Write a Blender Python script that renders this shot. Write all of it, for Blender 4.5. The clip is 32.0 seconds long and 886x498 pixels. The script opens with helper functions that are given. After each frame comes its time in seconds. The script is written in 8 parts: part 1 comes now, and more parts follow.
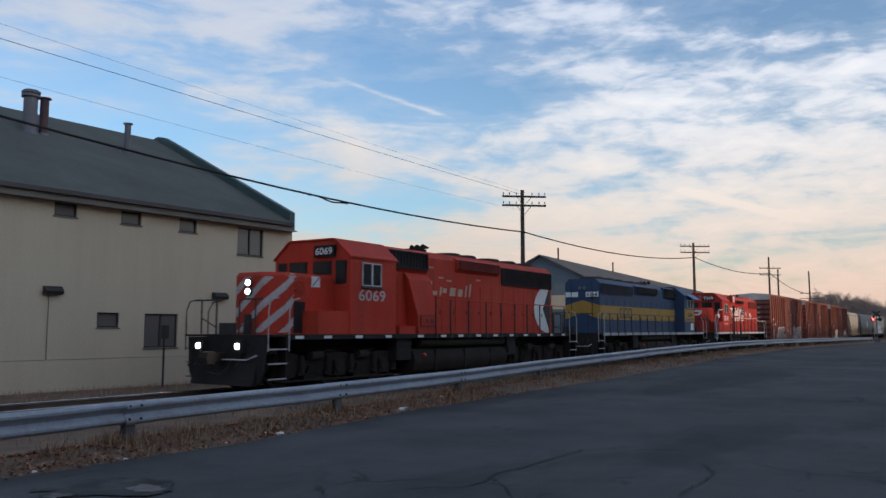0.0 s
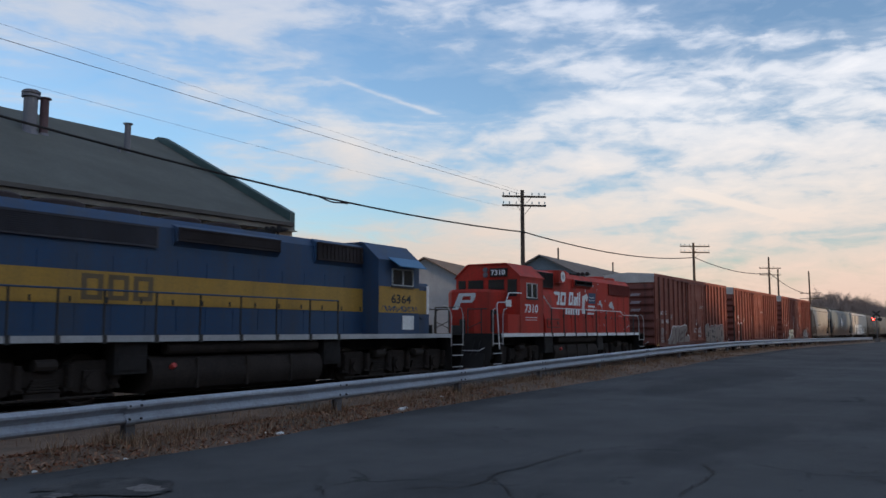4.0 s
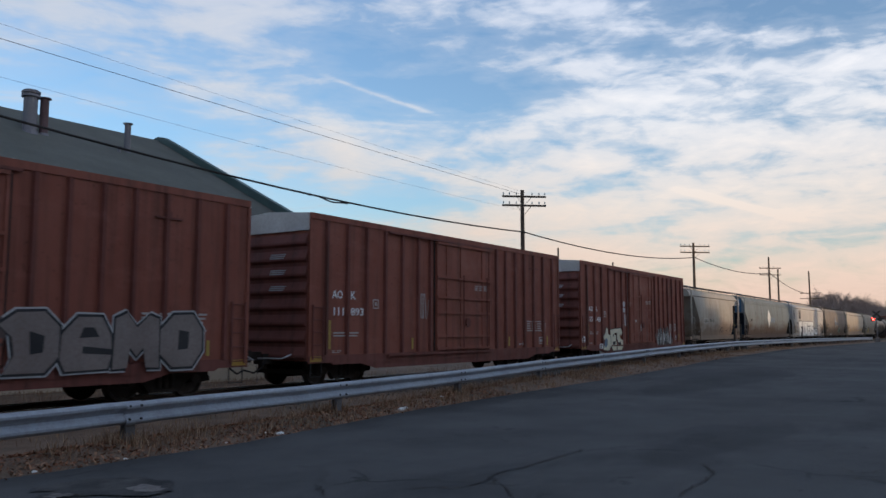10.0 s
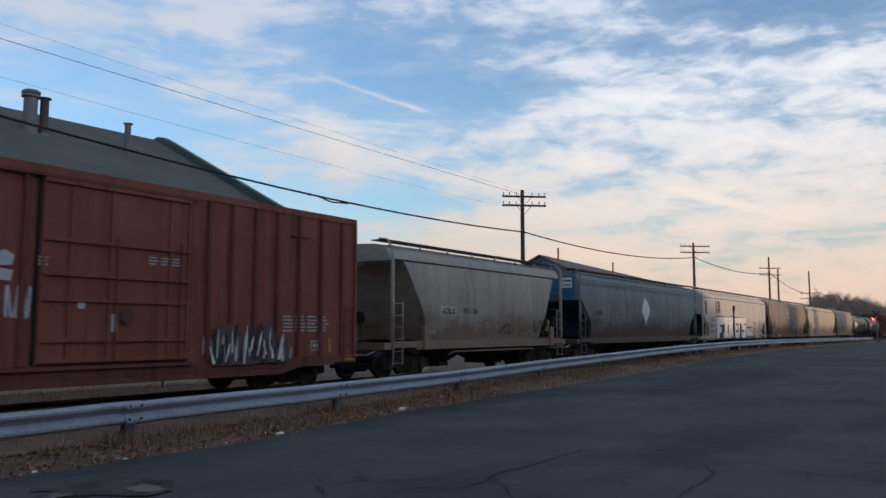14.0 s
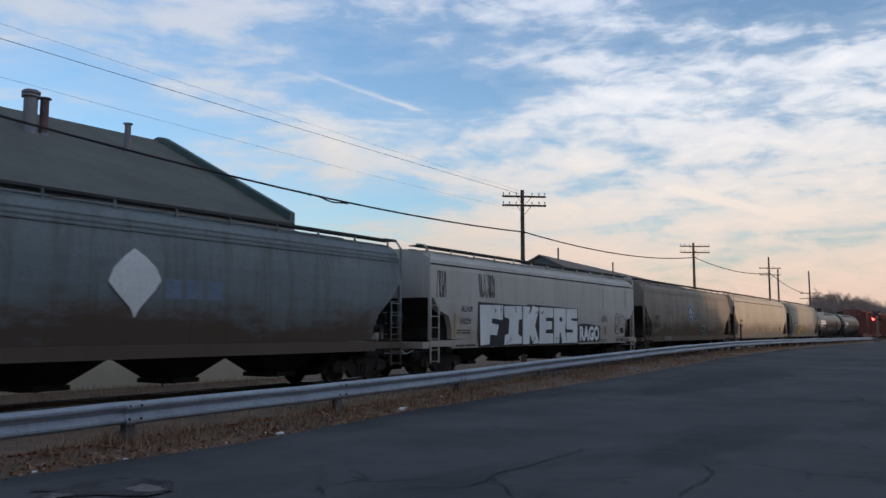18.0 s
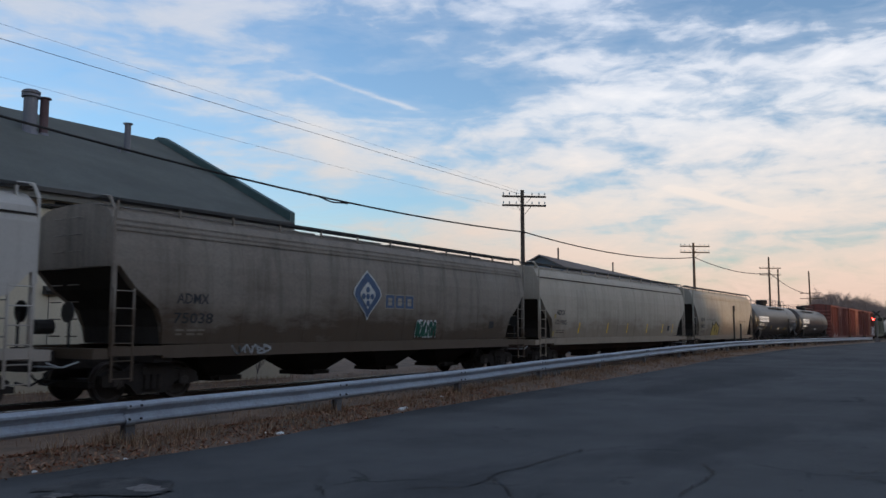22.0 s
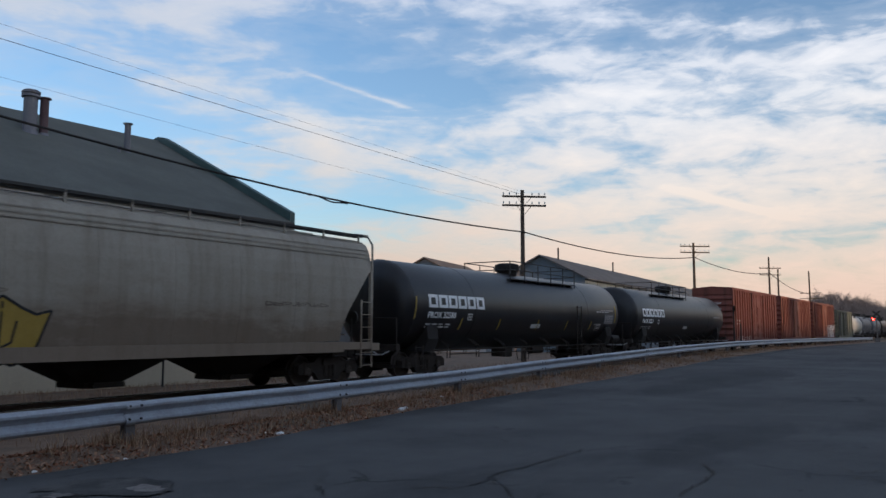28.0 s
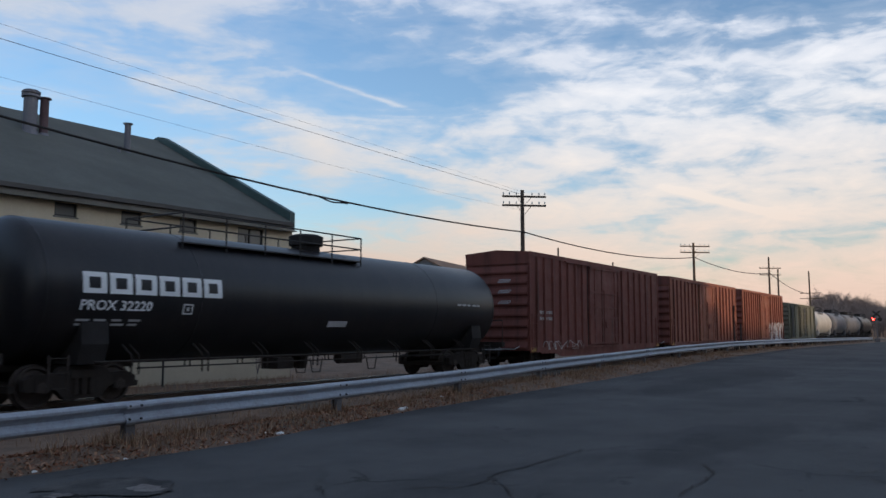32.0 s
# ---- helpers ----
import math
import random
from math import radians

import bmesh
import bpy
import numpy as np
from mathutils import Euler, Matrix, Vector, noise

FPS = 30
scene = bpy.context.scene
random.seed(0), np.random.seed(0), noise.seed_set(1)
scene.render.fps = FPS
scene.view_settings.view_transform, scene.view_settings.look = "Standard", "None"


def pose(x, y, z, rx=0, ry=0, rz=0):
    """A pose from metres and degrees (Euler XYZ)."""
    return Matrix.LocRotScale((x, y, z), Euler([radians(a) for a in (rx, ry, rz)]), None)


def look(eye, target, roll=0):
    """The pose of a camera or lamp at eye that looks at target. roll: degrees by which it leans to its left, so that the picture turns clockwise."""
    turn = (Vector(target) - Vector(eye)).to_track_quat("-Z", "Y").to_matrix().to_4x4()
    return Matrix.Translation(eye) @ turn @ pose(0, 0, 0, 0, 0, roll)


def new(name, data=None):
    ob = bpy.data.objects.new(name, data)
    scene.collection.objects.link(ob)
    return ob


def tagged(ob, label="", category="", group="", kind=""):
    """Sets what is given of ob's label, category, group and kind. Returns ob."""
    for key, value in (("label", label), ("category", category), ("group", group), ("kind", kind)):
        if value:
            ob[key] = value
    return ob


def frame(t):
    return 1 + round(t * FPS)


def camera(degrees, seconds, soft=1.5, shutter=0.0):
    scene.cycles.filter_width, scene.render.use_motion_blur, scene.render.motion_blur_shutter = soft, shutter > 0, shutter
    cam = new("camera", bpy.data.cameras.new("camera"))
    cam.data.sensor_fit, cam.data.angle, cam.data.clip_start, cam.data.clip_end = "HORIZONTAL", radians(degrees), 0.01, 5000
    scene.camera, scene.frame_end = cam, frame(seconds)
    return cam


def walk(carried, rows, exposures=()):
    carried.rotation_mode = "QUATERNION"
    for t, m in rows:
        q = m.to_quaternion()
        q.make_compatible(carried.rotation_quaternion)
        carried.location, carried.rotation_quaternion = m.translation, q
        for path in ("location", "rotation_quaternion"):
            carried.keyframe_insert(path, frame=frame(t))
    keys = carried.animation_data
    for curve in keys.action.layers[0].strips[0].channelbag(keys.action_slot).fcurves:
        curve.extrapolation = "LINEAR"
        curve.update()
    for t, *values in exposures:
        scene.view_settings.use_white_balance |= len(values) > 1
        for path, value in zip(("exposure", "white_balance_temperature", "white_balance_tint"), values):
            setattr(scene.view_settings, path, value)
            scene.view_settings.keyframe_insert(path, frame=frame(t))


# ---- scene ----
from math import sin, cos, pi, atan2, sqrt

# ---------------------------------------------------------------- camera
EYE = Vector((0.0, 0.0, 1.75))
cam = camera(57.16, 32.0, soft=1.5, shutter=0.22)
VIEW = look(EYE, EYE + Vector((0.83406, 0.54268, 0.09918)), roll=0.06)
walk(cam, [(0.0, VIEW), (32.0, VIEW)], [(0.0, 0.72, 5880, 12), (32.0, 0.72, 5880, 12)])

# ---------------------------------------------------------------- sun and sky
SUN_EL, SUN_AZ = radians(7.0), atan2(-0.05, -0.9987)
world = bpy.data.worlds.new("sky")
scene.world = world
world.use_nodes = True
wn = world.node_tree
sky = wn.nodes.new("ShaderNodeTexSky")
sky.sky_type, sky.sun_disc = "NISHITA", False
sky.sun_elevation, sky.sun_rotation = SUN_EL, SUN_AZ
sky.air_density, sky.dust_density, sky.ozone_density = 1.0, 1.2, 2.3
wn.links.new(sky.outputs[0], wn.nodes["Background"].inputs[0])
wn.nodes["Background"].inputs[1].default_value = 0.15
sun = new("sun", bpy.data.lights.new("sun", "SUN"))
sun.data.energy, sun.data.angle, sun.data.color = 1.2, radians(2.0), (1.0, 0.67, 0.36)
sun.matrix_world = look((0, 0, 50), Vector((0, 0, 50)) - Vector((sin(SUN_AZ) * cos(SUN_EL), cos(SUN_AZ) * cos(SUN_EL), sin(SUN_EL))))

# ---------------------------------------------------------------- materials


def mat(name):
    m = bpy.data.materials.new(name)
    m.use_nodes = True
    t = m.node_tree
    return m, t, t.nodes["Principled BSDF"]


def node(t, kind, **values):
    n = t.nodes.new(kind)
    for k, v in values.items():
        n.inputs[k].default_value = v
    return n


def ramp(t, src, stops):
    r = t.nodes.new("ShaderNodeValToRGB")
    el = r.color_ramp.elements
    while len(el) < len(stops):
        el.new(0.5)
    for e, (pos, v) in zip(el, stops):
        e.position = pos
        e.color = (v, v, v, 1) if isinstance(v, (int, float)) else (*v, 1)
    t.links.new(src, r.inputs[0])
    return r.outputs[0]


def mix(t, fac, a, b, mode="MIX"):
    n = t.nodes.new("ShaderNodeMix")
    n.data_type, n.blend_type = "RGBA", mode
    for sock, v in ((n.inputs[0], fac), (n.inputs[6], a), (n.inputs[7], b)):
        if isinstance(v, (int, float)):
            sock.default_value = v
        elif isinstance(v, tuple):
            sock.default_value = (*v, 1)
        else:
            t.links.new(v, sock)
    return n.outputs[2]


def noise_of(t, scale, stretch=(1, 1, 1), detail=5.0, rough=0.6, coord="Object"):
    tc = t.nodes.new("ShaderNodeTexCoord")
    mp = t.nodes.new("ShaderNodeMapping")
    mp.inputs["Scale"].default_value = stretch
    t.links.new(tc.outputs[coord], mp.inputs[0])
    n = node(t, "ShaderNodeTexNoise", Scale=scale, Detail=detail, Roughness=rough)
    t.links.new(mp.outputs[0], n.inputs["Vector"])
    return n.outputs[0]


def bump(t, b, src, strength, dist=0.02):
    n = node(t, "ShaderNodeBump", Strength=strength, Distance=dist)
    t.links.new(src, n.inputs["Height"])
    t.links.new(n.outputs[0], b.inputs["Normal"])


def paint(name, rgb, rough=0.5, dirt=(0.05, 0.04, 0.03), amount=0.45, fade=None, streak=0.5, metal=0.0, big=0.6, spec=0.3):
    """Weathered painted steel: blotches, vertical streaks and fine grime."""
    m, t, b = mat(name)
    blot = ramp(t, noise_of(t, big, (1, 1, 1), 6, 0.65), [(0.35, 0.0), (0.75, 1.0)])
    vert = ramp(t, noise_of(t, 1.6, (1.0, 1.0, 0.08), 6, 0.62), [(0.45, 0.0), (0.85, 1.0)])
    fine = ramp(t, noise_of(t, 14.0, (1, 1, 1), 4, 0.7), [(0.40, 0.0), (0.80, 1.0)])
    lighter = fade or tuple(min(1.0, c * 1.35 + 0.02) for c in rgb)
    col = mix(t, blot, rgb, lighter)
    vm = t.nodes.new("ShaderNodeMath")
    vm.operation = "MULTIPLY"
    vm.inputs[1].default_value = streak * amount
    t.links.new(vert, vm.inputs[0])
    col = mix(t, vm.outputs[0], col, dirt)
    fm = t.nodes.new("ShaderNodeMath")
    fm.operation = "MULTIPLY"
    fm.inputs[1].default_value = amount * 0.7
    t.links.new(fine, fm.inputs[0])
    col = mix(t, fm.outputs[0], col, dirt)
    t.links.new(col, b.inputs["Base Color"])
    b.inputs["Roughness"].default_value, b.inputs["Metallic"].default_value = rough, metal
    b.inputs["Specular IOR Level"].default_value = spec
    bump(t, b, fine, 0.12, 0.01)
    return m


def rusty(name, rgb, fade, rust, amount):
    """Old boxcar paint: broad fading, rusty runs down from the roof edge, dusty blooms and fine scabs."""
    m, t, b = mat(name)
    col = mix(t, ramp(t, noise_of(t, 0.45, (1, 1, 1), 6, 0.65), [(0.32, 0.0), (0.70, 1.0)]), rgb, fade)
    runs = ramp(t, noise_of(t, 3.4, (1.0, 1.0, 0.05), 6, 0.68), [(0.48, 0.0), (0.74, amount)])
    col = mix(t, runs, col, rust)
    dust = ramp(t, noise_of(t, 1.1, (0.6, 1.0, 1.5), 7, 0.70), [(0.54, 0.0), (0.78, amount * 0.5)])
    col = mix(t, dust, col, tuple(min(1.0, c * 1.25 + 0.035) for c in fade))
    scab = ramp(t, noise_of(t, 9.0, (1, 1, 1), 6, 0.75), [(0.60, 0.0), (0.70, amount)])
    col = mix(t, scab, col, tuple(c * 0.7 for c in rust))
    t.links.new(col, b.inputs["Base Color"])
    t.links.new(ramp(t, noise_of(t, 2.0), [(0.3, 0.5), (0.7, 0.8)]), b.inputs["Roughness"])
    b.inputs["Specular IOR Level"].default_value = 0.25
    bump(t, b, scab, 0.2, 0.008)
    return m


def ground_mat(name, a, b_, scale, rough=0.95, fine=60.0, bumps=0.5, patch=None):
    m, t, b = mat(name)
    n1 = ramp(t, noise_of(t, scale), [(0.3, 0.0), (0.7, 1.0)])
    n2 = ramp(t, noise_of(t, fine, (1, 1, 1), 3, 0.7), [(0.3, 0.0), (0.7, 1.0)])
    col = mix(t, n1, a, b_)
    col = mix(t, 0.35, col, n2, "OVERLAY")
    if patch:
        col = mix(t, ramp(t, noise_of(t, scale * 0.35, (1, 1, 1), 4), [(0.52, 0.0), (0.66, 1.0)]), col, patch)
    t.links.new(col, b.inputs["Base Color"])
    b.inputs["Roughness"].default_value = rough
    b.inputs["Specular IOR Level"].default_value = 0.25
    bump(t, b, n2, bumps, 0.02)
    return m


def asphalt():
    m, t, b = mat("asphalt")
    big = ramp(t, noise_of(t, 0.35, (1, 1, 1), 6), [(0.3, 0.0), (0.7, 1.0)])
    grit = ramp(t, noise_of(t, 90.0, (1, 1, 1), 3, 0.8), [(0.3, 0.0), (0.7, 1.0)])
    col = mix(t, big, (0.078, 0.077, 0.077), (0.124, 0.122, 0.121))
    col = mix(t, 0.3, col, grit, "OVERLAY")
    # cracks: thin lines between warped cells, only where a broad mask allows
    tc = t.nodes.new("ShaderNodeTexCoord")
    warp = t.nodes.new("ShaderNodeTexNoise")
    warp.inputs["Scale"].default_value, warp.inputs["Detail"].default_value = 1.4, 4
    t.links.new(tc.outputs["Object"], warp.inputs["Vector"])
    vm = t.nodes.new("ShaderNodeVectorMath")
    vm.operation = "MULTIPLY_ADD"
    vm.inputs[1].default_value = (0.9, 0.9, 0.0)
    t.links.new(warp.outputs["Color"], vm.inputs[0])
    t.links.new(tc.outputs["Object"], vm.inputs[2])
    vo = t.nodes.new("ShaderNodeTexVoronoi")
    vo.feature = "DISTANCE_TO_EDGE"
    vo.inputs["Scale"].default_value = 0.42
    t.links.new(vm.outputs[0], vo.inputs["Vector"])
    crack = ramp(t, vo.outputs["Distance"], [(0.005, 1.0), (0.014, 0.0)])
    where = ramp(t, noise_of(t, 0.3, (1, 1, 1), 2), [(0.52, 0.0), (0.64, 0.6)])
    cm = t.nodes.new("ShaderNodeMath")
    cm.operation = "MULTIPLY"
    t.links.new(crack, cm.inputs[0])
    t.links.new(where, cm.inputs[1])
    col = mix(t, cm.outputs[0], col, (0.018, 0.018, 0.018))
    stain = ramp(t, noise_of(t, 0.9, (1, 1, 1), 5, 0.7), [(0.66, 0.0), (0.72, 1.0)])
    sm = t.nodes.new("ShaderNodeMath")
    sm.operation = "MULTIPLY"
    sm.inputs[1].default_value = 0.55
    t.links.new(stain, sm.inputs[0])
    col = mix(t, sm.outputs[0], col, (0.03, 0.03, 0.031))
    tar = ramp(t, noise_of(t, 0.22, (0.35, 1.0, 1.0), 5, 0.6), [(0.50, 0.0), (0.56, 0.35)])
    col = mix(t, tar, col, (0.045, 0.045, 0.047))
    dust = ramp(t, noise_of(t, 2.4, (1, 1, 1), 6, 0.75), [(0.55, 0.0), (0.75, 0.4)])
    col = mix(t, dust, col, (0.145, 0.14, 0.135))
    t.links.new(col, b.inputs["Base Color"])
    b.inputs["Roughness"].default_value = 0.95
    b.inputs["Specular IOR Level"].default_value = 0.06
    bump(t, b, grit, 0.35, 0.01)
    return m



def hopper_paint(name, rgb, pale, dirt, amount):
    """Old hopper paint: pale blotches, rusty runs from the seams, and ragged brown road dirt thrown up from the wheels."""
    m, t, b = mat(name)
    col = mix(t, ramp(t, noise_of(t, 0.5, (1, 1, 1), 6, 0.65), [(0.35, 0.0), (0.72, 1.0)]), rgb, pale)
    runs = ramp(t, noise_of(t, 2.6, (1.0, 1.0, 0.06), 6, 0.66), [(0.50, 0.0), (0.78, amount)])
    col = mix(t, runs, col, dirt)
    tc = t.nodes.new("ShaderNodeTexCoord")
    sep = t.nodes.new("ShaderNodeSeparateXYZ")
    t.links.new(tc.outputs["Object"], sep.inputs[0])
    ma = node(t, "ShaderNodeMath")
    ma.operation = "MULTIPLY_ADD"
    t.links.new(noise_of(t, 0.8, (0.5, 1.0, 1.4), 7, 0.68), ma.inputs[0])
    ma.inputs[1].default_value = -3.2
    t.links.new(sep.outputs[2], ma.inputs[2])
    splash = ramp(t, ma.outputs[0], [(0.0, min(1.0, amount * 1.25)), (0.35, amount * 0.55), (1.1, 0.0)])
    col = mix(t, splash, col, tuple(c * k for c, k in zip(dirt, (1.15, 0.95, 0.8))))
    fine = ramp(t, noise_of(t, 16.0, (1, 1, 1), 4, 0.7), [(0.42, 0.0), (0.85, amount * 0.7)])
    col = mix(t, fine, col, dirt)
    t.links.new(col, b.inputs["Base Color"])
    b.inputs["Roughness"].default_value = 0.6
    b.inputs["Specular IOR Level"].default_value = 0.25
    bump(t, b, fine, 0.15, 0.01)
    return m


M = {}
M["asphalt"] = asphalt()
M["asphalt_worn"] = ground_mat("asphalt_worn", (0.03, 0.03, 0.032), (0.11, 0.105, 0.10), 2.0)
M["soil"] = ground_mat("soil", (0.14, 0.092, 0.064), (0.25, 0.175, 0.125), 1.4, patch=(0.13, 0.105, 0.08))
M["gravel"] = ground_mat("gravel", (0.07, 0.065, 0.06), (0.14, 0.13, 0.12), 0.8, fine=30.0, bumps=0.9)
M["ballast"] = ground_mat("ballast", (0.06, 0.055, 0.05), (0.13, 0.12, 0.11), 3.0, fine=22.0, bumps=1.0)
M["galvanised"] = paint("galvanised", (0.37, 0.40, 0.45), 0.58, (0.15, 0.13, 0.13), 0.6, (0.46, 0.49, 0.53), 0.8, 0.3)
M["post_steel"] = paint("post_steel", (0.16, 0.15, 0.15), 0.7, (0.09, 0.06, 0.045), 0.7, (0.22, 0.21, 0.21), 0.8)
M["weathered_wood"] = paint("weathered_wood", (0.075, 0.055, 0.042), 0.85, (0.03, 0.025, 0.02), 0.5, (0.12, 0.095, 0.075))
M["stucco"] = paint("stucco", (0.60, 0.51, 0.37), 0.9, (0.25, 0.19, 0.13), 0.25, (0.65, 0.565, 0.42), 0.6, big=0.25)
M["shingle"] = paint("shingle", (0.098, 0.100, 0.086), 0.85, (0.055, 0.055, 0.048), 0.5, (0.14, 0.142, 0.125), 0.5, big=0.4)
M["trim_green"] = paint("trim_green", (0.05, 0.085, 0.08), 0.5, (0.03, 0.03, 0.03), 0.3)
M["gutter_brown"] = paint("gutter_brown", (0.075, 0.068, 0.062), 0.6, (0.04, 0.036, 0.034), 0.4)
M["fascia"] = paint("fascia", (0.17, 0.16, 0.14), 0.6, (0.06, 0.05, 0.05), 0.4)
M["dark_metal"] = paint("dark_metal", (0.03, 0.028, 0.027), 0.6, (0.06, 0.05, 0.04), 0.5)
M["rust_pipe"] = paint("rust_pipe", (0.085, 0.05, 0.055), 0.7, (0.05, 0.03, 0.03), 0.5)
M["vent_steel"] = paint("vent_steel", (0.14, 0.14, 0.16), 0.5, (0.10, 0.09, 0.10), 0.5, metal=0.2)
M["window_trim"] = paint("window_trim", (0.45, 0.45, 0.44), 0.5, (0.2, 0.16, 0.14), 0.4)
M["shed_blue"] = paint("shed_blue", (0.13, 0.165, 0.20), 0.6, (0.12, 0.12, 0.12), 0.3)
M["shed_roof"] = paint("shed_roof", (0.085, 0.09, 0.10), 0.9, (0.05, 0.045, 0.045), 0.5, spec=0.08)
M["cream"] = paint("cream", (0.55, 0.50, 0.38), 0.6, (0.2, 0.16, 0.1), 0.3)
M["clapboard"] = paint("clapboard", (0.27, 0.29, 0.32), 0.7, (0.12, 0.11, 0.11), 0.4)
M["brown_roof"] = paint("brown_roof", (0.10, 0.075, 0.06), 0.8)
M["rail"] = paint("rail", (0.12, 0.08, 0.06), 0.5, (0.05, 0.03, 0.02), 0.5, metal=0.4)
M["rail_head"] = paint("rail_head", (0.45, 0.44, 0.43), 0.25, (0.2, 0.15, 0.12), 0.2, metal=0.9)
M["porcelain"] = paint("porcelain", (0.25, 0.3, 0.3), 0.2, amount=0.2)
M["black"] = paint("black", (0.017, 0.015, 0.015), 0.7, (0.045, 0.037, 0.03), 0.5, spec=0.15)
M["truck_black"] = paint("truck_black", (0.026, 0.021, 0.018), 0.8, (0.060, 0.043, 0.033), 0.7, spec=0.12)
M["truck_dust"] = paint("truck_dust", (0.026, 0.022, 0.020), 0.85, (0.060, 0.046, 0.038), 0.8, (0.038, 0.031, 0.027), 0.8, spec=0.12)
M["wheel_steel"] = paint("wheel_steel", (0.06, 0.045, 0.038), 0.6, (0.03, 0.025, 0.02), 0.5, metal=0.5)
M["red"] = paint("red", (0.57, 0.045, 0.025), 0.6, (0.19, 0.045, 0.03), 0.75, (0.60, 0.08, 0.042), 1.0, spec=0.15)
M["red_bright"] = paint("red_bright", (0.51, 0.038, 0.025), 0.6, (0.14, 0.040, 0.030), 0.9, (0.53, 0.06, 0.037), 1.15, spec=0.15)
M["red_pale"] = paint("red_pale", (0.55, 0.22, 0.20), 0.5, (0.3, 0.05, 0.04), 0.5, (0.6, 0.38, 0.36), 0.4)
M["blue"] = paint("blue", (0.026, 0.070, 0.160), 0.55, (0.065, 0.064, 0.068), 0.75, (0.050, 0.090, 0.160), 1.1)
M["reflector_yellow"] = paint("reflector_yellow", (0.85, 0.47, 0.02), 0.4, (0.4, 0.25, 0.05), 0.3)
M["bay_brown"] = paint("bay_brown", (0.055, 0.040, 0.033), 0.85, (0.10, 0.055, 0.04), 0.7, (0.075, 0.05, 0.04), 0.9, spec=0.12)
M["rust_strip"] = paint("rust_strip", (0.17, 0.085, 0.04), 0.8, (0.09, 0.05, 0.03), 0.6)
M["yellow"] = paint("yellow", (0.47, 0.265, 0.04), 0.5, (0.16, 0.11, 0.05), 0.7, (0.52, 0.31, 0.07), 0.9)
M["white"] = paint("white", (0.72, 0.72, 0.70), 0.5, (0.25, 0.2, 0.16), 0.4)
M["white_clean"] = paint("white_clean", (0.78, 0.78, 0.77), 0.5, (0.4, 0.38, 0.36), 0.15)
M["grey_sill"] = paint("grey_sill", (0.42, 0.42, 0.42), 0.55, (0.1, 0.09, 0.08), 0.5)
M["oxide"] = rusty("oxide", (0.225, 0.070, 0.046), (0.275, 0.097, 0.066), (0.085, 0.036, 0.027), 0.75)
M["oxide_dark"] = rusty("oxide_dark", (0.15, 0.049, 0.038), (0.195, 0.07, 0.055), (0.055, 0.028, 0.022), 0.8)
M["oxide_faded"] = rusty("oxide_faded", (0.235, 0.080, 0.050), (0.29, 0.125, 0.082), (0.10, 0.042, 0.027), 0.8)
M["galv_roof"] = paint("galv_roof", (0.52, 0.50, 0.48), 0.5, (0.22, 0.15, 0.11), 0.5, metal=0.3)
M["hop_grey"] = hopper_paint("hop_grey", (0.39, 0.355, 0.30), (0.47, 0.43, 0.365), (0.15, 0.10, 0.065), 0.55)
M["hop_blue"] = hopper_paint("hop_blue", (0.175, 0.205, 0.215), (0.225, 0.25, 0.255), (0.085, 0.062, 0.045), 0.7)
M["hop_blue_end"] = paint("hop_blue_end", (0.035, 0.125, 0.235), 0.55, (0.03, 0.05, 0.07), 0.6)
M["hop_white"] = hopper_paint("hop_white", (0.50, 0.455, 0.405), (0.58, 0.535, 0.48), (0.22, 0.18, 0.14), 0.35)
M["hop_brown"] = hopper_paint("hop_brown", (0.245, 0.20, 0.16), (0.305, 0.255, 0.208), (0.075, 0.058, 0.042), 0.7)
M["hop_cream"] = hopper_paint("hop_cream", (0.45, 0.38, 0.295), (0.52, 0.445, 0.355), (0.17, 0.135, 0.10), 0.45)
M["hop_tan"] = hopper_paint("hop_tan", (0.34, 0.30, 0.245), (0.40, 0.36, 0.30), (0.13, 0.10, 0.07), 0.5)
M["tank_black"] = paint("tank_black", (0.009, 0.009, 0.012), 0.36, (0.036, 0.030, 0.028), 0.5, (0.014, 0.014, 0.016), 1.2, spec=0.42)
M["tank_white"] = paint("tank_white", (0.45, 0.43, 0.39), 0.5, (0.2, 0.15, 0.1), 0.5)
M["tank_grey"] = paint("tank_grey", (0.12, 0.12, 0.13), 0.5, (0.08, 0.07, 0.06), 0.5)
M["green_car"] = paint("green_car", (0.13, 0.13, 0.098), 0.7, (0.07, 0.055, 0.04), 0.7, spec=0.15)


def glass_mat(name, rgb, rough=0.08):
    m, t, b = mat(name)
    b.inputs["Base Color"].default_value = (*rgb, 1)
    b.inputs["Roughness"].default_value = rough
    b.inputs["Specular IOR Level"].default_value = 0.6
    return m


def glow(name, rgb, power):
    m, t, b = mat(name)
    b.inputs["Base Color"].default_value = (0, 0, 0, 1)
    b.inputs["Emission Color"].default_value = (*rgb, 1)
    b.inputs["Emission Strength"].default_value = power
    return m


M["glass"] = glass_mat("glass", (0.02, 0.022, 0.025))
M["window_dark"] = glass_mat("window_dark", (0.15, 0.14, 0.13), 0.25)
M["lamp_on"] = glow("lamp_on", (1.0, 0.86, 0.68), 40.0)
M["signal_red"] = glow("signal_red", (1.0, 0.05, 0.03), 9.0)

# ---------------------------------------------------------------- mesh helpers


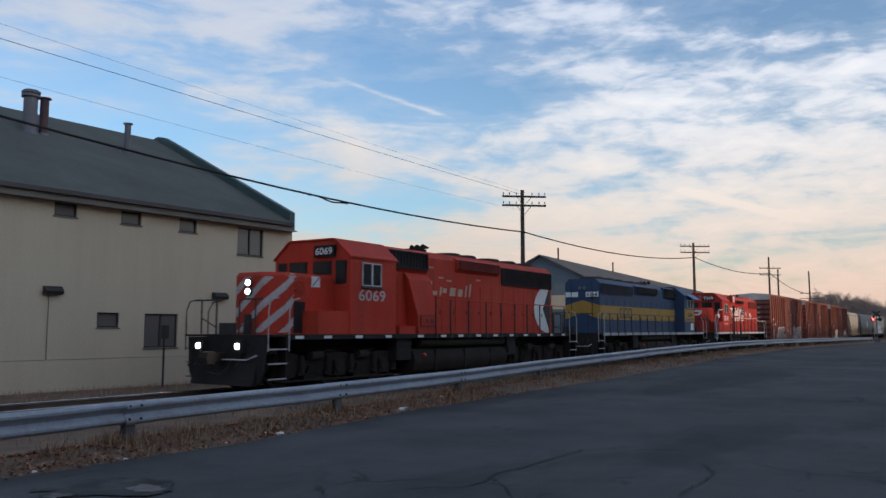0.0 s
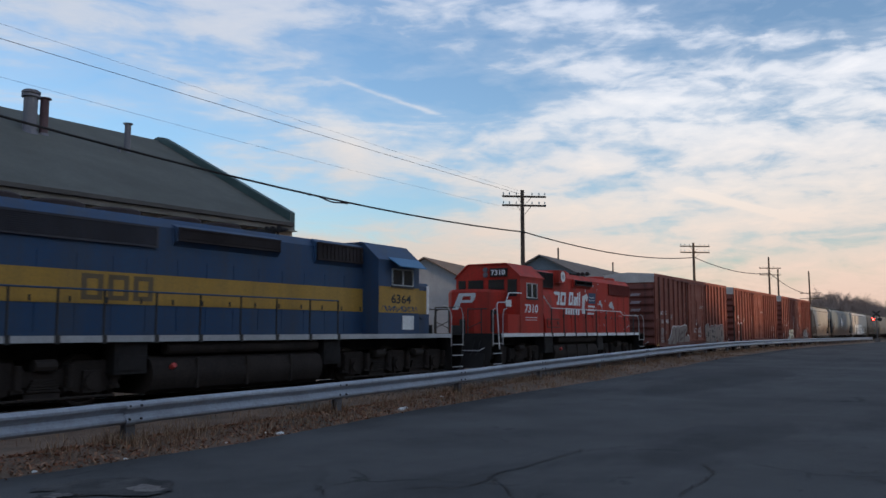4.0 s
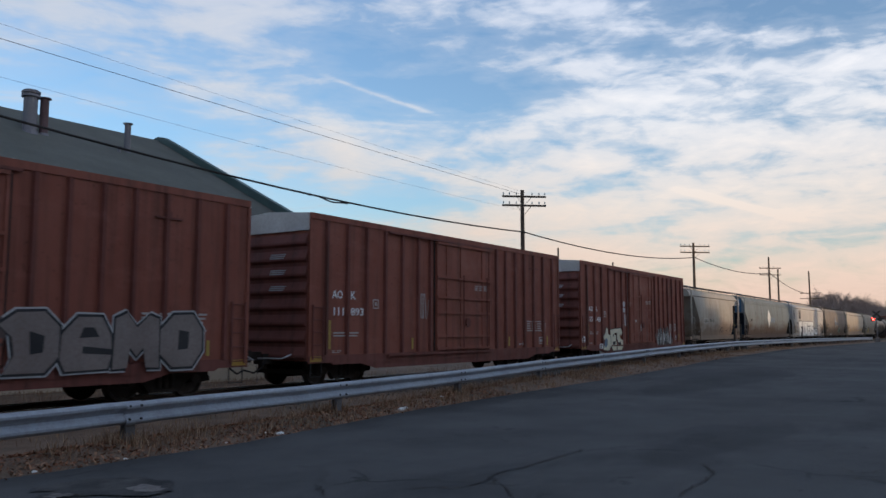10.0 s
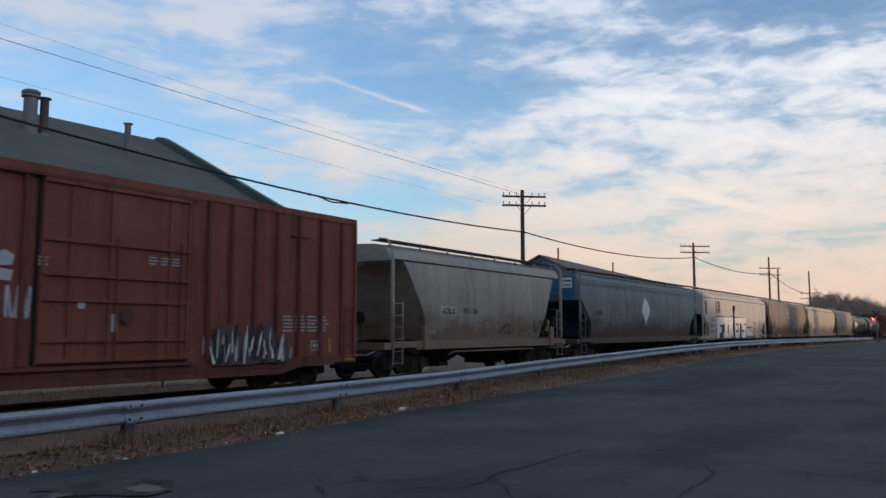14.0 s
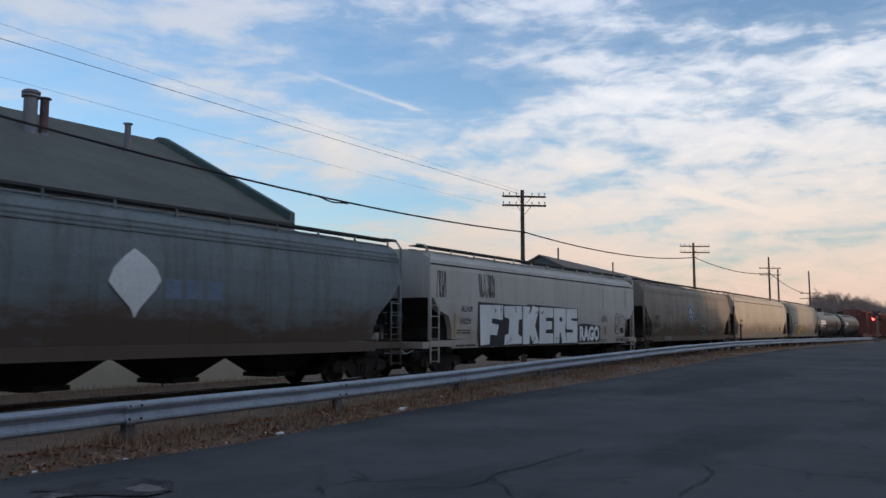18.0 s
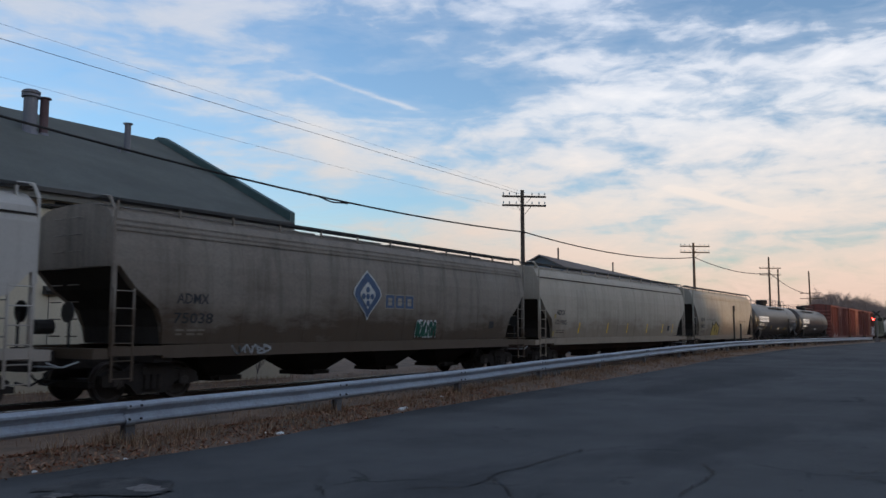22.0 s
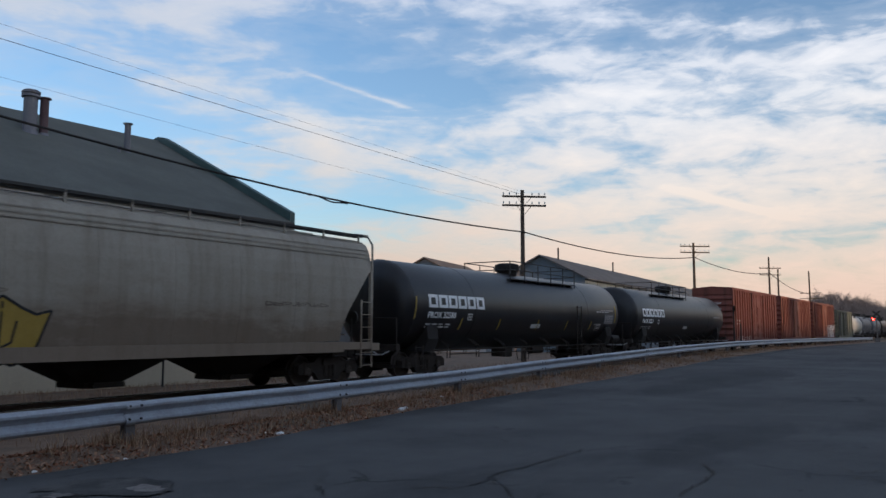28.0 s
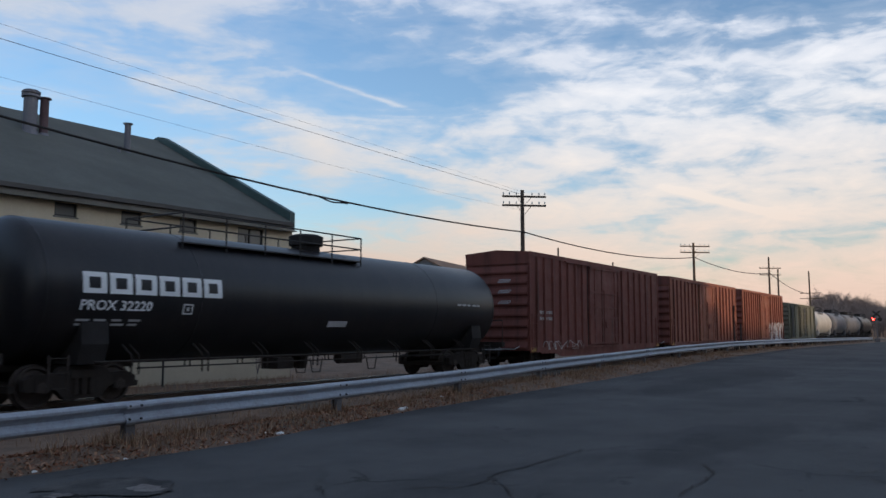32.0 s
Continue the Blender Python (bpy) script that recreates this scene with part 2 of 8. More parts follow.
def box(bm, x0, x1, y0, y1, z0, z1):
    v = [bm.verts.new((x, y, z)) for x in (x0, x1) for y in (y0, y1) for z in (z0, z1)]
    for q in ((0, 1, 3, 2), (4, 6, 7, 5), (0, 4, 5, 1), (2, 3, 7, 6), (0, 2, 6, 4), (1, 5, 7, 3)):
        bm.faces.new([v[i] for i in q])
    return v


def loft(bm, rings, caps=True, closed=True):
    """Skin a row of rings of equally many points."""
    vs = [[bm.verts.new(p) for p in r] for r in rings]
    n = len(vs[0])
    for a, b in zip(vs, vs[1:]):
        for i in range(n if closed else n - 1):
            j = (i + 1) % n
            bm.faces.new((a[i], a[j], b[j], b[i]))
    if caps:
        bm.faces.new(vs[0][::-1])
        bm.faces.new(vs[-1])
    return vs


def prism_x(bm, profile, x0, x1):
    """A (y, z) outline drawn out along x."""
    loft(bm, [[(x0, y, z) for y, z in profile], [(x1, y, z) for y, z in profile]])


def prism_y(bm, profile, y0, y1):
    """An (x, z) outline drawn out along y."""
    loft(bm, [[(x, y0, z) for x, z in profile], [(x, y1, z) for x, z in profile]])


def tube(bm, p, q, r, n=6, r2=None):
    p, q = Vector(p), Vector(q)
    d = (q - p).normalized()
    a = d.orthogonal().normalized()
    b = d.cross(a)
    r2 = r if r2 is None else r2
    loft(bm, [[p + (a * cos(2 * pi * i / n) + b * sin(2 * pi * i / n)) * r for i in range(n)],
              [q + (a * cos(2 * pi * i / n) + b * sin(2 * pi * i / n)) * r2 for i in range(n)]])


def pipe(bm, pts, r, n=6):
    """One bent tube through all the points."""
    pts = [Vector(p) for p in pts]
    rings, a = [], None
    for i, p in enumerate(pts):
        d = (pts[min(i + 1, len(pts) - 1)] - pts[max(i - 1, 0)]).normalized()
        a = d.orthogonal().normalized() if a is None else (a - d * a.dot(d)).normalized()
        b = d.cross(a)
        rings.append([p + (a * cos(2 * pi * k / n) + b * sin(2 * pi * k / n)) * r for k in range(n)])
    loft(bm, rings)


def mesh_of(name, bm, material, smooth=False):
    bmesh.ops.recalc_face_normals(bm, faces=bm.faces[:])
    me = bpy.data.meshes.new(name)
    if smooth:
        for f in bm.faces:
            f.smooth = True
    bm.to_mesh(me)
    bm.free()
    me.materials.append(material)
    return me


def part(name, bm, material, parent, label="", smooth=False):
    ob = new(name, mesh_of(name, bm, material, smooth))
    ob.parent = parent
    if label:
        ob["label"] = label
    return ob


def share(name, me, parent, m, label=""):
    ob = new(name, me)
    ob.parent = parent
    ob.matrix_basis = m
    if label:
        ob["label"] = label
    return ob


def thing(name, bm, material, label, category, group="", kind="", smooth=False):
    return tagged(new(name, mesh_of(name, bm, material, smooth)), label, category, group, kind)


def base(name, label, category, group="", kind="", at=None):
    ob = tagged(new(name), label, category, group, kind)
    if at is not None:
        ob.matrix_basis = at
    return ob


def BM():
    return bmesh.new()

# ---------------------------------------------------------------- the lie of the land
RAIL_Z, TRACK_Y = 0.21, 16.2


def smooth(a, b, v):
    k = min(1.0, max(0.0, (v - a) / (b - a)))
    return k * k * (3 - 2 * k)


def along(points, x):
    for p, q in zip(points, points[1:]):
        if x <= q[0]:
            k = (x - p[0]) / (q[0] - p[0])
            return [a + (b - a) * k for a, b in zip(p, q)]
    return list(points[-1])


ROAD_EDGE = [(-200, 9.2), (4, 9.7), (9, 9.65), (11, 9.9), (15, 10.4), (20, 10.6), (27, 10.45), (35, 10.5), (46, 11.0), (65, 11.9), (80, 12.0), (100, 11.6), (140, 10.8), (260, 8)]
GUARD = [(-12, 10.0, 0.69), (5.7, 10.4, 0.69), (12.6, 10.9, 0.69), (18.1, 11.4, 0.70), (23.6, 11.75, 0.78), (29.2, 11.98, 0.85),
         (40, 12.26, 1.0), (53.6, 12.75, 1.07), (72, 12.85, 1.05), (100, 12.4, 0.95), (133, 12.0, 0.80)]


def road_z(x):
    return 0.33 * smooth(14, 46, x) - 0.15 * smooth(60, 130, x)


def ground_z(x, y):
    r = road_z(x) - 0.05
    k = smooth(12.5, 14.2, y)
    z = r * (1 - k) + (-0.02) * k
    z -= 0.13 * smooth(18.2, 20.5, y)
    z -= 0.5 * smooth(150, 400, abs(x)) if y < 12 else 0
    if -20 < x < 135:
        z += 0.14 * math.exp(-((y - along(GUARD, x)[1] - 0.1) / 0.55) ** 2)
    return z


def steps(*spans):
    out = []
    for a, b, n in spans:
        out += [a + (b - a) * i / n for i in range(n)]
    return out + [spans[-1][1]]


bm = BM()
xs = steps((-4000, -400, 4), (-400, -20, 8), (-20, 150, 68), (150, 500, 10), (500, 4200, 6))
ys = steps((-4000, -300, 4), (-300, -20, 6), (-20, 9, 8), (9, 14, 25), (14, 26, 20), (26, 60, 8), (60, 4200, 10))
grid = [[bm.verts.new((x, y, ground_z(x, y))) for y in ys] for x in xs]
for i in range(len(xs) - 1):
    for j in range(len(ys) - 1):
        bm.faces.new((grid[i][j], grid[i + 1][j], grid[i + 1][j + 1], grid[i][j + 1]))
ground = thing("ground", bm, M["soil"], "brown winter soil with dead grass and gravel", "ground", kind="structure", smooth=True)

bm = BM()
xs = steps((-120, -4, 12), (-4, 60, 64), (60, 260, 40))
rows = []
for x in xs:
    e = along(ROAD_EDGE, x)[1] + 0.09 * noise.noise((x * 0.9, 3, 0)) + 0.04 * noise.noise((x * 3.1, 8, 0))
    lo = -20.0
    rows.append([bm.verts.new((x, lo + (e - lo) * k, road_z(x) + 0.012 * noise.noise((x * 0.5, k * 20, 0)))) for k in [i / 24 for i in range(25)]] + [bm.verts.new((x, e + 0.04, road_z(x) - 0.07))])
for a, b in zip(rows, rows[1:]):
    for i in range(25):
        bm.faces.new((a[i], b[i], b[i + 1], a[i + 1]))
road = thing("road", bm, M["asphalt"], "old grey cracked asphalt road with a crumbling edge", "road", kind="structure", smooth=True)

# trackbed
bm = BM()
for x0, x1 in ((-120, 300),):
    prism_x(bm, [(13.9, -0.05), (14.7, 0.06), (17.7, 0.06), (18.6, -0.18), (18.6, -0.4), (13.9, -0.4)], x0, x1)
thing("ballast_bed", bm, M["ballast"], "dark stone ballast under the rails", "ballast", kind="structure")
track = base("railway_track", "rusty steel rails on dark wooden sleepers", "track", kind="structure")
for side in (-1, 1):
    y = TRACK_Y + side * 0.7525
    bm = BM()
    prism_x(bm, [(y - 0.07, 0.04), (y + 0.07, 0.04), (y + 0.07, 0.055), (y + 0.012, 0.075), (y + 0.012, 0.165), (y - 0.012, 0.165), (y - 0.012, 0.075), (y - 0.07, 0.055)], -120, 300)
    rail = part("rail", bm, M["rail"], track)
    bm = BM()
    prism_x(bm, [(y - 0.036, 0.166), (y + 0.036, 0.166), (y + 0.036, 0.20), (y + 0.028, RAIL_Z), (y - 0.028, RAIL_Z), (y - 0.036, 0.20)], -120, 300)
    part("rail_head", bm, M["rail_head"], rail, "worn shiny rail head")
bm = BM()
box(bm, -0.11, 0.11, -1.3, 1.3, -0.12, 0)
tie = mesh_of("sleeper", bm, M["weathered_wood"])
for i in range(230):
    share("sleeper", tie, track, pose(-6 + i * 0.55, TRACK_Y + random.uniform(-0.03, 0.03), 0.075, 0, 0, random.uniform(-1, 1)))

# ---------------------------------------------------------------- guardrail
guard = base("guardrail", "dented galvanised steel crash barrier on steel posts beside the road", "guardrail")
post_x = [-8.0 + 0.35, -2.5, 2.6, 7.75, 12.95, 18.4, 23.9, 29.4, 34.9, 40.4, 45.9, 51.4, 56.9, 62.4, 67.9, 73.4, 78.9, 84.4, 89.9, 95.4, 100.9, 106.4, 111.9, 117.4, 122.9, 128.4]
W_BEAM = [(0.0, 0.0), (-0.045, -0.012), (-0.08, -0.048), (-0.08, -0.082), (-0.02, -0.135), (0.0, -0.167), (-0.02, -0.20), (-0.08, -0.253), (-0.08, -0.288), (-0.045, -0.322), (0.0, -0.335)]


def beam_ring(x, out):
    g = along(GUARD, x)
    wob = 0.012 * noise.noise((x * 0.8, 1.0, 0)) + (0.02 * noise.noise((x * 2.3, 5.0, 0)) if 7 < x < 13 else 0)
    front = [(x, g[1] + yy - out + wob, g[2] + zz + wob * 0.8) for yy, zz in W_BEAM]
    back = [(x, y + 0.006, z) for _, y, z in reversed(front)]
    return front + back


for i, (a, b) in enumerate(zip(post_x, post_x[1:])):
    bm = BM()
    n = 8 if a < 40 else 4
    loft(bm, [beam_ring(a - 0.16 + (b - a + 0.32) * k / n, 0.004 if i % 2 else 0.0) for k in range(n + 1)])
    beam = part("beam", bm, M["galvanised"], guard, smooth=False)
    if a < 40:
        g = along(GUARD, a)
        for dx in (-0.1, 0.1):
            for zz in (-0.06, -0.25):
                bm = BM()
                tube(bm, (a + dx, g[1] - 0.075, g[2] + zz), (a + dx, g[1] - 0.105, g[2] + zz), 0.02, 6)
                part("bolt", bm, M["dark_metal"], beam)
for a in post_x:
    g = along(GUARD, a)
    bm = BM()
    h0, h1 = ground_z(a, g[1]) - 0.2, g[2] - 0.03
    box(bm, a - 0.075, a + 0.075, g[1] + 0.012, g[1] + 0.02, h0, h1)
    box(bm, a - 0.075, a + 0.075, g[1] + 0.15, g[1] + 0.158, h0, h1)
    box(bm, a - 0.004, a + 0.004, g[1] + 0.02, g[1] + 0.15, h0, h1)
    part("post", bm, M["post_steel"], guard)

# ---------------------------------------------------------------- the cream building
HOUSE = pose(24.4, 23.26, -0.15, 0, 0, -2.894)


def wall_cells(bm, u0, u1, z0, z1, holes, y0, y1):
    us = sorted({u0, u1, *[h[0] for h in holes], *[h[1] for h in holes]})
    zs = sorted({z0, z1, *[h[2] for h in holes], *[h[3] for h in holes]})
    for a, b in zip(us, us[1:]):
        for c, d in zip(zs, zs[1:]):
            if not any(h[0] <= a and b <= h[1] and h[2] <= c and d <= h[3] for h in holes):
                box(bm, a, b, y0, y1, c, d)


house = base("warehouse", "cream stucco two-storey building with a dark shingle roof", "building", at=HOUSE)
HOLES = [(-10.02, -9.28, 5.44, 5.87), (-7.73, -6.97, 5.42, 5.86), (-5.44, -4.70, 5.39, 5.87), (-2.82, -1.54, 4.76, 5.82), (-8.45, -7.66, 1.97, 2.46), (-6.71, -5.38, 1.29, 2.45)]
bm = BM()
wall_cells(bm, -45, 0, 0.98, 5.99, HOLES, 0, 0.3)
box(bm, -45, 0.0, -0.02, 0.3, -0.3, 0.965)
part("wall", bm, M["stucco"], house)
bm = BM()
prism_x(bm, [(0.3, -0.3), (0.3, 5.9), (9.07, 10.75), (17.84, 5.9), (17.84, -0.3)], -0.3, -0.002)
part("gable_wall", bm, M["stucco"], house)
bm = BM()
box(bm, -45, -44.7, 0.3, 17.84, -0.3, 6)
box(bm, -44.7, -0.3, 17.5, 17.84, -0.3, 6)
part("back_wall", bm, M["stucco"], house)
for h in HOLES:
    bm = BM()
    u0, u1, z0, z1 = h
    f = 0.05
    for r in ((u0, u1, z0, z0 + f), (u0, u1, z1 - f, z1), (u0, u0 + f, z0 + f, z1 - f), (u1 - f, u1, z0 + f, z1 - f)):
        box(bm, r[0], r[1], 0.06, 0.12, r[2], r[3])
    if u1 - u0 > 1:
        c = (u0 + u1) / 2
        box(bm, c - 0.03, c + 0.03, 0.06, 0.12, z0 + f, z1 - f)
    win = part("window", bm, M["dark_metal"], house, "dark metal-framed window")
    bm = BM()
    box(bm, u0 + 0.02, u1 - 0.02, 0.1, 0.108, z0 + 0.02, z1 - 0.02)
    part("pane", bm, M["window_dark"], win)
    bm = BM()
    box(bm, u0 - 0.04, u1 + 0.04, -0.03, 0.06, z0 - 0.05, z0 - 0.003)
    part("sill", bm, M["fascia"], win)
bm = BM()
loft(bm, [[(x, -0.35, 6.2), (x, 9.07, 10.93), (x, 18.4, 6.2), (x, 18.4, 6.05), (x, 9.07, 10.77), (x, -0.35, 6.05)] for x in (-45.3, -0.26)])
part("roof", bm, M["shingle"], house, "dark grey asphalt shingle roof")
bm = BM()
box(bm, -45.3, -0.36, -0.48, -0.36, 6.06, 6.2)
part("gutter", bm, M["gutter_brown"], house, "dark brown metal gutter")
bm = BM()
box(bm, -45.3, -0.28, -0.355, -0.31, 5.86, 6.05)
box(bm, -45.3, -0.02, -0.30, -0.004, 5.88, 5.92)
part("fascia", bm, M["fascia"], house, "brown-grey fascia board")
bm = BM()
loft(bm, [[(x, -0.12, 5.95), (x, -0.12, 6.68), (x, 8.6, 11.0), (x, 9.07, 11.1), (x, 9.6, 11.0), (x, 18.3, 6.6), (x, 18.3, 5.95), (x, 9.07, 10.5)] for x in (-0.25, 0.02)])
part("rake_cap", bm, M["trim_green"], house, "dark green metal edge on the gable")


def flue(u, n, h, r, material, cap, label):
    z = 6.2 + (n + 0.35) * 0.502 - 0.05
    bm = BM()
    tube(bm, (u, n, z - 0.35), (u, n, z + h), r, 14)
    if cap == "cowl":
        tube(bm, (u, n, z + h * 0.86), (u, n, z + h * 0.92), r * 1.35, 14)
        tube(bm, (u, n, z + h * 0.95), (u, n, z + h * 1.0), r * 1.35, 14)
        tube(bm, (u, n, z + h), (u, n, z + h * 1.03), r * 1.1, 14)
    else:
        tube(bm, (u, n, z + h * 0.97), (u, n, z + h * 1.0), r * 1.5, 14)
    f = part("flue", bm, material, house, label, smooth=False)
    bm = BM()
    tube(bm, (u, n, z - 0.3), (u, n, z + 0.06), r * 1.6, 12, r * 1.15)
    part("flashing", bm, M["vent_steel"], f)


flue(-7.91, 6.02, 1.58, 0.25, M["vent_steel"], "cowl", "galvanised flue with a round cowl")
flue(-7.37, 6.02, 1.45, 0.16, M["rust_pipe"], "lip", "rusty vent pipe with a flared top")
flue(-3.92, 5.81, 1.25, 0.13, M["vent_steel"], "lip", "thin galvanised vent pipe")
flue(-4.46, 5.53, 0.28, 0.06, M["vent_steel"], "lip", "short plumbing vent")
for u0, u1, z0 in ((-10.28, -9.72, 2.98), (-3.95, -3.35, 3.02)):
    bm = BM()
    prism_x(bm, [(-0.01, z0), (-0.01, z0 + 0.25), (-0.12, z0 + 0.25), (-0.26, z0 + 0.1), (-0.2, z0)], u0, u1)
    lampb = part("wall_light", bm, M["dark_metal"], house, "unlit dark wall-pack light")
    bm = BM()
    tube(bm, (u0 + 0.2, -0.03, z0), (u0 + 0.2, -0.03, 0.99), 0.012, 6)
    part("conduit", bm, M["fascia"], lampb)

# ---------------------------------------------------------------- buildings farther off


def barn(name, label, at, half, ridge, eave, length, wall, roof):
    """Gable-roofed building; local x runs along its ridge."""
    b = base(name, label, "building", at=at)
    bm = BM()
    prism_x(bm, [(-half, -0.4), (-half, eave), (0, ridge - 0.12), (half, eave), (half, -0.4)], 0, length)
    part("wall", bm, wall, b)
    bm = BM()
    k = (ridge - eave) / half
    o = 0.4
    loft(bm, [[(x, -half - o, eave - o * k + 0.06), (x, 0, ridge + 0.04), (x, half + o, eave - o * k + 0.06), (x, half + o, eave - o * k - 0.06), (x, 0, ridge - 0.1), (x, -half - o, eave - o * k - 0.06)] for x in (-0.4, length + 0.4)])
    part("roof", bm, roof, b)
    return b


shed = barn("metal_shed", "long pale blue metal shed with a grey roof", pose(64.3, 31.6, 0, 0, 0, 5.4), 4.0, 8.3, 6.3, 76, M["shed_blue"], M["shed_roof"])
bm = BM()
box(bm, -0.06, -0.01, -3.2, -0.9, 3.55, 4.75)
part("door", bm, M["cream"], shed, "cream loading hatch in the gable")
for i in range(26):
    bm = BM()
    box(bm, 0.5 + i * 3, 0.56 + i * 3, -4.02, -4.0, 0.2, 6.2)
    part("wall_seam", bm, M["shed_roof"], shed)
for x in (4, 22):
    bm = BM()
    tube(bm, (x, -0.2, 8.2), (x, -0.2, 9.3), 0.08, 8)
    part("vent_pipe", bm, M["dark_metal"], shed)
barn("clapboard_house", "small grey clapboard house with a brown roof", pose(60.8, 41.5, 0, 0, 0, 12), 6.4, 8.3, 4.9, 11, M["clapboard"], M["brown_roof"])

# ---------------------------------------------------------------- poles and wires


def utility_pole(x, y, h, arms, lean, label):
    p = base("utility_pole", label, "utility pole", "poles along the railway", at=pose(x, y, -0.15, 0, lean, 0))
    bm = BM()
    tube(bm, (0, 0, -0.5), (0, 0, h), 0.17, 10, 0.11)
    part("pole", bm, M["weathered_wood"], p)
    for z, half, turn in arms:
        bm = BM()
        a = Vector((cos(radians(turn)), sin(radians(turn)), 0))
        q = Vector((-a.y, a.x, 0)) * 0.05
        c = Vector((0, -0.13, z))
        loft(bm, [[c + a * s + q + Vector((0, 0, 0.05)), c + a * s - q + Vector((0, 0, 0.05)), c + a * s - q - Vector((0, 0, 0.06)), c + a * s + q - Vector((0, 0, 0.06))] for s in (-half, half)])
        arm = part("crossarm", bm, M["weathered_wood"], p)
        for s in (-0.5, 0.5):
            bm = BM()
            tube(bm, c + a * s * half * 0.7, Vector((0, -0.1, z - 0.6)), 0.015, 5)
            part("brace", bm, M["dark_metal"], arm)
        for k in (-0.95, -0.68, -0.36, 0.36, 0.68, 0.95):
            bm = BM()
            b0 = c + a * half * k + Vector((0, 0, 0.05))
            tube(bm, b0, b0 + Vector((0, 0, 0.08)), 0.014, 5)
            tube(bm, b0 + Vector((0, 0, 0.07)), b0 + Vector((0, 0, 0.19)), 0.045, 7, 0.03)
            part("insulator", bm, M["porcelain"], arm)
    return p


POLE_LABEL = "weathered wooden telegraph pole with two crossarms"
utility_pole(43.75, 22.7, 10.4, [(10.0, 1.35, -50), (9.45, 1.35, -50)], 0, POLE_LABEL)
utility_pole(79.95, 22.7, 10.45, [(10.1, 1.5, -50), (9.5, 1.5, -50)], 0, POLE_LABEL)
utility_pole(115.1, 22.7, 11.7, [(10.2, 1.5, -50), (9.3, 1.5, -50)], 0, POLE_LABEL)
utility_pole(122.0, 22.9, 10.5, [], 0.4, "bare wooden pole behind the telegraph line")
utility_pole(147.3, 22.7, 11.8, [(8.1, 1.9, -50), (7.2, 1.9, -50)], -2.5, "leaning wooden pole with low crossarms")


def wire(name, pts, sag, r, label, material="black", first=1.0):
    bm = BM()
    run = []
    for a, b in zip(pts, pts[1:]):
        a, b = Vector(a), Vector(b)
        drop = sag if len(run) else sag * first
        run += [a.lerp(b, k / 16) - Vector((0, 0, drop * 4 * (k / 16) * (1 - k / 16))) for k in range(16)]
    pipe(bm, run + [Vector(pts[-1])], r, 5)
    return thing(name, bm, M[material], label, "cable", "overhead wires")


wire("telephone_cable", [(-4, 22.6, 9.0), (43.7, 22.6, 7.67), (79.9, 22.6, 8.85), (115.0, 22.6, 9.4), (147.0, 22.6, 7.8)], 0.62, 0.04, "thick sagging black telephone cable between poles", first=1.53)
bm = BM()
pipe(bm, [Vector((24.6 + i * 0.28, 22.6, 7.26 - 0.01 * i + 0.05 * sin(i * 0.9))) for i in range(10)], 0.032, 6)
thing("cable_splice", bm, M["black"], "black splice case lashed to the telephone cable", "cable splice")
wire("power_wire", [(-6, 22.5, 9.98), (43.0, 22.5, 9.9)], 0.07, 0.009, "thin dark overhead power wire", "dark_metal")
wire("power_wire", [(-6, 22.7, 10.6), (44.2, 22.7, 10.15)], 0.06, 0.004, "thin dark overhead power wire", "dark_metal")
wire("power_wire", [(-6, 22.9, 9.40), (43.9, 22.9, 9.05)], 0.38, 0.004, "thin dark overhead power wire", "dark_metal")

# ---------------------------------------------------------------- unseen walls added behind the camera for shade
# added block, never in view: keeps the sun off the near track and building
block = base("shade_block", "unseen block added to shade the near track", "building")
bm = BM()
box(bm, -140, 51.5, -42, -32, -0.5, 19.8)
part("wall", bm, M["fascia"], block)
# added low row, never in view: its raised steps break up the far sunlight
shade_row = base("unseen_shade_row", "unseen stepped wall added to dapple the far sunlight", "building")
bm = BM()
box(bm, 51.503, 470, -42, -32, -0.5, 7.6)
box(bm, 51.503, 55, -41, -33, 7.6, 9.2)
box(bm, 80, 84.5, -41, -33, 7.6, 12)
box(bm, 94.5, 97, -41, -33, 7.6, 12.5)
box(bm, 113, 122, -41, -33, 7.6, 11.5)
box(bm, 135, 205, -41, -33, 7.6, 10.6)
box(bm, 205.003, 470, -41, -33, 7.6, 34)
part("wall", bm, M["fascia"], shade_row, "plain dark wall out of view, added for shade")

# ---------------------------------------------------------------- cloud layer
CLOUD_H = 70.0




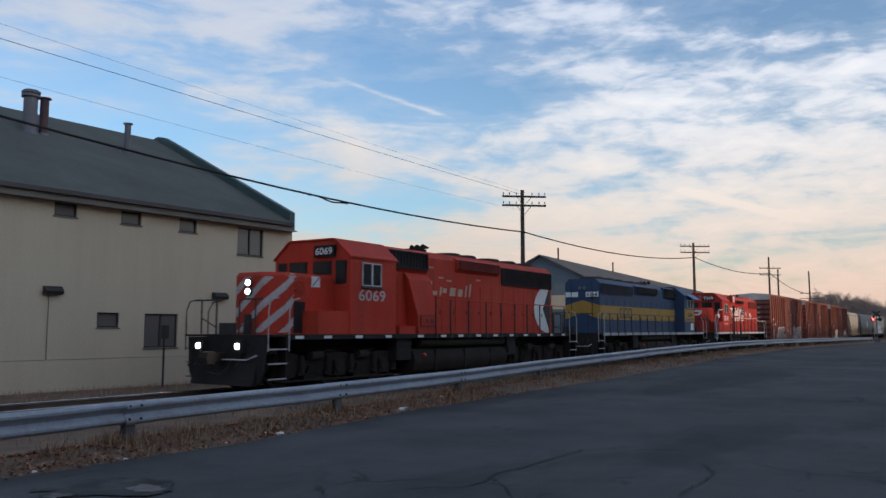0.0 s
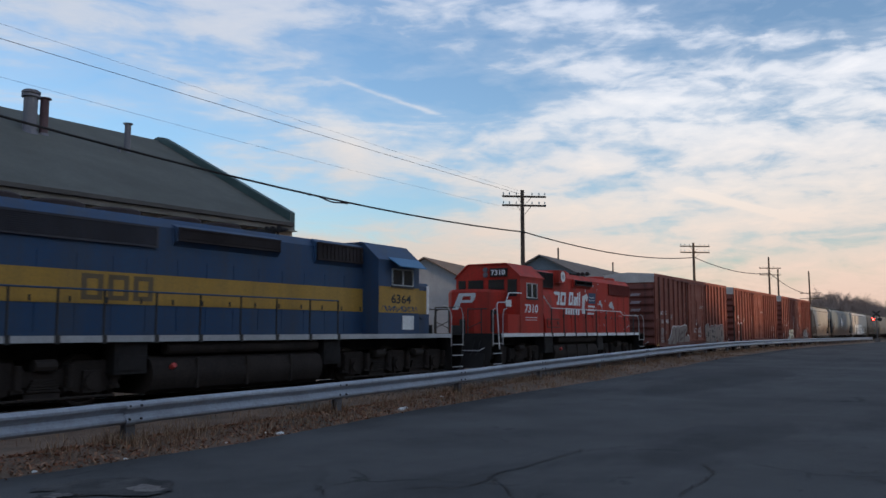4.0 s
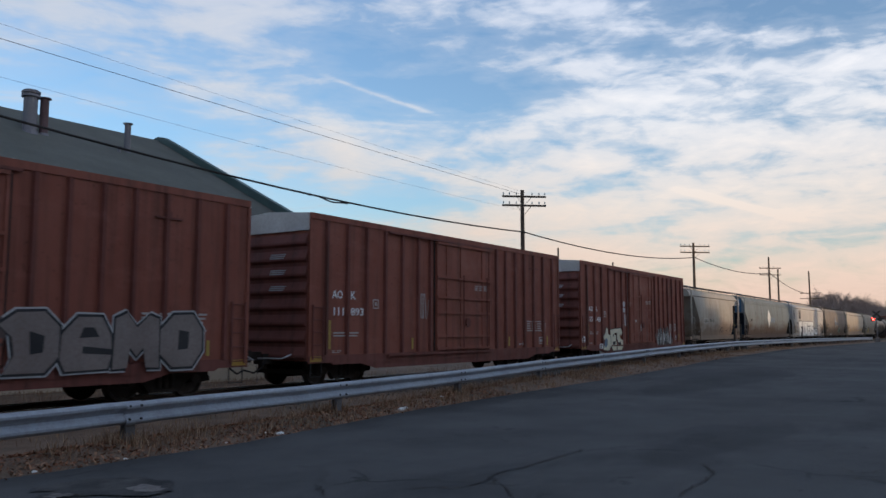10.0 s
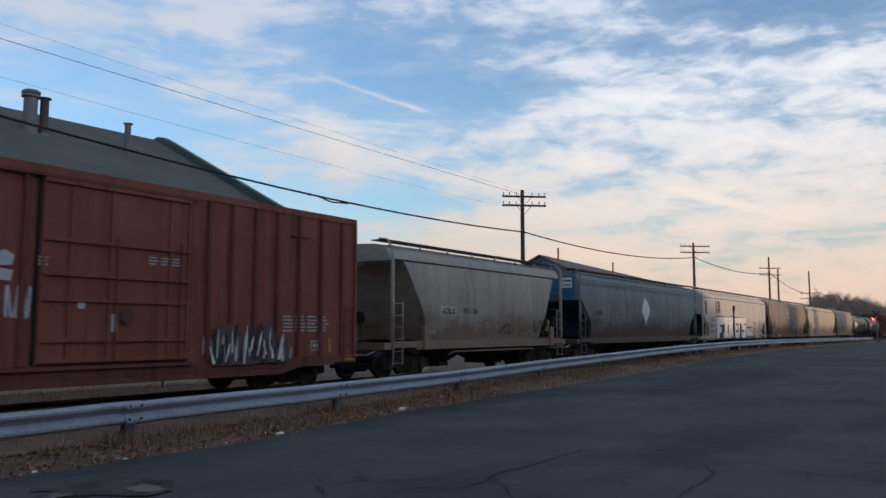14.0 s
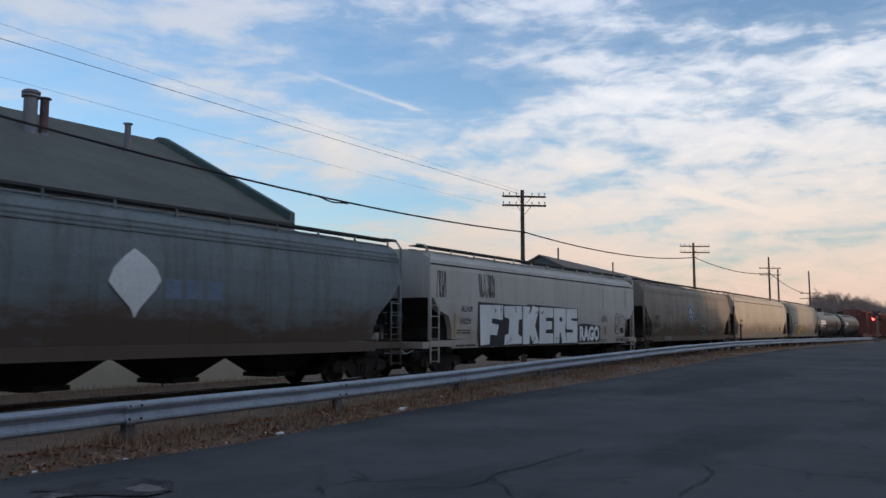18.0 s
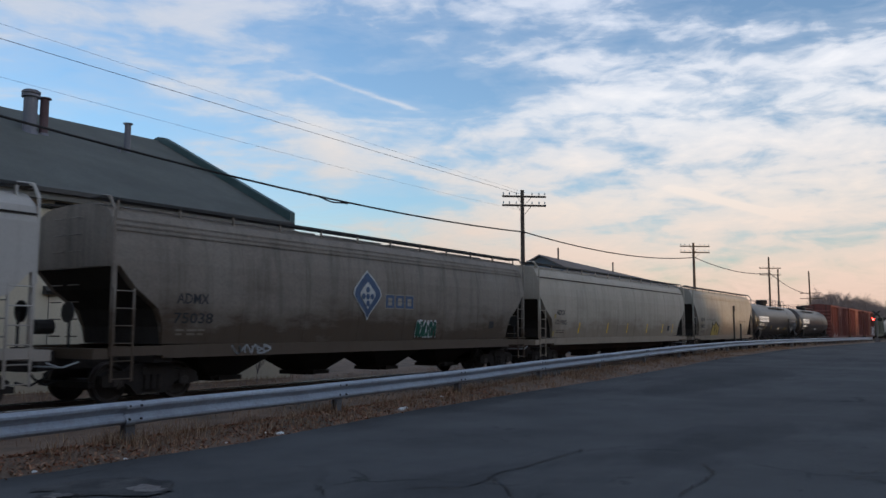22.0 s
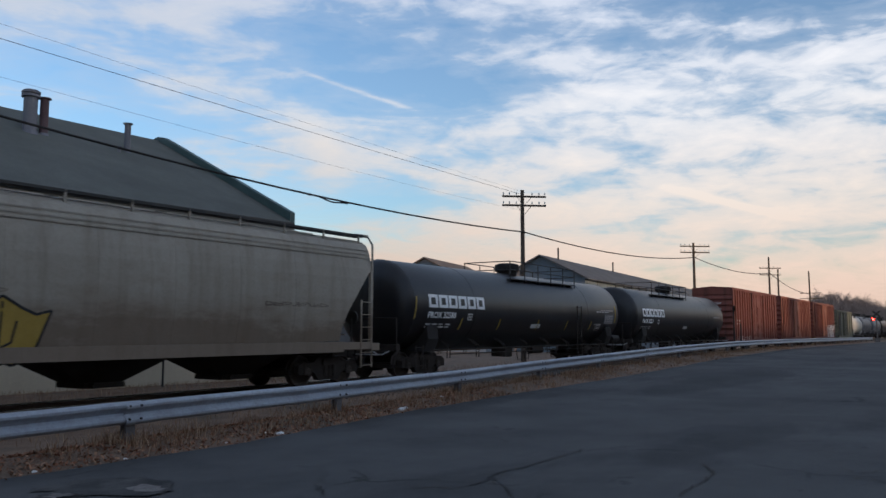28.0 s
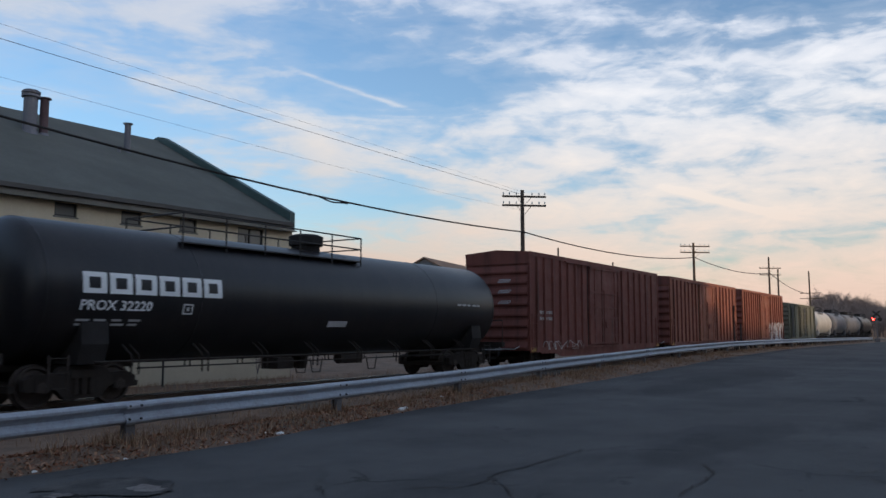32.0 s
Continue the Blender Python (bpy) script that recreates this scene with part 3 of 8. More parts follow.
def cloud_material():
    """Streaky evening cloud: noise on the sheet, gathered into banks by azimuth and height above the horizon."""
    m = bpy.data.materials.new("clouds")
    m.use_nodes = True
    t = m.node_tree
    t.nodes.clear()

    def op(kind, a, b=0.0, c=0.0):
        n = t.nodes.new("ShaderNodeMath")
        n.operation = kind
        for s, v in zip(n.inputs, (a, b, c)):
            if isinstance(v, (int, float)):
                s.default_value = v
            else:
                t.links.new(v, s)
        return n.outputs[0]

    tc = t.nodes.new("ShaderNodeTexCoord")
    sep = t.nodes.new("ShaderNodeSeparateXYZ")
    t.links.new(tc.outputs["Object"], sep.inputs[0])
    x, y = sep.outputs[0], sep.outputs[1]
    az = op("MULTIPLY", op("ARCTAN2", y, x), 180 / pi)
    far = op("SQRT", op("MULTIPLY_ADD", x, x, op("MULTIPLY", y, y)))
    el = op("MULTIPLY", op("ARCTAN2", CLOUD_H, far), 180 / pi)

    def field(scale, sx, sy, turn, detail, rough, dist=0.0):
        mp = t.nodes.new("ShaderNodeMapping")
        mp.inputs["Rotation"].default_value = (0, 0, radians(turn))
        mp.inputs["Scale"].default_value = (sx, sy, 0.0)
        t.links.new(tc.outputs["Object"], mp.inputs[0])
        n = node(t, "ShaderNodeTexNoise", Scale=scale, Detail=detail, Roughness=rough, Distortion=dist)
        t.links.new(mp.outputs[0], n.inputs["Vector"])
        return n.outputs[0]

    def polar(sx, sy, turn, detail, rough, dist=0.0):
        cv = t.nodes.new("ShaderNodeCombineXYZ")
        t.links.new(az, cv.inputs[0])
        t.links.new(el, cv.inputs[1])
        mp = t.nodes.new("ShaderNodeMapping")
        mp.inputs["Rotation"].default_value = (0, 0, radians(turn))
        mp.inputs["Scale"].default_value = (sx, sy, 1.0)
        t.links.new(cv.outputs[0], mp.inputs[0])
        n = node(t, "ShaderNodeTexNoise", Scale=1.0, Detail=detail, Roughness=rough, Distortion=dist)
        t.links.new(mp.outputs[0], n.inputs["Vector"])
        return n.outputs[0]

    warp = polar(0.12, 0.25, 0, 3, 0.5)
    el2 = op("MULTIPLY_ADD", op("SUBTRACT", warp, 0.5), 5.0, el)
    az2 = op("MULTIPLY_ADD", op("SUBTRACT", polar(0.10, 0.22, 40, 3, 0.5), 0.5), 9.0, az)

    def bank(a0, e0, ra, re, w, turn=0.0):
        c, s = cos(radians(turn)), sin(radians(turn))
        da, de = op("SUBTRACT", az2, a0), op("SUBTRACT", el2, e0)
        p = op("DIVIDE", op("MULTIPLY_ADD", da, c, op("MULTIPLY", de, s)), ra)
        q = op("DIVIDE", op("MULTIPLY_ADD", de, c, op("MULTIPLY", da, -s)), re)
        g = op("POWER", 2.718, op("MULTIPLY", op("MULTIPLY_ADD", p, p, op("MULTIPLY", q, q)), -1.0))
        return op("MULTIPLY", g, w)

    banks = [bank(13, 13.2, 13, 3.6, 0.25), bank(12, 16.2, 12, 1.6, 0.24, -2), bank(21, 18.6, 4.5, 0.9, 0.26, 6), bank(14, 8.5, 15, 2.4, 0.15),
             bank(9, 20.3, 9, 1.7, -0.30), bank(28, 16.6, 6.5, 1.8, -0.34), bank(37, 8.8, 7, 2.0, -0.20), bank(55, 13, 9, 4, -0.22), bank(34, 18.2, 8, 1.5, -0.18),
             bank(46, 21.5, 13, 1.8, 0.20), bank(39.5, 13.6, 2.4, 2.2, 0.34, 20), bank(46, 16.2, 6, 0.9, 0.22, 14), bank(26, 11.6, 7, 1.6, 0.20, 6), bank(40, 5.0, 16, 1.4, 0.18), bank(22, 10.8, 5, 0.9, -0.16, -4), bank(15.5, 12.2, 4, 0.7, -0.12), bank(48, 22.0, 9, 3.0, 0.12)]
    total = banks[0]
    for b in banks[1:]:
        total = op("ADD", total, b)
    streak = op("MULTIPLY", op("SUBTRACT", polar(0.075, 0.36, 10, 5, 0.55, 0.6), 0.5), 1.35)
    fine = op("ADD", op("MULTIPLY", op("SUBTRACT", polar(0.26, 0.68, -12, 6, 0.56, 0.45), 0.5), op("MULTIPLY_ADD", az, -0.018, 1.42)), op("MULTIPLY", op("SUBTRACT", polar(0.5, 1.7, 10, 5, 0.55, 0.4), 0.5), 0.34))
    low = op("MULTIPLY", op("POWER", 2.718, op("MULTIPLY", el, -0.18)), 0.92)
    body = op("ADD", op("ADD", streak, fine), op("ADD", total, low))

    def trail(a0, e0, a1, e1, wide, w):
        """A straight thin vapour trail between two directions."""
        da, de = a1 - a0, e1 - e0
        l = sqrt(da * da + de * de)
        ux, uy = da / l, de / l
        pa, pe = op("SUBTRACT", az, a0), op("SUBTRACT", el, e0)
        run = op("DIVIDE", op("MULTIPLY_ADD", pa, ux, op("MULTIPLY", pe, uy)), l)
        off = op("DIVIDE", op("MULTIPLY_ADD", pa, -uy, op("MULTIPLY", pe, ux)), wide)
        g = op("POWER", 2.718, op("MULTIPLY", op("MULTIPLY", off, off), -1.0))
        k = op("MULTIPLY", op("SMOOTH_MIN", op("MULTIPLY", run, 4.0), 1.0, 0.3), op("SMOOTH_MIN", op("MULTIPLY", op("SUBTRACT", 1.0, run), 4.0), 1.0, 0.3))
        return op("MULTIPLY", op("MULTIPLY", g, op("MAXIMUM", k, 0.0)), w)

    body = op("ADD", body, op("ADD", trail(41.2, 18.0, 31.8, 15.0, 0.19, 0.34), trail(17.2, 9.9, 8.0, 7.0, 0.22, 0.8)))
    dens = ramp(t, op("ADD", body, 0.28), [(0.0, 0.06), (0.28, 0.20), (0.58, 0.78), (0.90, 1.0)])
    tint = ramp(t, op("DIVIDE", el, 24.0), [(0.02, (0.64, 0.425, 0.31)), (0.16, (0.68, 0.505, 0.375)), (0.36, (0.71, 0.60, 0.485)), (0.62, (0.74, 0.70, 0.64)), (1.0, (0.64, 0.655, 0.68))])
    left = ramp(t, op("DIVIDE", az, 70.0), [(0.25, 1.0), (0.62, 0.80), (1.0, 0.72)])
    em = node(t, "ShaderNodeEmission", Strength=0.80)
    t.links.new(mix(t, 1.0, tint, left, "MULTIPLY"), em.inputs[0])
    tr = t.nodes.new("ShaderNodeBsdfTransparent")
    mx = t.nodes.new("ShaderNodeMixShader")
    out = t.nodes.new("ShaderNodeOutputMaterial")
    t.links.new(dens, mx.inputs[0])
    t.links.new(tr.outputs[0], mx.inputs[1])
    t.links.new(em.outputs[0], mx.inputs[2])
    t.links.new(mx.outputs[0], out.inputs[0])
    return m


bm = BM()
ring = [(4700 * cos(2 * pi * i / 48), 4700 * sin(2 * pi * i / 48), 0) for i in range(48)]
bm.faces.new([bm.verts.new(p) for p in ring])
clouds = thing("cloud_layer", bm, cloud_material(), "thin streaky evening clouds drifting over", "clouds", kind="structure")
clouds.location = (0, 0, CLOUD_H)
clouds.visible_shadow = False

# ================================================================ the train
TRAIN, SPIN = [], []
# end sheet colours: wheel grime with the shade under the body mixed in
M["grime_shade"] = paint("grime_shade", (0.035, 0.030, 0.027), 0.85, (0.07, 0.055, 0.045), 0.7, spec=0.1)
M["blue_grime_shade"] = paint("blue_grime_shade", (0.012, 0.024, 0.045), 0.7, (0.035, 0.035, 0.038), 0.6, spec=0.1)
M["faded_brown"] = paint("faded_brown", (0.15, 0.105, 0.055), 0.7, (0.1, 0.08, 0.05), 0.6)
M["ochre_paint"] = paint("ochre_paint", (0.36, 0.25, 0.05), 0.6, (0.2, 0.12, 0.05), 0.4)
M["stencil_pale"] = paint("stencil_pale", (0.52, 0.51, 0.48), 0.6, (0.22, 0.19, 0.15), 0.5)
M["stencil"] = paint("stencil", (0.40, 0.37, 0.35), 0.6, (0.15, 0.08, 0.06), 0.6)


def put(me, y_of=None):
    """Lay a flat mesh on a curved side."""
    if y_of:
        for v in me.vertices:
            v.co.y += y_of(v.co.z)
    return me


def letters(name, text, parent, x0, x1, z0, z1, material, y=-1.56, bold=0.0, lean=0.0, label="", wrap=None, depth=0.002):
    """Writing that fills x0..x1, z0..z1 on the near side."""
    c = bpy.data.curves.new("writing", "FONT")
    c.body, c.size, c.offset, c.extrude, c.shear = text, 1.0, bold, 0.01, lean
    c.resolution_u = 2
    tmp = bpy.data.objects.new("writing", c)
    me = bpy.data.meshes.new_from_object(tmp)
    bpy.data.objects.remove(tmp)
    bpy.data.curves.remove(c)
    me.name = name
    px, py = [v.co.x for v in me.vertices], [v.co.y for v in me.vertices]
    sx, sz = (x1 - x0) / (max(px) - min(px)), (z1 - z0) / (max(py) - min(py))
    ox, oy = min(px), min(py)
    for v in me.vertices:
        a, b, h = v.co
        v.co = (x0 + (a - ox) * sx, y * (abs(y) < 0.5 or not wrap) - depth * (1 if h > 0 else -1) - 0.004, z0 + (b - oy) * sz)
    put(me, wrap)
    me.materials.clear()
    me.materials.append(material)
    ob = new(name, me)
    ob.parent = parent
    if label:
        ob["label"] = label
    return ob


def patch(name, parent, quads, material, y=-1.56, wrap=None, label="", thick=0.004):
    """Flat painted shapes: outlines of (x, z) on the near side, as one part."""
    bm = BM()
    for q in quads:
        f = [bm.verts.new((x, (wrap(z) if wrap else y) - 0.004 - thick, z)) for x, z in q]
        g = [bm.verts.new((x, (wrap(z) if wrap else y) - 0.001, z)) for x, z in q]
        bm.faces.new(f)
        for i in range(len(q)):
            j = (i + 1) % len(q)
            bm.faces.new((f[i], f[j], g[j], g[i]))
    return part(name, bm, material, parent, label)


def rect(x0, x1, z0, z1, skew=0.0):
    return [(x0, z0), (x1, z0), (x1 + skew, z1), (x0 + skew, z1)]


def bars(name, parent, x0, x1, z0, z1, rows, material, y=-1.56, wrap=None, seed=1, words=3):
    rng = random.Random(seed)
    quads = []
    h = (z1 - z0) / rows
    for r in range(rows):
        x = x0
        for w in range(words):
            ww = (x1 - x0) / words * rng.uniform(0.55, 0.9)
            quads.append(rect(x, x + ww, z0 + r * h, z0 + r * h + h * 0.5))
            x += (x1 - x0) / words
    ob = patch(name, parent, quads, material, y, wrap)
    ob["kind"] = "stuff"
    return ob


def ribbon(pts, w):
    """Quads along a drawn line."""
    out = []
    for (a, b), (c, d) in zip(pts, pts[1:]):
        l = sqrt((c - a) ** 2 + (d - b) ** 2) or 1e-6
        nx, nz = -(d - b) / l * w / 2, (c - a) / l * w / 2
        out.append([(a - nx, b - nz), (c - nx, d - nz), (c + nx, d + nz), (a + nx, b + nz)])
    return out


def scrawl(name, parent, x0, x1, z0, z1, material, seed, y=-1.56, wrap=None, strokes=5, w=0.04, label="", wild=1.0):
    rng = random.Random(seed)
    quads = []
    for k in range(strokes):
        cx = x0 + (x1 - x0) * (k + 0.5) / strokes
        cz, rx, rz = (z0 + z1) / 2, (x1 - x0) / strokes * 0.62 * wild, (z1 - z0) / 2
        ph, a, b = rng.uniform(0, 6), rng.choice((1, 2)), rng.choice((1, 2, 3))
        pts = [(cx + rx * sin(a * u + ph), cz + rz * cos(b * u + ph * 0.7)) for u in [i * 0.25 for i in range(int(rng.uniform(14, 24)))]]
        quads += ribbon(pts, w)
    ob = patch(name, parent, quads, material, y, wrap, label, thick=0.002)
    ob["kind"] = "stuff"
    return ob


# ---------------------------------------------------------------- running gear


def wheel_mesh(r, name="wheelset"):
    bm = BM()
    for s in (-1, 1):
        y = s * 0.7525
        prof = [(0.05, s * 0.11), (r * 0.24, s * 0.11), (r * 0.3, s * 0.04), (r * 0.8, s * 0.02), (r * 0.88, s * 0.065), (r, s * 0.065), (r * 1.0, -s * 0.05), (r * 1.06, -s * 0.06), (r * 1.06, -s * 0.09), (r * 0.86, -s * 0.09), (r * 0.3, -s * 0.06), (0.05, -s * 0.08)]
        n = 22
        loft(bm, [[(p * sin(2 * pi * i / n), y + o, p * cos(2 * pi * i / n)) for p, o in prof] for i in range(n)] + [[(p * sin(0), y + o, p * cos(0)) for p, o in prof]], caps=False)
    tube(bm, (0, -1.05, 0), (0, 1.05, 0), 0.08, 8)
    for s in (-1, 1):
        tube(bm, (0, s * 1.05, 0), (0, s * 1.10, 0), 0.12, 6)
        for a in range(3):
            q = 2 * pi * a / 3
            tube(bm, (0.06 * sin(q), s * 1.10, 0.06 * cos(q)), (0.06 * sin(q), s * 1.12, 0.06 * cos(q)), 0.02, 5)
    return mesh_of(name, bm, M["wheel_steel"])


def freight_sideframe():
    bm = BM()
    arch = [(-1.22, 0.36), (-1.22, 0.58), (-1.0, 0.68), (-0.62, 0.66), (-0.45, 0.80), (0.45, 0.80), (0.62, 0.66), (1.0, 0.68), (1.22, 0.58), (1.22, 0.36), (1.02, 0.34), (0.78, 0.48), (0.55, 0.34), (0.40, 0.17), (-0.40, 0.17), (-0.55, 0.34), (-0.78, 0.48), (-1.02, 0.34)]
    prism_y(bm, arch, -0.09, 0.09)
    for x in (-0.86, 0.86):
        box(bm, x - 0.15, x + 0.15, -0.11, 0.11, 0.34, 0.62)
    for x in (-0.17, 0.0, 0.17):
        tube(bm, (x, -0.10, 0.26), (x, -0.10, 0.60), 0.065, 8)
    box(bm, -0.30, 0.30, -0.16, 0.1, 0.58, 0.74)
    return mesh_of("side_frame", bm, M["truck_black"])


def hc_sideframe(axles):
    """Cast side frame of a locomotive truck: arched beam, journal boxes, springs and hanging brake gear."""
    bm = BM()
    a0, a1 = axles[0] - 0.72, axles[-1] + 0.72
    top, bot = [(a0, 0.70), (a0 + 0.1, 0.84)], []
    for k, x in enumerate(axles):
        top += [(x - 0.34, 0.92), (x + 0.34, 0.92)]
        if k < len(axles) - 1:
            m = (x + axles[k + 1]) / 2
            top += [(m - 0.30, 0.74), (m + 0.30, 0.74)]
    top += [(a1 - 0.1, 0.84), (a1, 0.70), (a1, 0.50)]
    for x in reversed(axles):
        bot += [(x + 0.42, 0.44), (x + 0.36, 0.30), (x + 0.2, 0.28), (x + 0.2, 0.62), (x - 0.2, 0.62), (x - 0.2, 0.28), (x - 0.36, 0.30), (x - 0.42, 0.44)]
    bot += [(a0, 0.50)]
    prism_y(bm, top + bot, -0.12, 0.11)
    for x in axles:
        box(bm, x - 0.19, x + 0.19, -0.19, 0.1, 0.28, 0.72)
        tube(bm, (x, -0.24, 0.51), (x, -0.18, 0.51), 0.17, 12)
        for d in (-0.5, 0.5):
            for o in (-0.05, 0.05):
                tube(bm, (x + d, -0.15 + o, 0.40), (x + d, -0.15 + o, 0.86), 0.075, 8)
            box(bm, x + d - 0.12, x + d + 0.12, -0.22, 0.0, 0.34, 0.41)
        for d in (-0.64, 0.64):
            prism_y(bm, [(x + d - 0.07, 0.16), (x + d + 0.07, 0.16), (x + d + 0.05, 0.76), (x + d - 0.05, 0.76)], 0.12, 0.30)
    for x, x2 in zip(axles, axles[1:]):
        m = (x + x2) / 2
        box(bm, m - 0.36, m + 0.36, -0.16, 0.16, 0.22, 0.34)
        for k in range(5):
            box(bm, m - 0.34 + 0.03 * k, m + 0.34 - 0.03 * k, -0.2, -0.12, 0.35 + 0.05 * k, 0.385 + 0.05 * k)
    tube(bm, (a0 + 0.2, -0.2, 0.20), (a1 - 0.2, -0.2, 0.20), 0.03, 6)
    return mesh_of("side_frame", bm, M["truck_dust"])


WHEEL, WHEEL_BIG = wheel_mesh(0.42), wheel_mesh(0.51)
FRAME = freight_sideframe()
FRAME3, FRAME2 = hc_sideframe((-2.05, 0.0, 2.05)), hc_sideframe((-1.37, 1.37))


def truck(car, x, axles=(-0.86, 0.86), frame_mesh=None, wheel=None, r=0.42):
    bm = BM()
    box(bm, -0.30, 0.30, -1.05, 1.05, 0.30, 0.82)
    tube(bm, (0, 0, 0.8), (0, 0, 0.96), 0.3, 10)
    t = part("truck", bm, M["truck_black"], car)
    t.matrix_basis = pose(x, 0, 0)
    for a in axles:
        bm = BM()
        k = a - 0.5 * (1 if a < 0 else -1)
        box(bm, k - 0.06, k + 0.06, -0.9, 0.9, 0.34, 0.46)
        part("brake_beam", bm, M["truck_black"], t)
    for s in (-1, 1):
        share("side_frame", frame_mesh or FRAME, t, pose(0, s * 0.99, 0, 0, 0, 0 if s < 0 else 180))
    for a in axles:
        w = share("wheelset", wheel or WHEEL, t, pose(a, 0, r))
        SPIN.append((w, a, r))
    return t


def coupler(car, x, side):
    """side -1: towards the locomotive's end of the train."""
    bm = BM()
    box(bm, x, x + side * 0.5, -0.12, 0.12, 0.74, 0.96)
    prism_y(bm, [(x + side * 0.42, 0.68), (x + side * 0.42, 1.0), (x + side * 0.66, 0.98), (x + side * 0.7, 0.84), (x + side * 0.66, 0.7)], -0.18, 0.14)
    c = part("coupler", bm, M["truck_black"], car)
    bm = BM()
    pipe(bm, [(x + side * 0.05, -0.38, 0.82), (x + side * 0.25, -0.40, 0.55), (x + side * 0.5, -0.36, 0.42), (x + side * 0.78, -0.3, 0.5)], 0.025, 6)
    part("air_hose", bm, M["black"], c)
    bm = BM()
    pipe(bm, [(x, -1.2, 0.9), (x + side * 0.3, -1.15, 0.8), (x + side * 0.3, -0.3, 0.8)], 0.018, 5)
    part("cut_lever", bm, M["grey_sill"], c)


def ladder(car, x0, x1, z0, z1, n, material, y=-1.56, name="ladder"):
    bm = BM()
    for x in (x0, x1):
        box(bm, x - 0.02, x + 0.02, y - 0.05, y - 0.01, z0, z1)
    for i in range(n):
        z = z0 + 0.06 + (z1 - z0 - 0.12) * i / (n - 1)
        tube(bm, (x0, y - 0.04, z), (x1, y - 0.04, z), 0.014, 5)
    return part(name, bm, material, car)


# ---------------------------------------------------------------- boxcars


def boxcar(s, length, label, skin, end_skin, ribs, door, roof="galv_roof", top=4.67, tall_cap=True):
    car = base("boxcar", label, "boxcar", "freight cars of the train")
    m = M[skin]
    w, far = 1.52, 1.40
    bm = BM()
    box(bm, 0.03, length - 0.03, -w, far, 0.72, top - 0.14)
    part("body", bm, m, car)
    bm = BM()
    box(bm, 0, length, -w - 0.03, -w - 0.002, top - 0.16, top)
    box(bm, 0, length, far + 0.002, far + 0.03, top - 0.16, top)
    part("top_chord", bm, m, car)
    bm = BM()
    prism_y(bm, [(0, 0.66), (0.9, 0.66), (1.0, 0.60), (length - 1.0, 0.60), (length - 0.9, 0.66), (length, 0.66), (length, 0.86), (0, 0.86)], -w - 0.035, -w - 0.002)
    prism_y(bm, [(2.2, 0.6), (2.9, 0.44), (length - 2.9, 0.44), (length - 2.2, 0.6)], -w - 0.02, -w - 0.004)
    part("side_sill", bm, M[end_skin], car)
    # ribs take the end paint, mostly darker, for groove shading and grime
    for x in ribs:
        bm = BM()
        prism_x_profile = [(x - 0.055, -w - 0.001), (x - 0.04, -w - 0.085), (x + 0.04, -w - 0.085), (x + 0.055, -w - 0.001)]
        loft(bm, [[(a, b, z) for a, b in prism_x_profile] for z in (0.87, top - 0.17)])
        part("rib", bm, M[end_skin], car)
    for x in (0.04, length - 0.04):
        bm = BM()
        box(bm, x - 0.045, x + 0.045, -w - 0.035, -w - 0.001, 0.87, top - 0.17)
        part("corner_post", bm, m, car)
    # corrugated ends
    for x, sgn in ((0.0, -1), (length, 1)):
        bm = BM()
        zs = [0.75 + 0.43 * i for i in range(8)]
        outline = []
        for z in zs:
            outline += [(x + sgn * 0.0, z), (x + sgn * 0.075, z + 0.07), (x + sgn * 0.075, z + 0.13), (x, z + 0.34)]
        outline = [(x - sgn * 0.02, 0.75)] + outline + [(x - sgn * 0.02, zs[-1] + 0.34)]
        prism_y(bm, outline, -w + 0.06, far - 0.04)
        part("end_wall", bm, M[end_skin], car, "horizontally corrugated steel end")
        bm = BM()
        prism_x(bm, [(-w, top - 0.48), (far, top - 0.48), (far, top - 0.02), (0.6, top + 0.03), (-0.6, top + 0.03), (-w, top - 0.02)], x - 0.03, x + 0.03)
        part("end_cap", bm, M[roof] if tall_cap else M[end_skin], car, "bare grey top panel of the end")
    bm = BM()
    prism_x(bm, [(-w + 0.06, top - 0.04), (w - 0.06, top - 0.04), (w - 0.06, top), (0, top + 0.11), (-w + 0.06, top)], 0.03, length - 0.03)
    rf = part("roof", bm, M[roof], car)
    for i in range(12):
        bm = BM()
        x = 0.7 + i * (length - 1.4) / 11
        prism_x(bm, [(-w + 0.1, top), (0, top + 0.112), (w - 0.1, top), (w - 0.1, top + 0.03), (0, top + 0.142), (-w + 0.1, top + 0.03)], x - 0.04, x + 0.04)
        part("roof_seam", bm, M[roof], rf)
    # door
    d0, d1 = door
    # black plate rims the door as a painted shadow gap
    bm = BM()
    box(bm, d0 - 0.07, d1 + 0.07, -w - 0.02, -w - 0.001, 0.87, top - 0.17)
    part("door_gap_shade", bm, M["black"], car)
    bm = BM()
    box(bm, d0, d1, -w - 0.07, -w - 0.002, 0.88, top - 0.22)
    dr = part("door", bm, m, car, "closed steel plug door")
    for z in (0.95, 1.34, 2.12, 2.61, 3.27, top - 0.28):
        bm = BM()
        box(bm, d0 + 0.02, d1 - 0.02, -w - 0.125, -w - 0.071, z - 0.04, z + 0.04)
        part("door_bar", bm, m, dr)
    for x in (d0 + 0.05, d0 + 0.62, d0 + 1.5, d1 - 0.55, d1 - 0.05):
        bm = BM()
        box(bm, x - 0.04, x + 0.04, -w - 0.10, -w - 0.071, 0.9, top - 0.26)
        part("door_post", bm, m, dr)
    for x in (d0 + 1.62, d1 - 0.3):
        bm = BM()
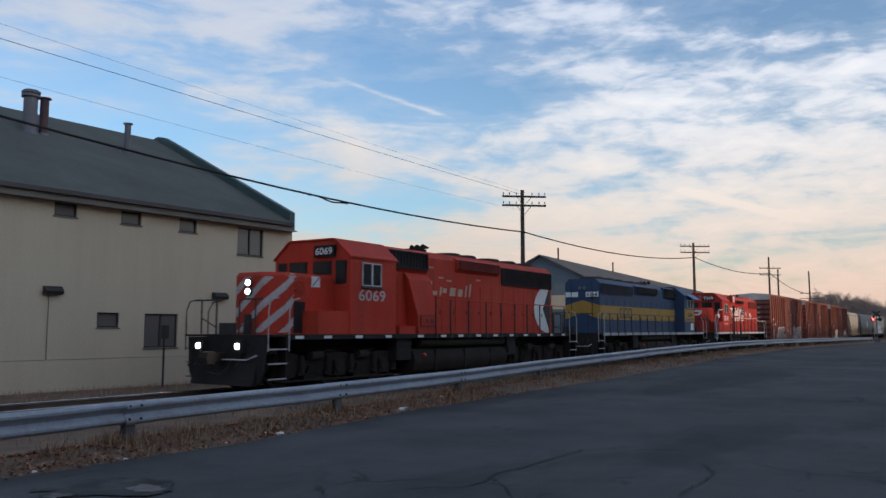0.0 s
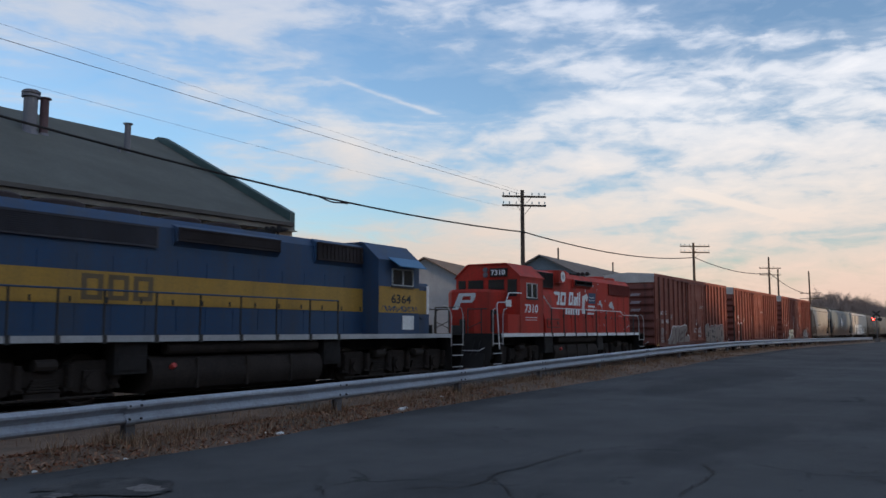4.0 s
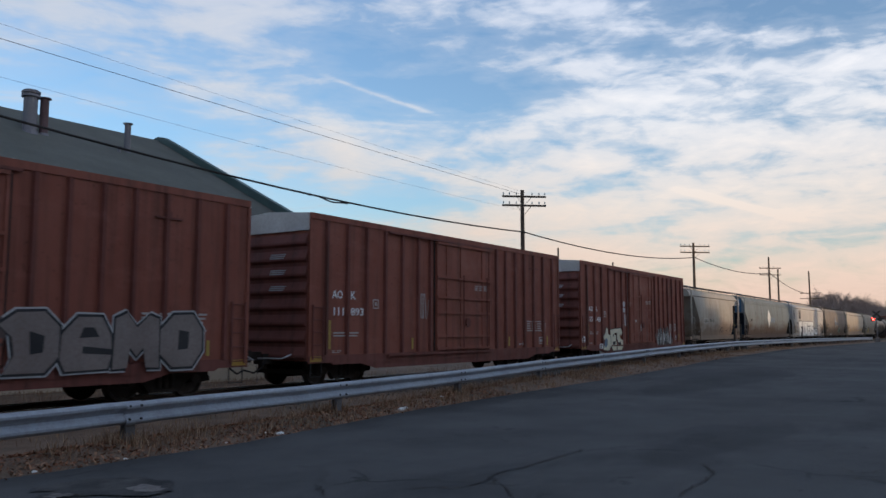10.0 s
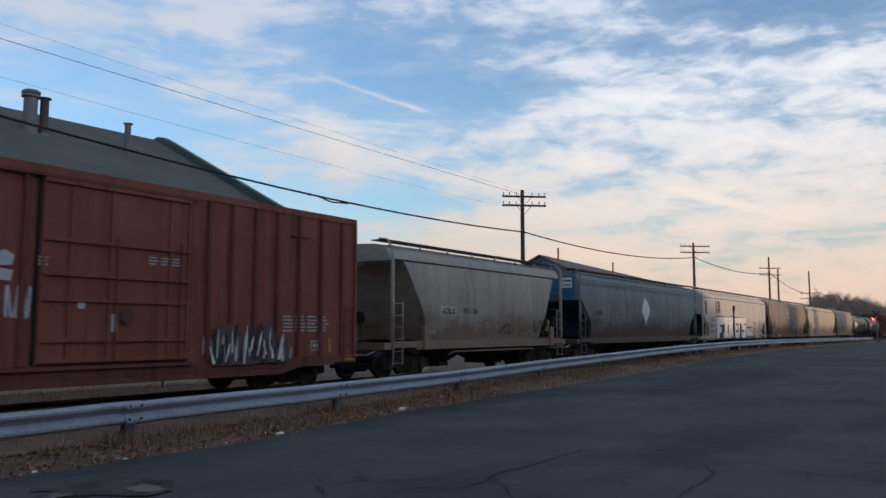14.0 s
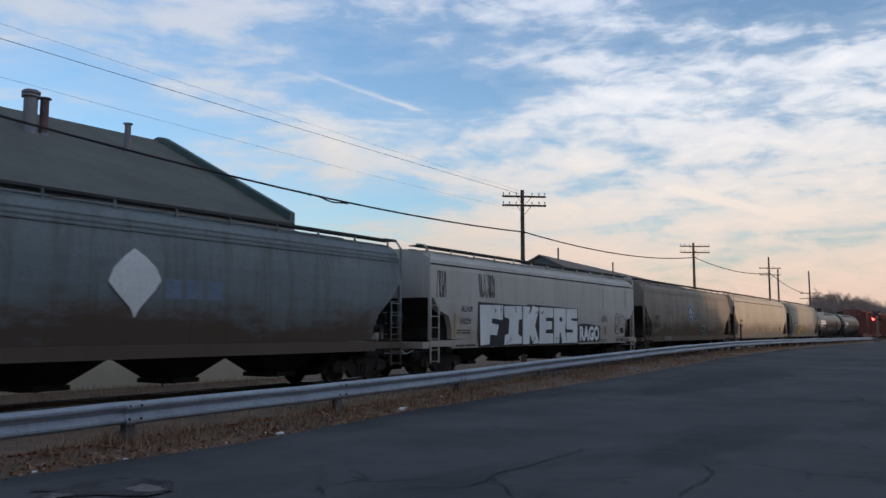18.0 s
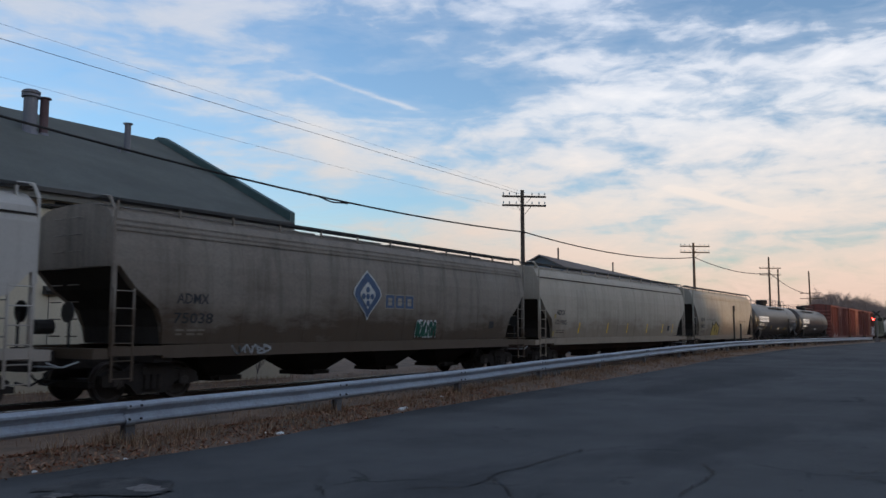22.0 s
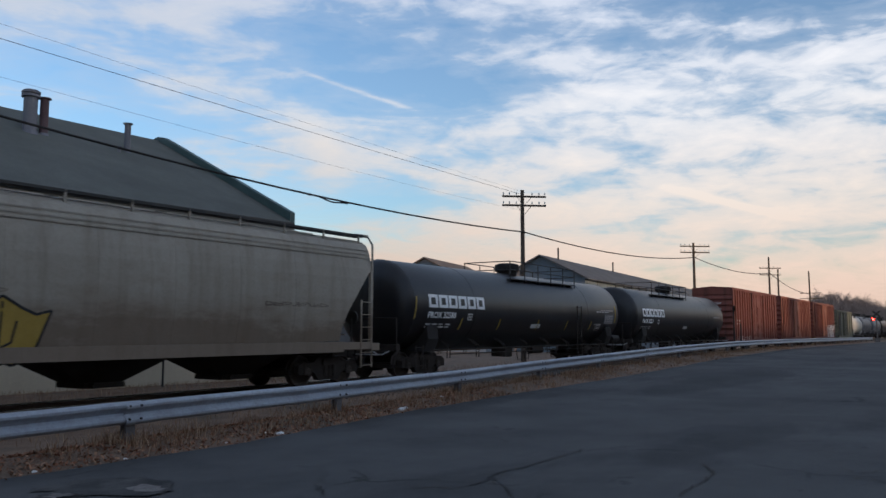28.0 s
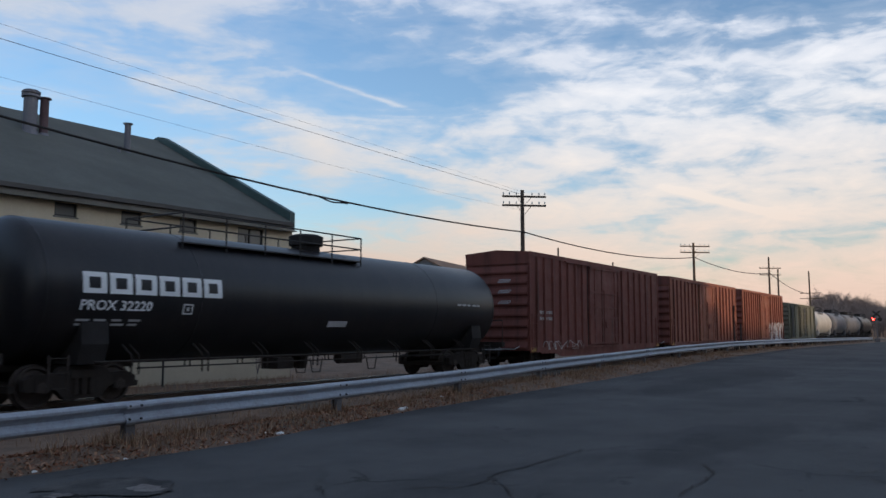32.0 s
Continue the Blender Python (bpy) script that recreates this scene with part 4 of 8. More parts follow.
        tube(bm, (x, -w - 0.13, 0.95), (x, -w - 0.13, 3.4), 0.022, 6)
        part("lock_rod", bm, M[end_skin], dr)
    bm = BM()
    tube(bm, ((d0 + d1) / 2 + 0.15, -w - 0.15, 1.8), ((d0 + d1) / 2 + 0.15, -w - 0.11, 1.8), 0.16, 10)
    part("lock_wheel", bm, M[end_skin], dr)
    for z in (0.80, top - 0.2):
        bm = BM()
        box(bm, d0 - 2.6, d1 + 0.2, -w - 0.12, -w - 0.04, z - 0.03, z + 0.03)
        part("door_rail", bm, M[end_skin], car)
    for x0 in (0.12, length - 0.55):
        ladder(car, x0, x0 + 0.42, 0.75, 2.2, 5, M[end_skin], -w - 0.03, "grab_iron_ladder")
        bm = BM()
        pipe(bm, [(x0, -w, 0.68), (x0, -w, 0.3), (x0 + 0.42, -w, 0.3), (x0 + 0.42, -w, 0.68)], 0.016, 5)
        part("stirrup", bm, M["dark_metal"], car)
    bm = BM()
    box(bm, -0.28, length + 0.28, -0.18, 0.18, 0.62, 0.9)
    for x in (1.9, length - 1.9):
        box(bm, x - 0.2, x + 0.2, -1.45, 1.45, 0.78, 0.9)
    part("underframe", bm, M["truck_black"], car)
    for x in (2.0, length - 2.0):
        truck(car, x)
    for x, sd in ((-0.28, -1), (length + 0.28, 1)):
        coupler(car, x, sd)
    bm = BM()
    box(bm, length * 0.52, length * 0.52 + 0.9, -0.9, -0.3, 0.42, 0.7)
    part("air_valve", bm, M["truck_black"], car)
    bm = BM()
    tube(bm, (length * 0.4, -0.7, 0.55), (length * 0.46, -0.7, 0.55), 0.17, 10)
    part("brake_cylinder", bm, M["truck_black"], car)
    for xx in (0.06, length - 0.5):
        patch("yellow_mark", car, [rect(xx, xx + 0.44, 0.70, 0.84)], M["yellow"], -w - 0.036)
    bm = BM()
    for zz in (3.55, 3.12, 2.69):
        for k in range(3):
            box(bm, -0.083, -0.077, -0.75 + 0.04 * k, -0.2 + 0.03 * k, zz - 0.05 * k, zz - 0.05 * k + 0.028)
    ob = part("end_stencil", bm, M["grey_sill"], car)
    ob["kind"] = "stuff"
    TRAIN.append((car, s))
    return car


RIBS = (0.67, 1.55, 2.41, 3.30, 4.16, 5.01, 5.70, 10.05, 10.75, 11.5, 12.25, 13.05, 13.9, 14.75)
SIDE = -1.53


def reporting(car, words, material, y=SIDE, wrap=None):
    for text, x0, x1, z0, z1 in words:
        letters("reporting_mark", text, car, x0, x1, z0, z1, M[material], y, 0.012, wrap=wrap)


def boxcar_data(car, seed):
    bars("capacity_data", car, 1.0, 2.15, 1.36, 1.52, 2, M["stencil"], SIDE, None, seed, 2)
    bars("door_notice", car, 8.4, 9.3, 2.92, 3.12, 3, M["stencil"], SIDE - 0.075, None, seed + 1, 3)
    bars("small_data", car, 0.95, 1.35, 0.92, 1.0, 2, M["stencil"], SIDE, None, seed + 2, 2)
    bars("load_chart", car, 12.5, 14.3, 1.5, 1.95, 5, M["stencil"], SIDE - 0.001, None, seed + 3, 4)
    sq = [rect(2.74, 3.0, 2.16, 2.19), rect(2.74, 3.0, 2.40, 2.43), rect(2.74, 2.77, 2.19, 2.40), rect(2.97, 3.0, 2.19, 2.40), rect(2.84, 2.9, 2.24, 2.35)]
    patch("plate_mark", car, sq, M["stencil"], SIDE)
    fr = [rect(13.55, 14.0, 1.0, 1.03), rect(13.55, 14.0, 1.23, 1.26), rect(13.55, 13.58, 1.03, 1.23), rect(13.97, 14.0, 1.03, 1.23), rect(13.64, 13.76, 1.08, 1.18), rect(13.8, 13.92, 1.08, 1.18)]
    patch("inspection_stencil", car, fr, M["stencil"], SIDE)
    for x in (0.8, 4.7, 11.0, 14.25):
        patch("reflector", car, [rect(x, x + 0.09, 1.02 if x < 1 else 0.95, 1.8 if x < 1 else 1.3)], M["ochre_paint"], SIDE)
    bars("small_data", car, 11.8, 12.4, 0.98, 1.06, 2, M["stencil"], SIDE, None, seed + 5, 2)
    bm = BM()
    box(bm, 12.75, 13.45, SIDE - 0.05, SIDE, 3.95, 3.99)
    box(bm, 13.05, 13.15, SIDE - 0.06, SIDE, 3.99, 4.12)
    part("placard_holder", bm, M["oxide_dark"], car)


b1 = boxcar(-48.51, 15.5, "brown boxcar with silver graffiti along its lower side", "oxide", "oxide_dark", RIBS, (6.0, 9.55))
reporting(b1, [("AO", 0.93, 1.37, 2.40, 2.63), ("K", 1.73, 1.94, 2.40, 2.63), ("15", 1.05, 1.36, 1.94, 2.16), ("083", 1.73, 2.30, 1.94, 2.16)], "white_clean")
boxcar_data(b1, 10)
b2 = boxcar(-30.87, 15.45, "brown boxcar with white numbers and streaked rusty paint", "oxide", "oxide_dark", RIBS, (6.0, 9.5))
reporting(b2, [("AO", 0.93, 1.37, 2.40, 2.63), ("K", 1.73, 1.94, 2.40, 2.63), ("111", 1.0, 1.42, 1.94, 2.16), ("893", 1.73, 2.30, 1.94, 2.16)], "white_clean")
boxcar_data(b2, 20)
b3 = boxcar(-13.15, 15.4, "brown boxcar with cream graffiti and a grey end panel", "oxide", "oxide_dark", RIBS, (6.0, 9.5))
reporting(b3, [("AO", 0.93, 1.37, 2.40, 2.63), ("K", 1.73, 1.94, 2.40, 2.63), ("15", 1.05, 1.36, 1.94, 2.16), ("143", 1.73, 2.30, 1.94, 2.16)], "white_clean")
boxcar_data(b3, 30)
GY = SIDE - 0.092


M["silver_paint"] = paint("silver_paint", (0.20, 0.172, 0.158), 0.55, (0.13, 0.07, 0.058), 0.8)
M["silver_dark"] = paint("silver_dark", (0.095, 0.070, 0.064), 0.6, (0.06, 0.035, 0.03), 0.5)
M["cream_paint"] = paint("cream_paint", (0.60, 0.56, 0.42), 0.5, (0.3, 0.2, 0.12), 0.3)
M["black_paint"] = paint("black_paint", (0.02, 0.02, 0.022), 0.6, (0.06, 0.05, 0.05), 0.3)
M["faint_blue"] = paint("faint_blue", (0.15, 0.20, 0.27), 0.6, (0.12, 0.11, 0.10), 0.8)
M["emblem_blue"] = paint("emblem_blue", (0.060, 0.100, 0.185), 0.6, (0.10, 0.08, 0.062), 0.7)
M["placard_red"] = paint("placard_red", (0.45, 0.05, 0.04), 0.5, (0.2, 0.1, 0.08), 0.3)
M["green_paint"] = paint("green_paint", (0.02, 0.11, 0.07), 0.6)
M["primer"] = paint("primer", (0.5, 0.5, 0.5), 0.7, (0.3, 0.15, 0.1), 0.4)

# large silver piece: one filled outline with a white edge and darker gaps between its strokes
PIECE = [(1.85, 0.74), (1.85, 0.98), (2.1, 1.12), (2.36, 1.33), (2.5, 1.52), (2.64, 1.69), (2.85, 1.77), (3.12, 1.81), (3.3, 1.72), (3.55, 1.78), (3.85, 1.82), (4.07, 1.74), (4.5, 1.80), (4.99, 1.87), (5.3, 1.86), (5.5, 1.78), (5.51, 1.47), (5.25, 1.36), (5.16, 1.16),
         (5.5, 1.22), (5.86, 1.18), (5.99, 0.9), (5.99, 0.74)]
patch("graffiti", b1, [PIECE], M["silver_paint"], GY, label="large silver painted letters with a white edge", thick=0.002)
patch("graffiti_edge", b1, ribbon(PIECE[1:16], 0.045), M["white"], GY - 0.008, thick=0.002)
patch("graffiti_edge", b1, ribbon([(5.5, 1.24), (5.7, 1.28), (5.86, 1.18), (6.1, 0.9)], 0.035), M["white"], GY - 0.008, thick=0.002)
gaps = [[(2.2, 0.74), (2.62, 0.74), (2.86, 0.98), (2.5, 0.98)], [(2.72, 1.0), (2.95, 1.0), (2.98, 1.24)], [(3.24, 0.74), (3.36, 0.78), (3.36, 1.66), (3.24, 1.62)], [(3.62, 0.74), (3.86, 0.74), (3.92, 1.0), (4.06, 1.55), (3.94, 1.62), (3.7, 1.0)],
        [(4.12, 0.9), (4.62, 1.02), (4.70, 1.16), (4.3, 1.1), (4.26, 1.36), (4.12, 1.4)], [(4.3, 1.28), (4.7, 1.36), (4.74, 1.5), (4.44, 1.52)], [(4.78, 0.74), (4.92, 0.74), (5.04, 1.5), (4.96, 1.7), (4.86, 1.2)], [(5.08, 1.44), (5.3, 1.5), (5.34, 1.64), (5.1, 1.6)], [(5.2, 0.74), (5.42, 0.74), (5.36, 0.98)]]
patch("graffiti_gap", b1, gaps, M["silver_dark"], GY - 0.004, thick=0.002)
BUBBLE = {
    "D": ([(0.05, 0), (0.75, 0), (1.0, 0.25), (1.0, 0.75), (0.72, 1.0), (0.25, 0.98), (-0.05, 0.78), (0.18, 0.58), (0.22, 0.3)], [[(0.48, 0.3), (0.70, 0.33), (0.72, 0.6), (0.46, 0.68)]]),
    "E": ([(0.1, 0), (0.92, 0.02), (1.0, 0.28), (0.97, 0.6), (0.78, 0.92), (0.32, 0.92), (0.02, 0.62), (0.0, 0.2)], [[(0.34, 0.56), (0.72, 0.58), (0.62, 0.74), (0.42, 0.74)], [(0.4, 0.3), (1.0, 0.26), (0.97, 0.36), (0.42, 0.42)]]),
    "M": ([(0, 0), (0.3, 0.02), (0.36, 0.38), (0.5, 0.22), (0.64, 0.38), (0.7, 0.02), (1.0, 0), (0.98, 0.9), (0.76, 0.97), (0.5, 0.74), (0.28, 1.0), (0.04, 0.9)], []),
    "O": ([(0.28, 0), (0.76, 0), (1.0, 0.3), (1.0, 0.7), (0.76, 1.0), (0.3, 0.98), (0, 0.7), (0, 0.25)], [[(0.4, 0.32), (0.64, 0.34), (0.66, 0.66), (0.42, 0.7)]]),
}


def shards(car, x0, x1, z0, z1, n, fill, seed, y, size, lean=0.25):
    """Jagged leaning strokes of one colour, as one tangled patch."""
    r = random.Random(seed)
    quads = []
    for k in range(n):
        x = x0 + (x1 - x0) * (k + r.random()) / n
        h = (z1 - z0) * r.uniform(0.35, 0.95)
        z, w2, l = z0 + (z1 - z0 - h) * r.random() ** 2, size * r.uniform(0.4, 1.3), lean * r.uniform(-0.6, 1.3)
        quads.append([(x, z), (x + w2, z + h * r.uniform(0, 0.12)), (x + w2 * 0.8 + l, z + h * 0.7), (x + w2 * r.uniform(0.2, 0.7) + l, z + h), (x + l * 0.6 - w2 * 0.15, z + h * 0.6)])
    ob = patch("graffiti", car, quads, M[fill], y, thick=0.001)
    ob["kind"] = "stuff"
    return ob


def bubble_word(car, text, x0, x1, z0, z1, y):
    w, h = (x1 - x0) / len(text), z1 - z0
    for grow, mm, lift, name in ((0.10, "grey_sill", 0.0, "graffiti_halo"), (0.06, "black_paint", 0.007, "graffiti_outline"), (0.0, "silver_paint", 0.014, "graffiti")):
        for i, ch in enumerate(text):
            out, holes = BUBBLE[ch]
            ring = [(x0 + (i + a * 0.98) * w, z0 + b * h) for a, b in out]
            cx, cz = sum(p[0] for p in ring) / len(ring), sum(p[1] for p in ring) / len(ring)
            ring = [(a + grow * (a - cx) / sqrt((a - cx) ** 2 + (b - cz) ** 2), b + grow * (b - cz) / sqrt((a - cx) ** 2 + (b - cz) ** 2)) for a, b in ring]
            patch(name, car, [ring], M[mm], y - lift - 0.0006 * i, label="silver bubble letter with a black edge" if grow == 0 else "", thick=0.001)
            if grow == 0 and holes:
                patch("graffiti_outline", car, [[(x0 + (i + a) * w, z0 + b * h) for a, b in q] for q in holes], M["black_paint"], y - 0.021, thick=0.001)


for k in range(4):
    scrawl("graffiti", b1, 0.92, 1.4, 0.84 + 0.22 * k, 1.02 + 0.22 * k, M["stencil"], 60 + k, SIDE - 0.006, strokes=4, w=0.028)
bubble_word(b1, "DEMO", 9.5, 14.05, 0.74, 1.88, GY)
patch("graffiti", b1, [[(9.2, 1.6), (9.5, 1.78), (9.62, 1.5), (9.5, 1.2), (9.28, 1.3)]], M["silver_dark"], GY - 0.004, thick=0.002)
rng = random.Random(4)
patch("worn_spot", b1, [(lambda a: rect(a, a + rng.uniform(0.03, 0.12), z, z + rng.uniform(0.03, 0.1)))(5.3 + rng.uniform(0, 0.55)) for z in [1.6 + 0.09 * i for i in range(18)]], M["stencil"], SIDE)
patch("sticker", b1, [rect(7.55, 7.75, 1.85, 2.2)], M["primer"], SIDE - 0.075)
scrawl("graffiti", b1, 7.1, 7.75, 1.42, 1.68, M["primer"], 51, SIDE - 0.075, strokes=3, w=0.04)
for k in range(4):
    bars("painted_notice", b1, 7.95, 8.6, 1.12 + k * 0.17, 1.28 + k * 0.17, 2, M["primer"], SIDE - 0.075, None, 52 + k, 4)
CREAM = [([(2.40, 1.25), (2.62, 1.38), (2.74, 1.64), (2.96, 1.60), (2.98, 1.36), (3.24, 1.30), (3.30, 0.84), (3.12, 0.60), (2.86, 0.58), (2.38, 0.62), (2.46, 0.84), (2.66, 0.86), (2.70, 1.14), (2.46, 1.1)], [[(2.5, 1.0), (2.66, 1.18), (2.86, 1.1), (2.88, 0.86), (2.66, 0.72), (2.5, 0.8)]]),
         ([(3.26, 1.56), (4.10, 1.62), (4.06, 1.42), (3.72, 1.38), (4.02, 1.26), (3.98, 1.06), (4.1, 0.86), (4.02, 0.58), (3.60, 0.56), (3.34, 0.78), (3.30, 1.1)], [[(3.5, 0.98), (3.9, 1.02), (3.86, 0.86), (3.56, 0.84)], [(3.54, 1.32), (3.72, 1.36), (3.6, 1.22)]]),
         ([(4.06, 1.60), (4.62, 1.64), (4.80, 1.44), (4.68, 1.28), (4.46, 1.36), (4.5, 1.16), (4.84, 1.06), (4.92, 0.8), (4.72, 0.58), (4.14, 0.58), (4.18, 0.82), (4.4, 0.86), (4.12, 1.1)], [[(4.3, 0.92), (4.56, 1.0), (4.62, 0.86), (4.4, 0.8)]])]
for k, (ring, holes) in enumerate(CREAM):
    cx, cz = sum(q[0] for q in ring) / len(ring), sum(q[1] for q in ring) / len(ring)
    patch("graffiti_outline", b3, [[(cx + (x - cx) * 1.09, cz + (z - cz) * 1.07) for x, z in ring]], M["black_paint"], GY - 0.001 * k, thick=0.001)
    patch("graffiti", b3, [ring], M["cream_paint"], GY - 0.006 - 0.001 * k, label="bulging cream letter with a dark edge", thick=0.001)
    patch("graffiti_outline", b3, holes, M["faint_blue" if k == 0 else "black_paint"], GY - 0.013, thick=0.001)
patch("graffiti", b3, [rect(0.06, 0.36, 1.0, 1.26)], M["faint_blue"], GY + 0.055, thick=0.001)
scrawl("graffiti", b3, 0.06, 0.36, 1.0, 1.28, M["white"], 34, GY + 0.05, strokes=3, w=0.03)
scrawl("graffiti", b3, 1.95, 2.35, 0.68, 0.92, M["white"], 35, GY, strokes=3, w=0.03)
patch("graffiti", b3, [[(10.2, 0.72), (10.25, 1.5), (10.7, 1.72), (11.15, 1.3), (11.5, 0.72)], [(11.45, 0.75), (11.6, 1.6), (12.0, 1.78), (12.2, 1.2), (12.6, 1.3), (12.7, 0.75)]], M["silver_dark"], GY, None, "tangled dark and white scrawl", 0.002)
shards(b3, 10.2, 12.4, 0.72, 1.75, 13, "black_paint", 8, GY - 0.004, 0.20)
shards(b3, 10.1, 12.5, 0.74, 1.80, 14, "white", 9, GY - 0.007, 0.07)
shards(b3, 9.75, 12.8, 0.80, 1.45, 12, "stencil", 11, GY - 0.009, 0.05, 0.05)
patch("worn_spot", b3, [[(5.2, 2.9), (5.35, 3.0), (5.55, 2.9), (5.5, 2.72), (5.3, 2.7)], [(5.18, 2.45), (5.5, 2.42), (5.52, 2.62), (5.24, 2.66)]], M["primer"], SIDE)
scrawl("graffiti", b3, 5.45, 5.85, 1.75, 2.35, M["primer"], 37, SIDE, strokes=2, w=0.05)
bars("painted_notice", b3, 5.95, 6.2, 2.75, 2.95, 3, M["stencil"], SIDE - 0.075, None, 38, 1)
patch("sticker", b3, [rect(7.5, 7.68, 1.5, 1.85), rect(6.8, 6.95, 1.95, 2.1)], M["primer"], SIDE - 0.075)
scrawl("graffiti", b2, 5.2, 5.6, 1.9, 2.7, M["stencil"], 5, SIDE, strokes=3, w=0.018)

RIBS_15 = (0.63, 1.3, 2.1, 2.88, 3.62, 4.4, 5.14, 10.05, 11.0, 11.83, 12.68, 13.56, 14.47)
b15 = boxcar(157.6, 15.6, "dark brown boxcar with rusty end and worn lower side", "oxide_dark", "oxide_dark", RIBS_15, (5.84, 9.49), "oxide_dark")
bars("reporting_mark", b15, 0.9, 2.2, 1.95, 2.45, 2, M["stencil"], SIDE, None, 41, 5)
scrawl("graffiti", b15, 1.0, 5.0, 0.75, 1.1, M["stencil"], 43, GY, strokes=7, w=0.025)
b16 = boxcar(175.4, 15.6, "faded brown boxcar with ribbed sides", "oxide_faded", "oxide_dark", RIBS_15, (5.84, 9.49), "oxide_dark")
b17 = boxcar(193.0, 15.5, "orange-brown faded boxcar with pale graffiti at the end", "oxide_faded", "oxide_dark", RIBS_15, (5.84, 9.49), "oxide_dark")
scrawl("graffiti", b17, 9.0, 15.0, 0.75, 2.2, M["primer"], 47, GY, strokes=9, w=0.12)
g18 = boxcar(211.3, 15.0, "dull green boxcar with widely spaced dark door gaps", "green_car", "green_car", (0.8, 3.0, 5.2, 9.6, 12.0, 14.2), (5.84, 9.2), "green_car", 4.15)
patch("door_gap", g18, [rect(1.2, 2.2, 0.9, 3.8), rect(7.6, 8.8, 0.9, 3.8)], M["black_paint"], SIDE - 0.08)

# ---------------------------------------------------------------- covered hoppers


def hop_side(z):
    """How far out the hopper's side is at a height."""
    pts = [(0.8, 1.36), (1.2, 1.40), (1.8, 1.505), (2.2, 1.54), (2.6, 1.545), (3.0, 1.53), (3.4, 1.48), (3.7, 1.41), (3.9, 1.34), (4.1, 1.2), (4.3, 0.6)]
    return -along(pts, z)[1]


def flat_side(z):
    """The same for the flat-sided hopper."""
    pts = [(0.8, 1.50), (1.2, 1.50), (2.4, 1.545), (3.55, 1.53), (3.85, 1.47), (4.1, 1.25), (4.3, 0.6)]
    return -along(pts, z)[1]


def on_side(z):
    return hop_side(z) - 0.018


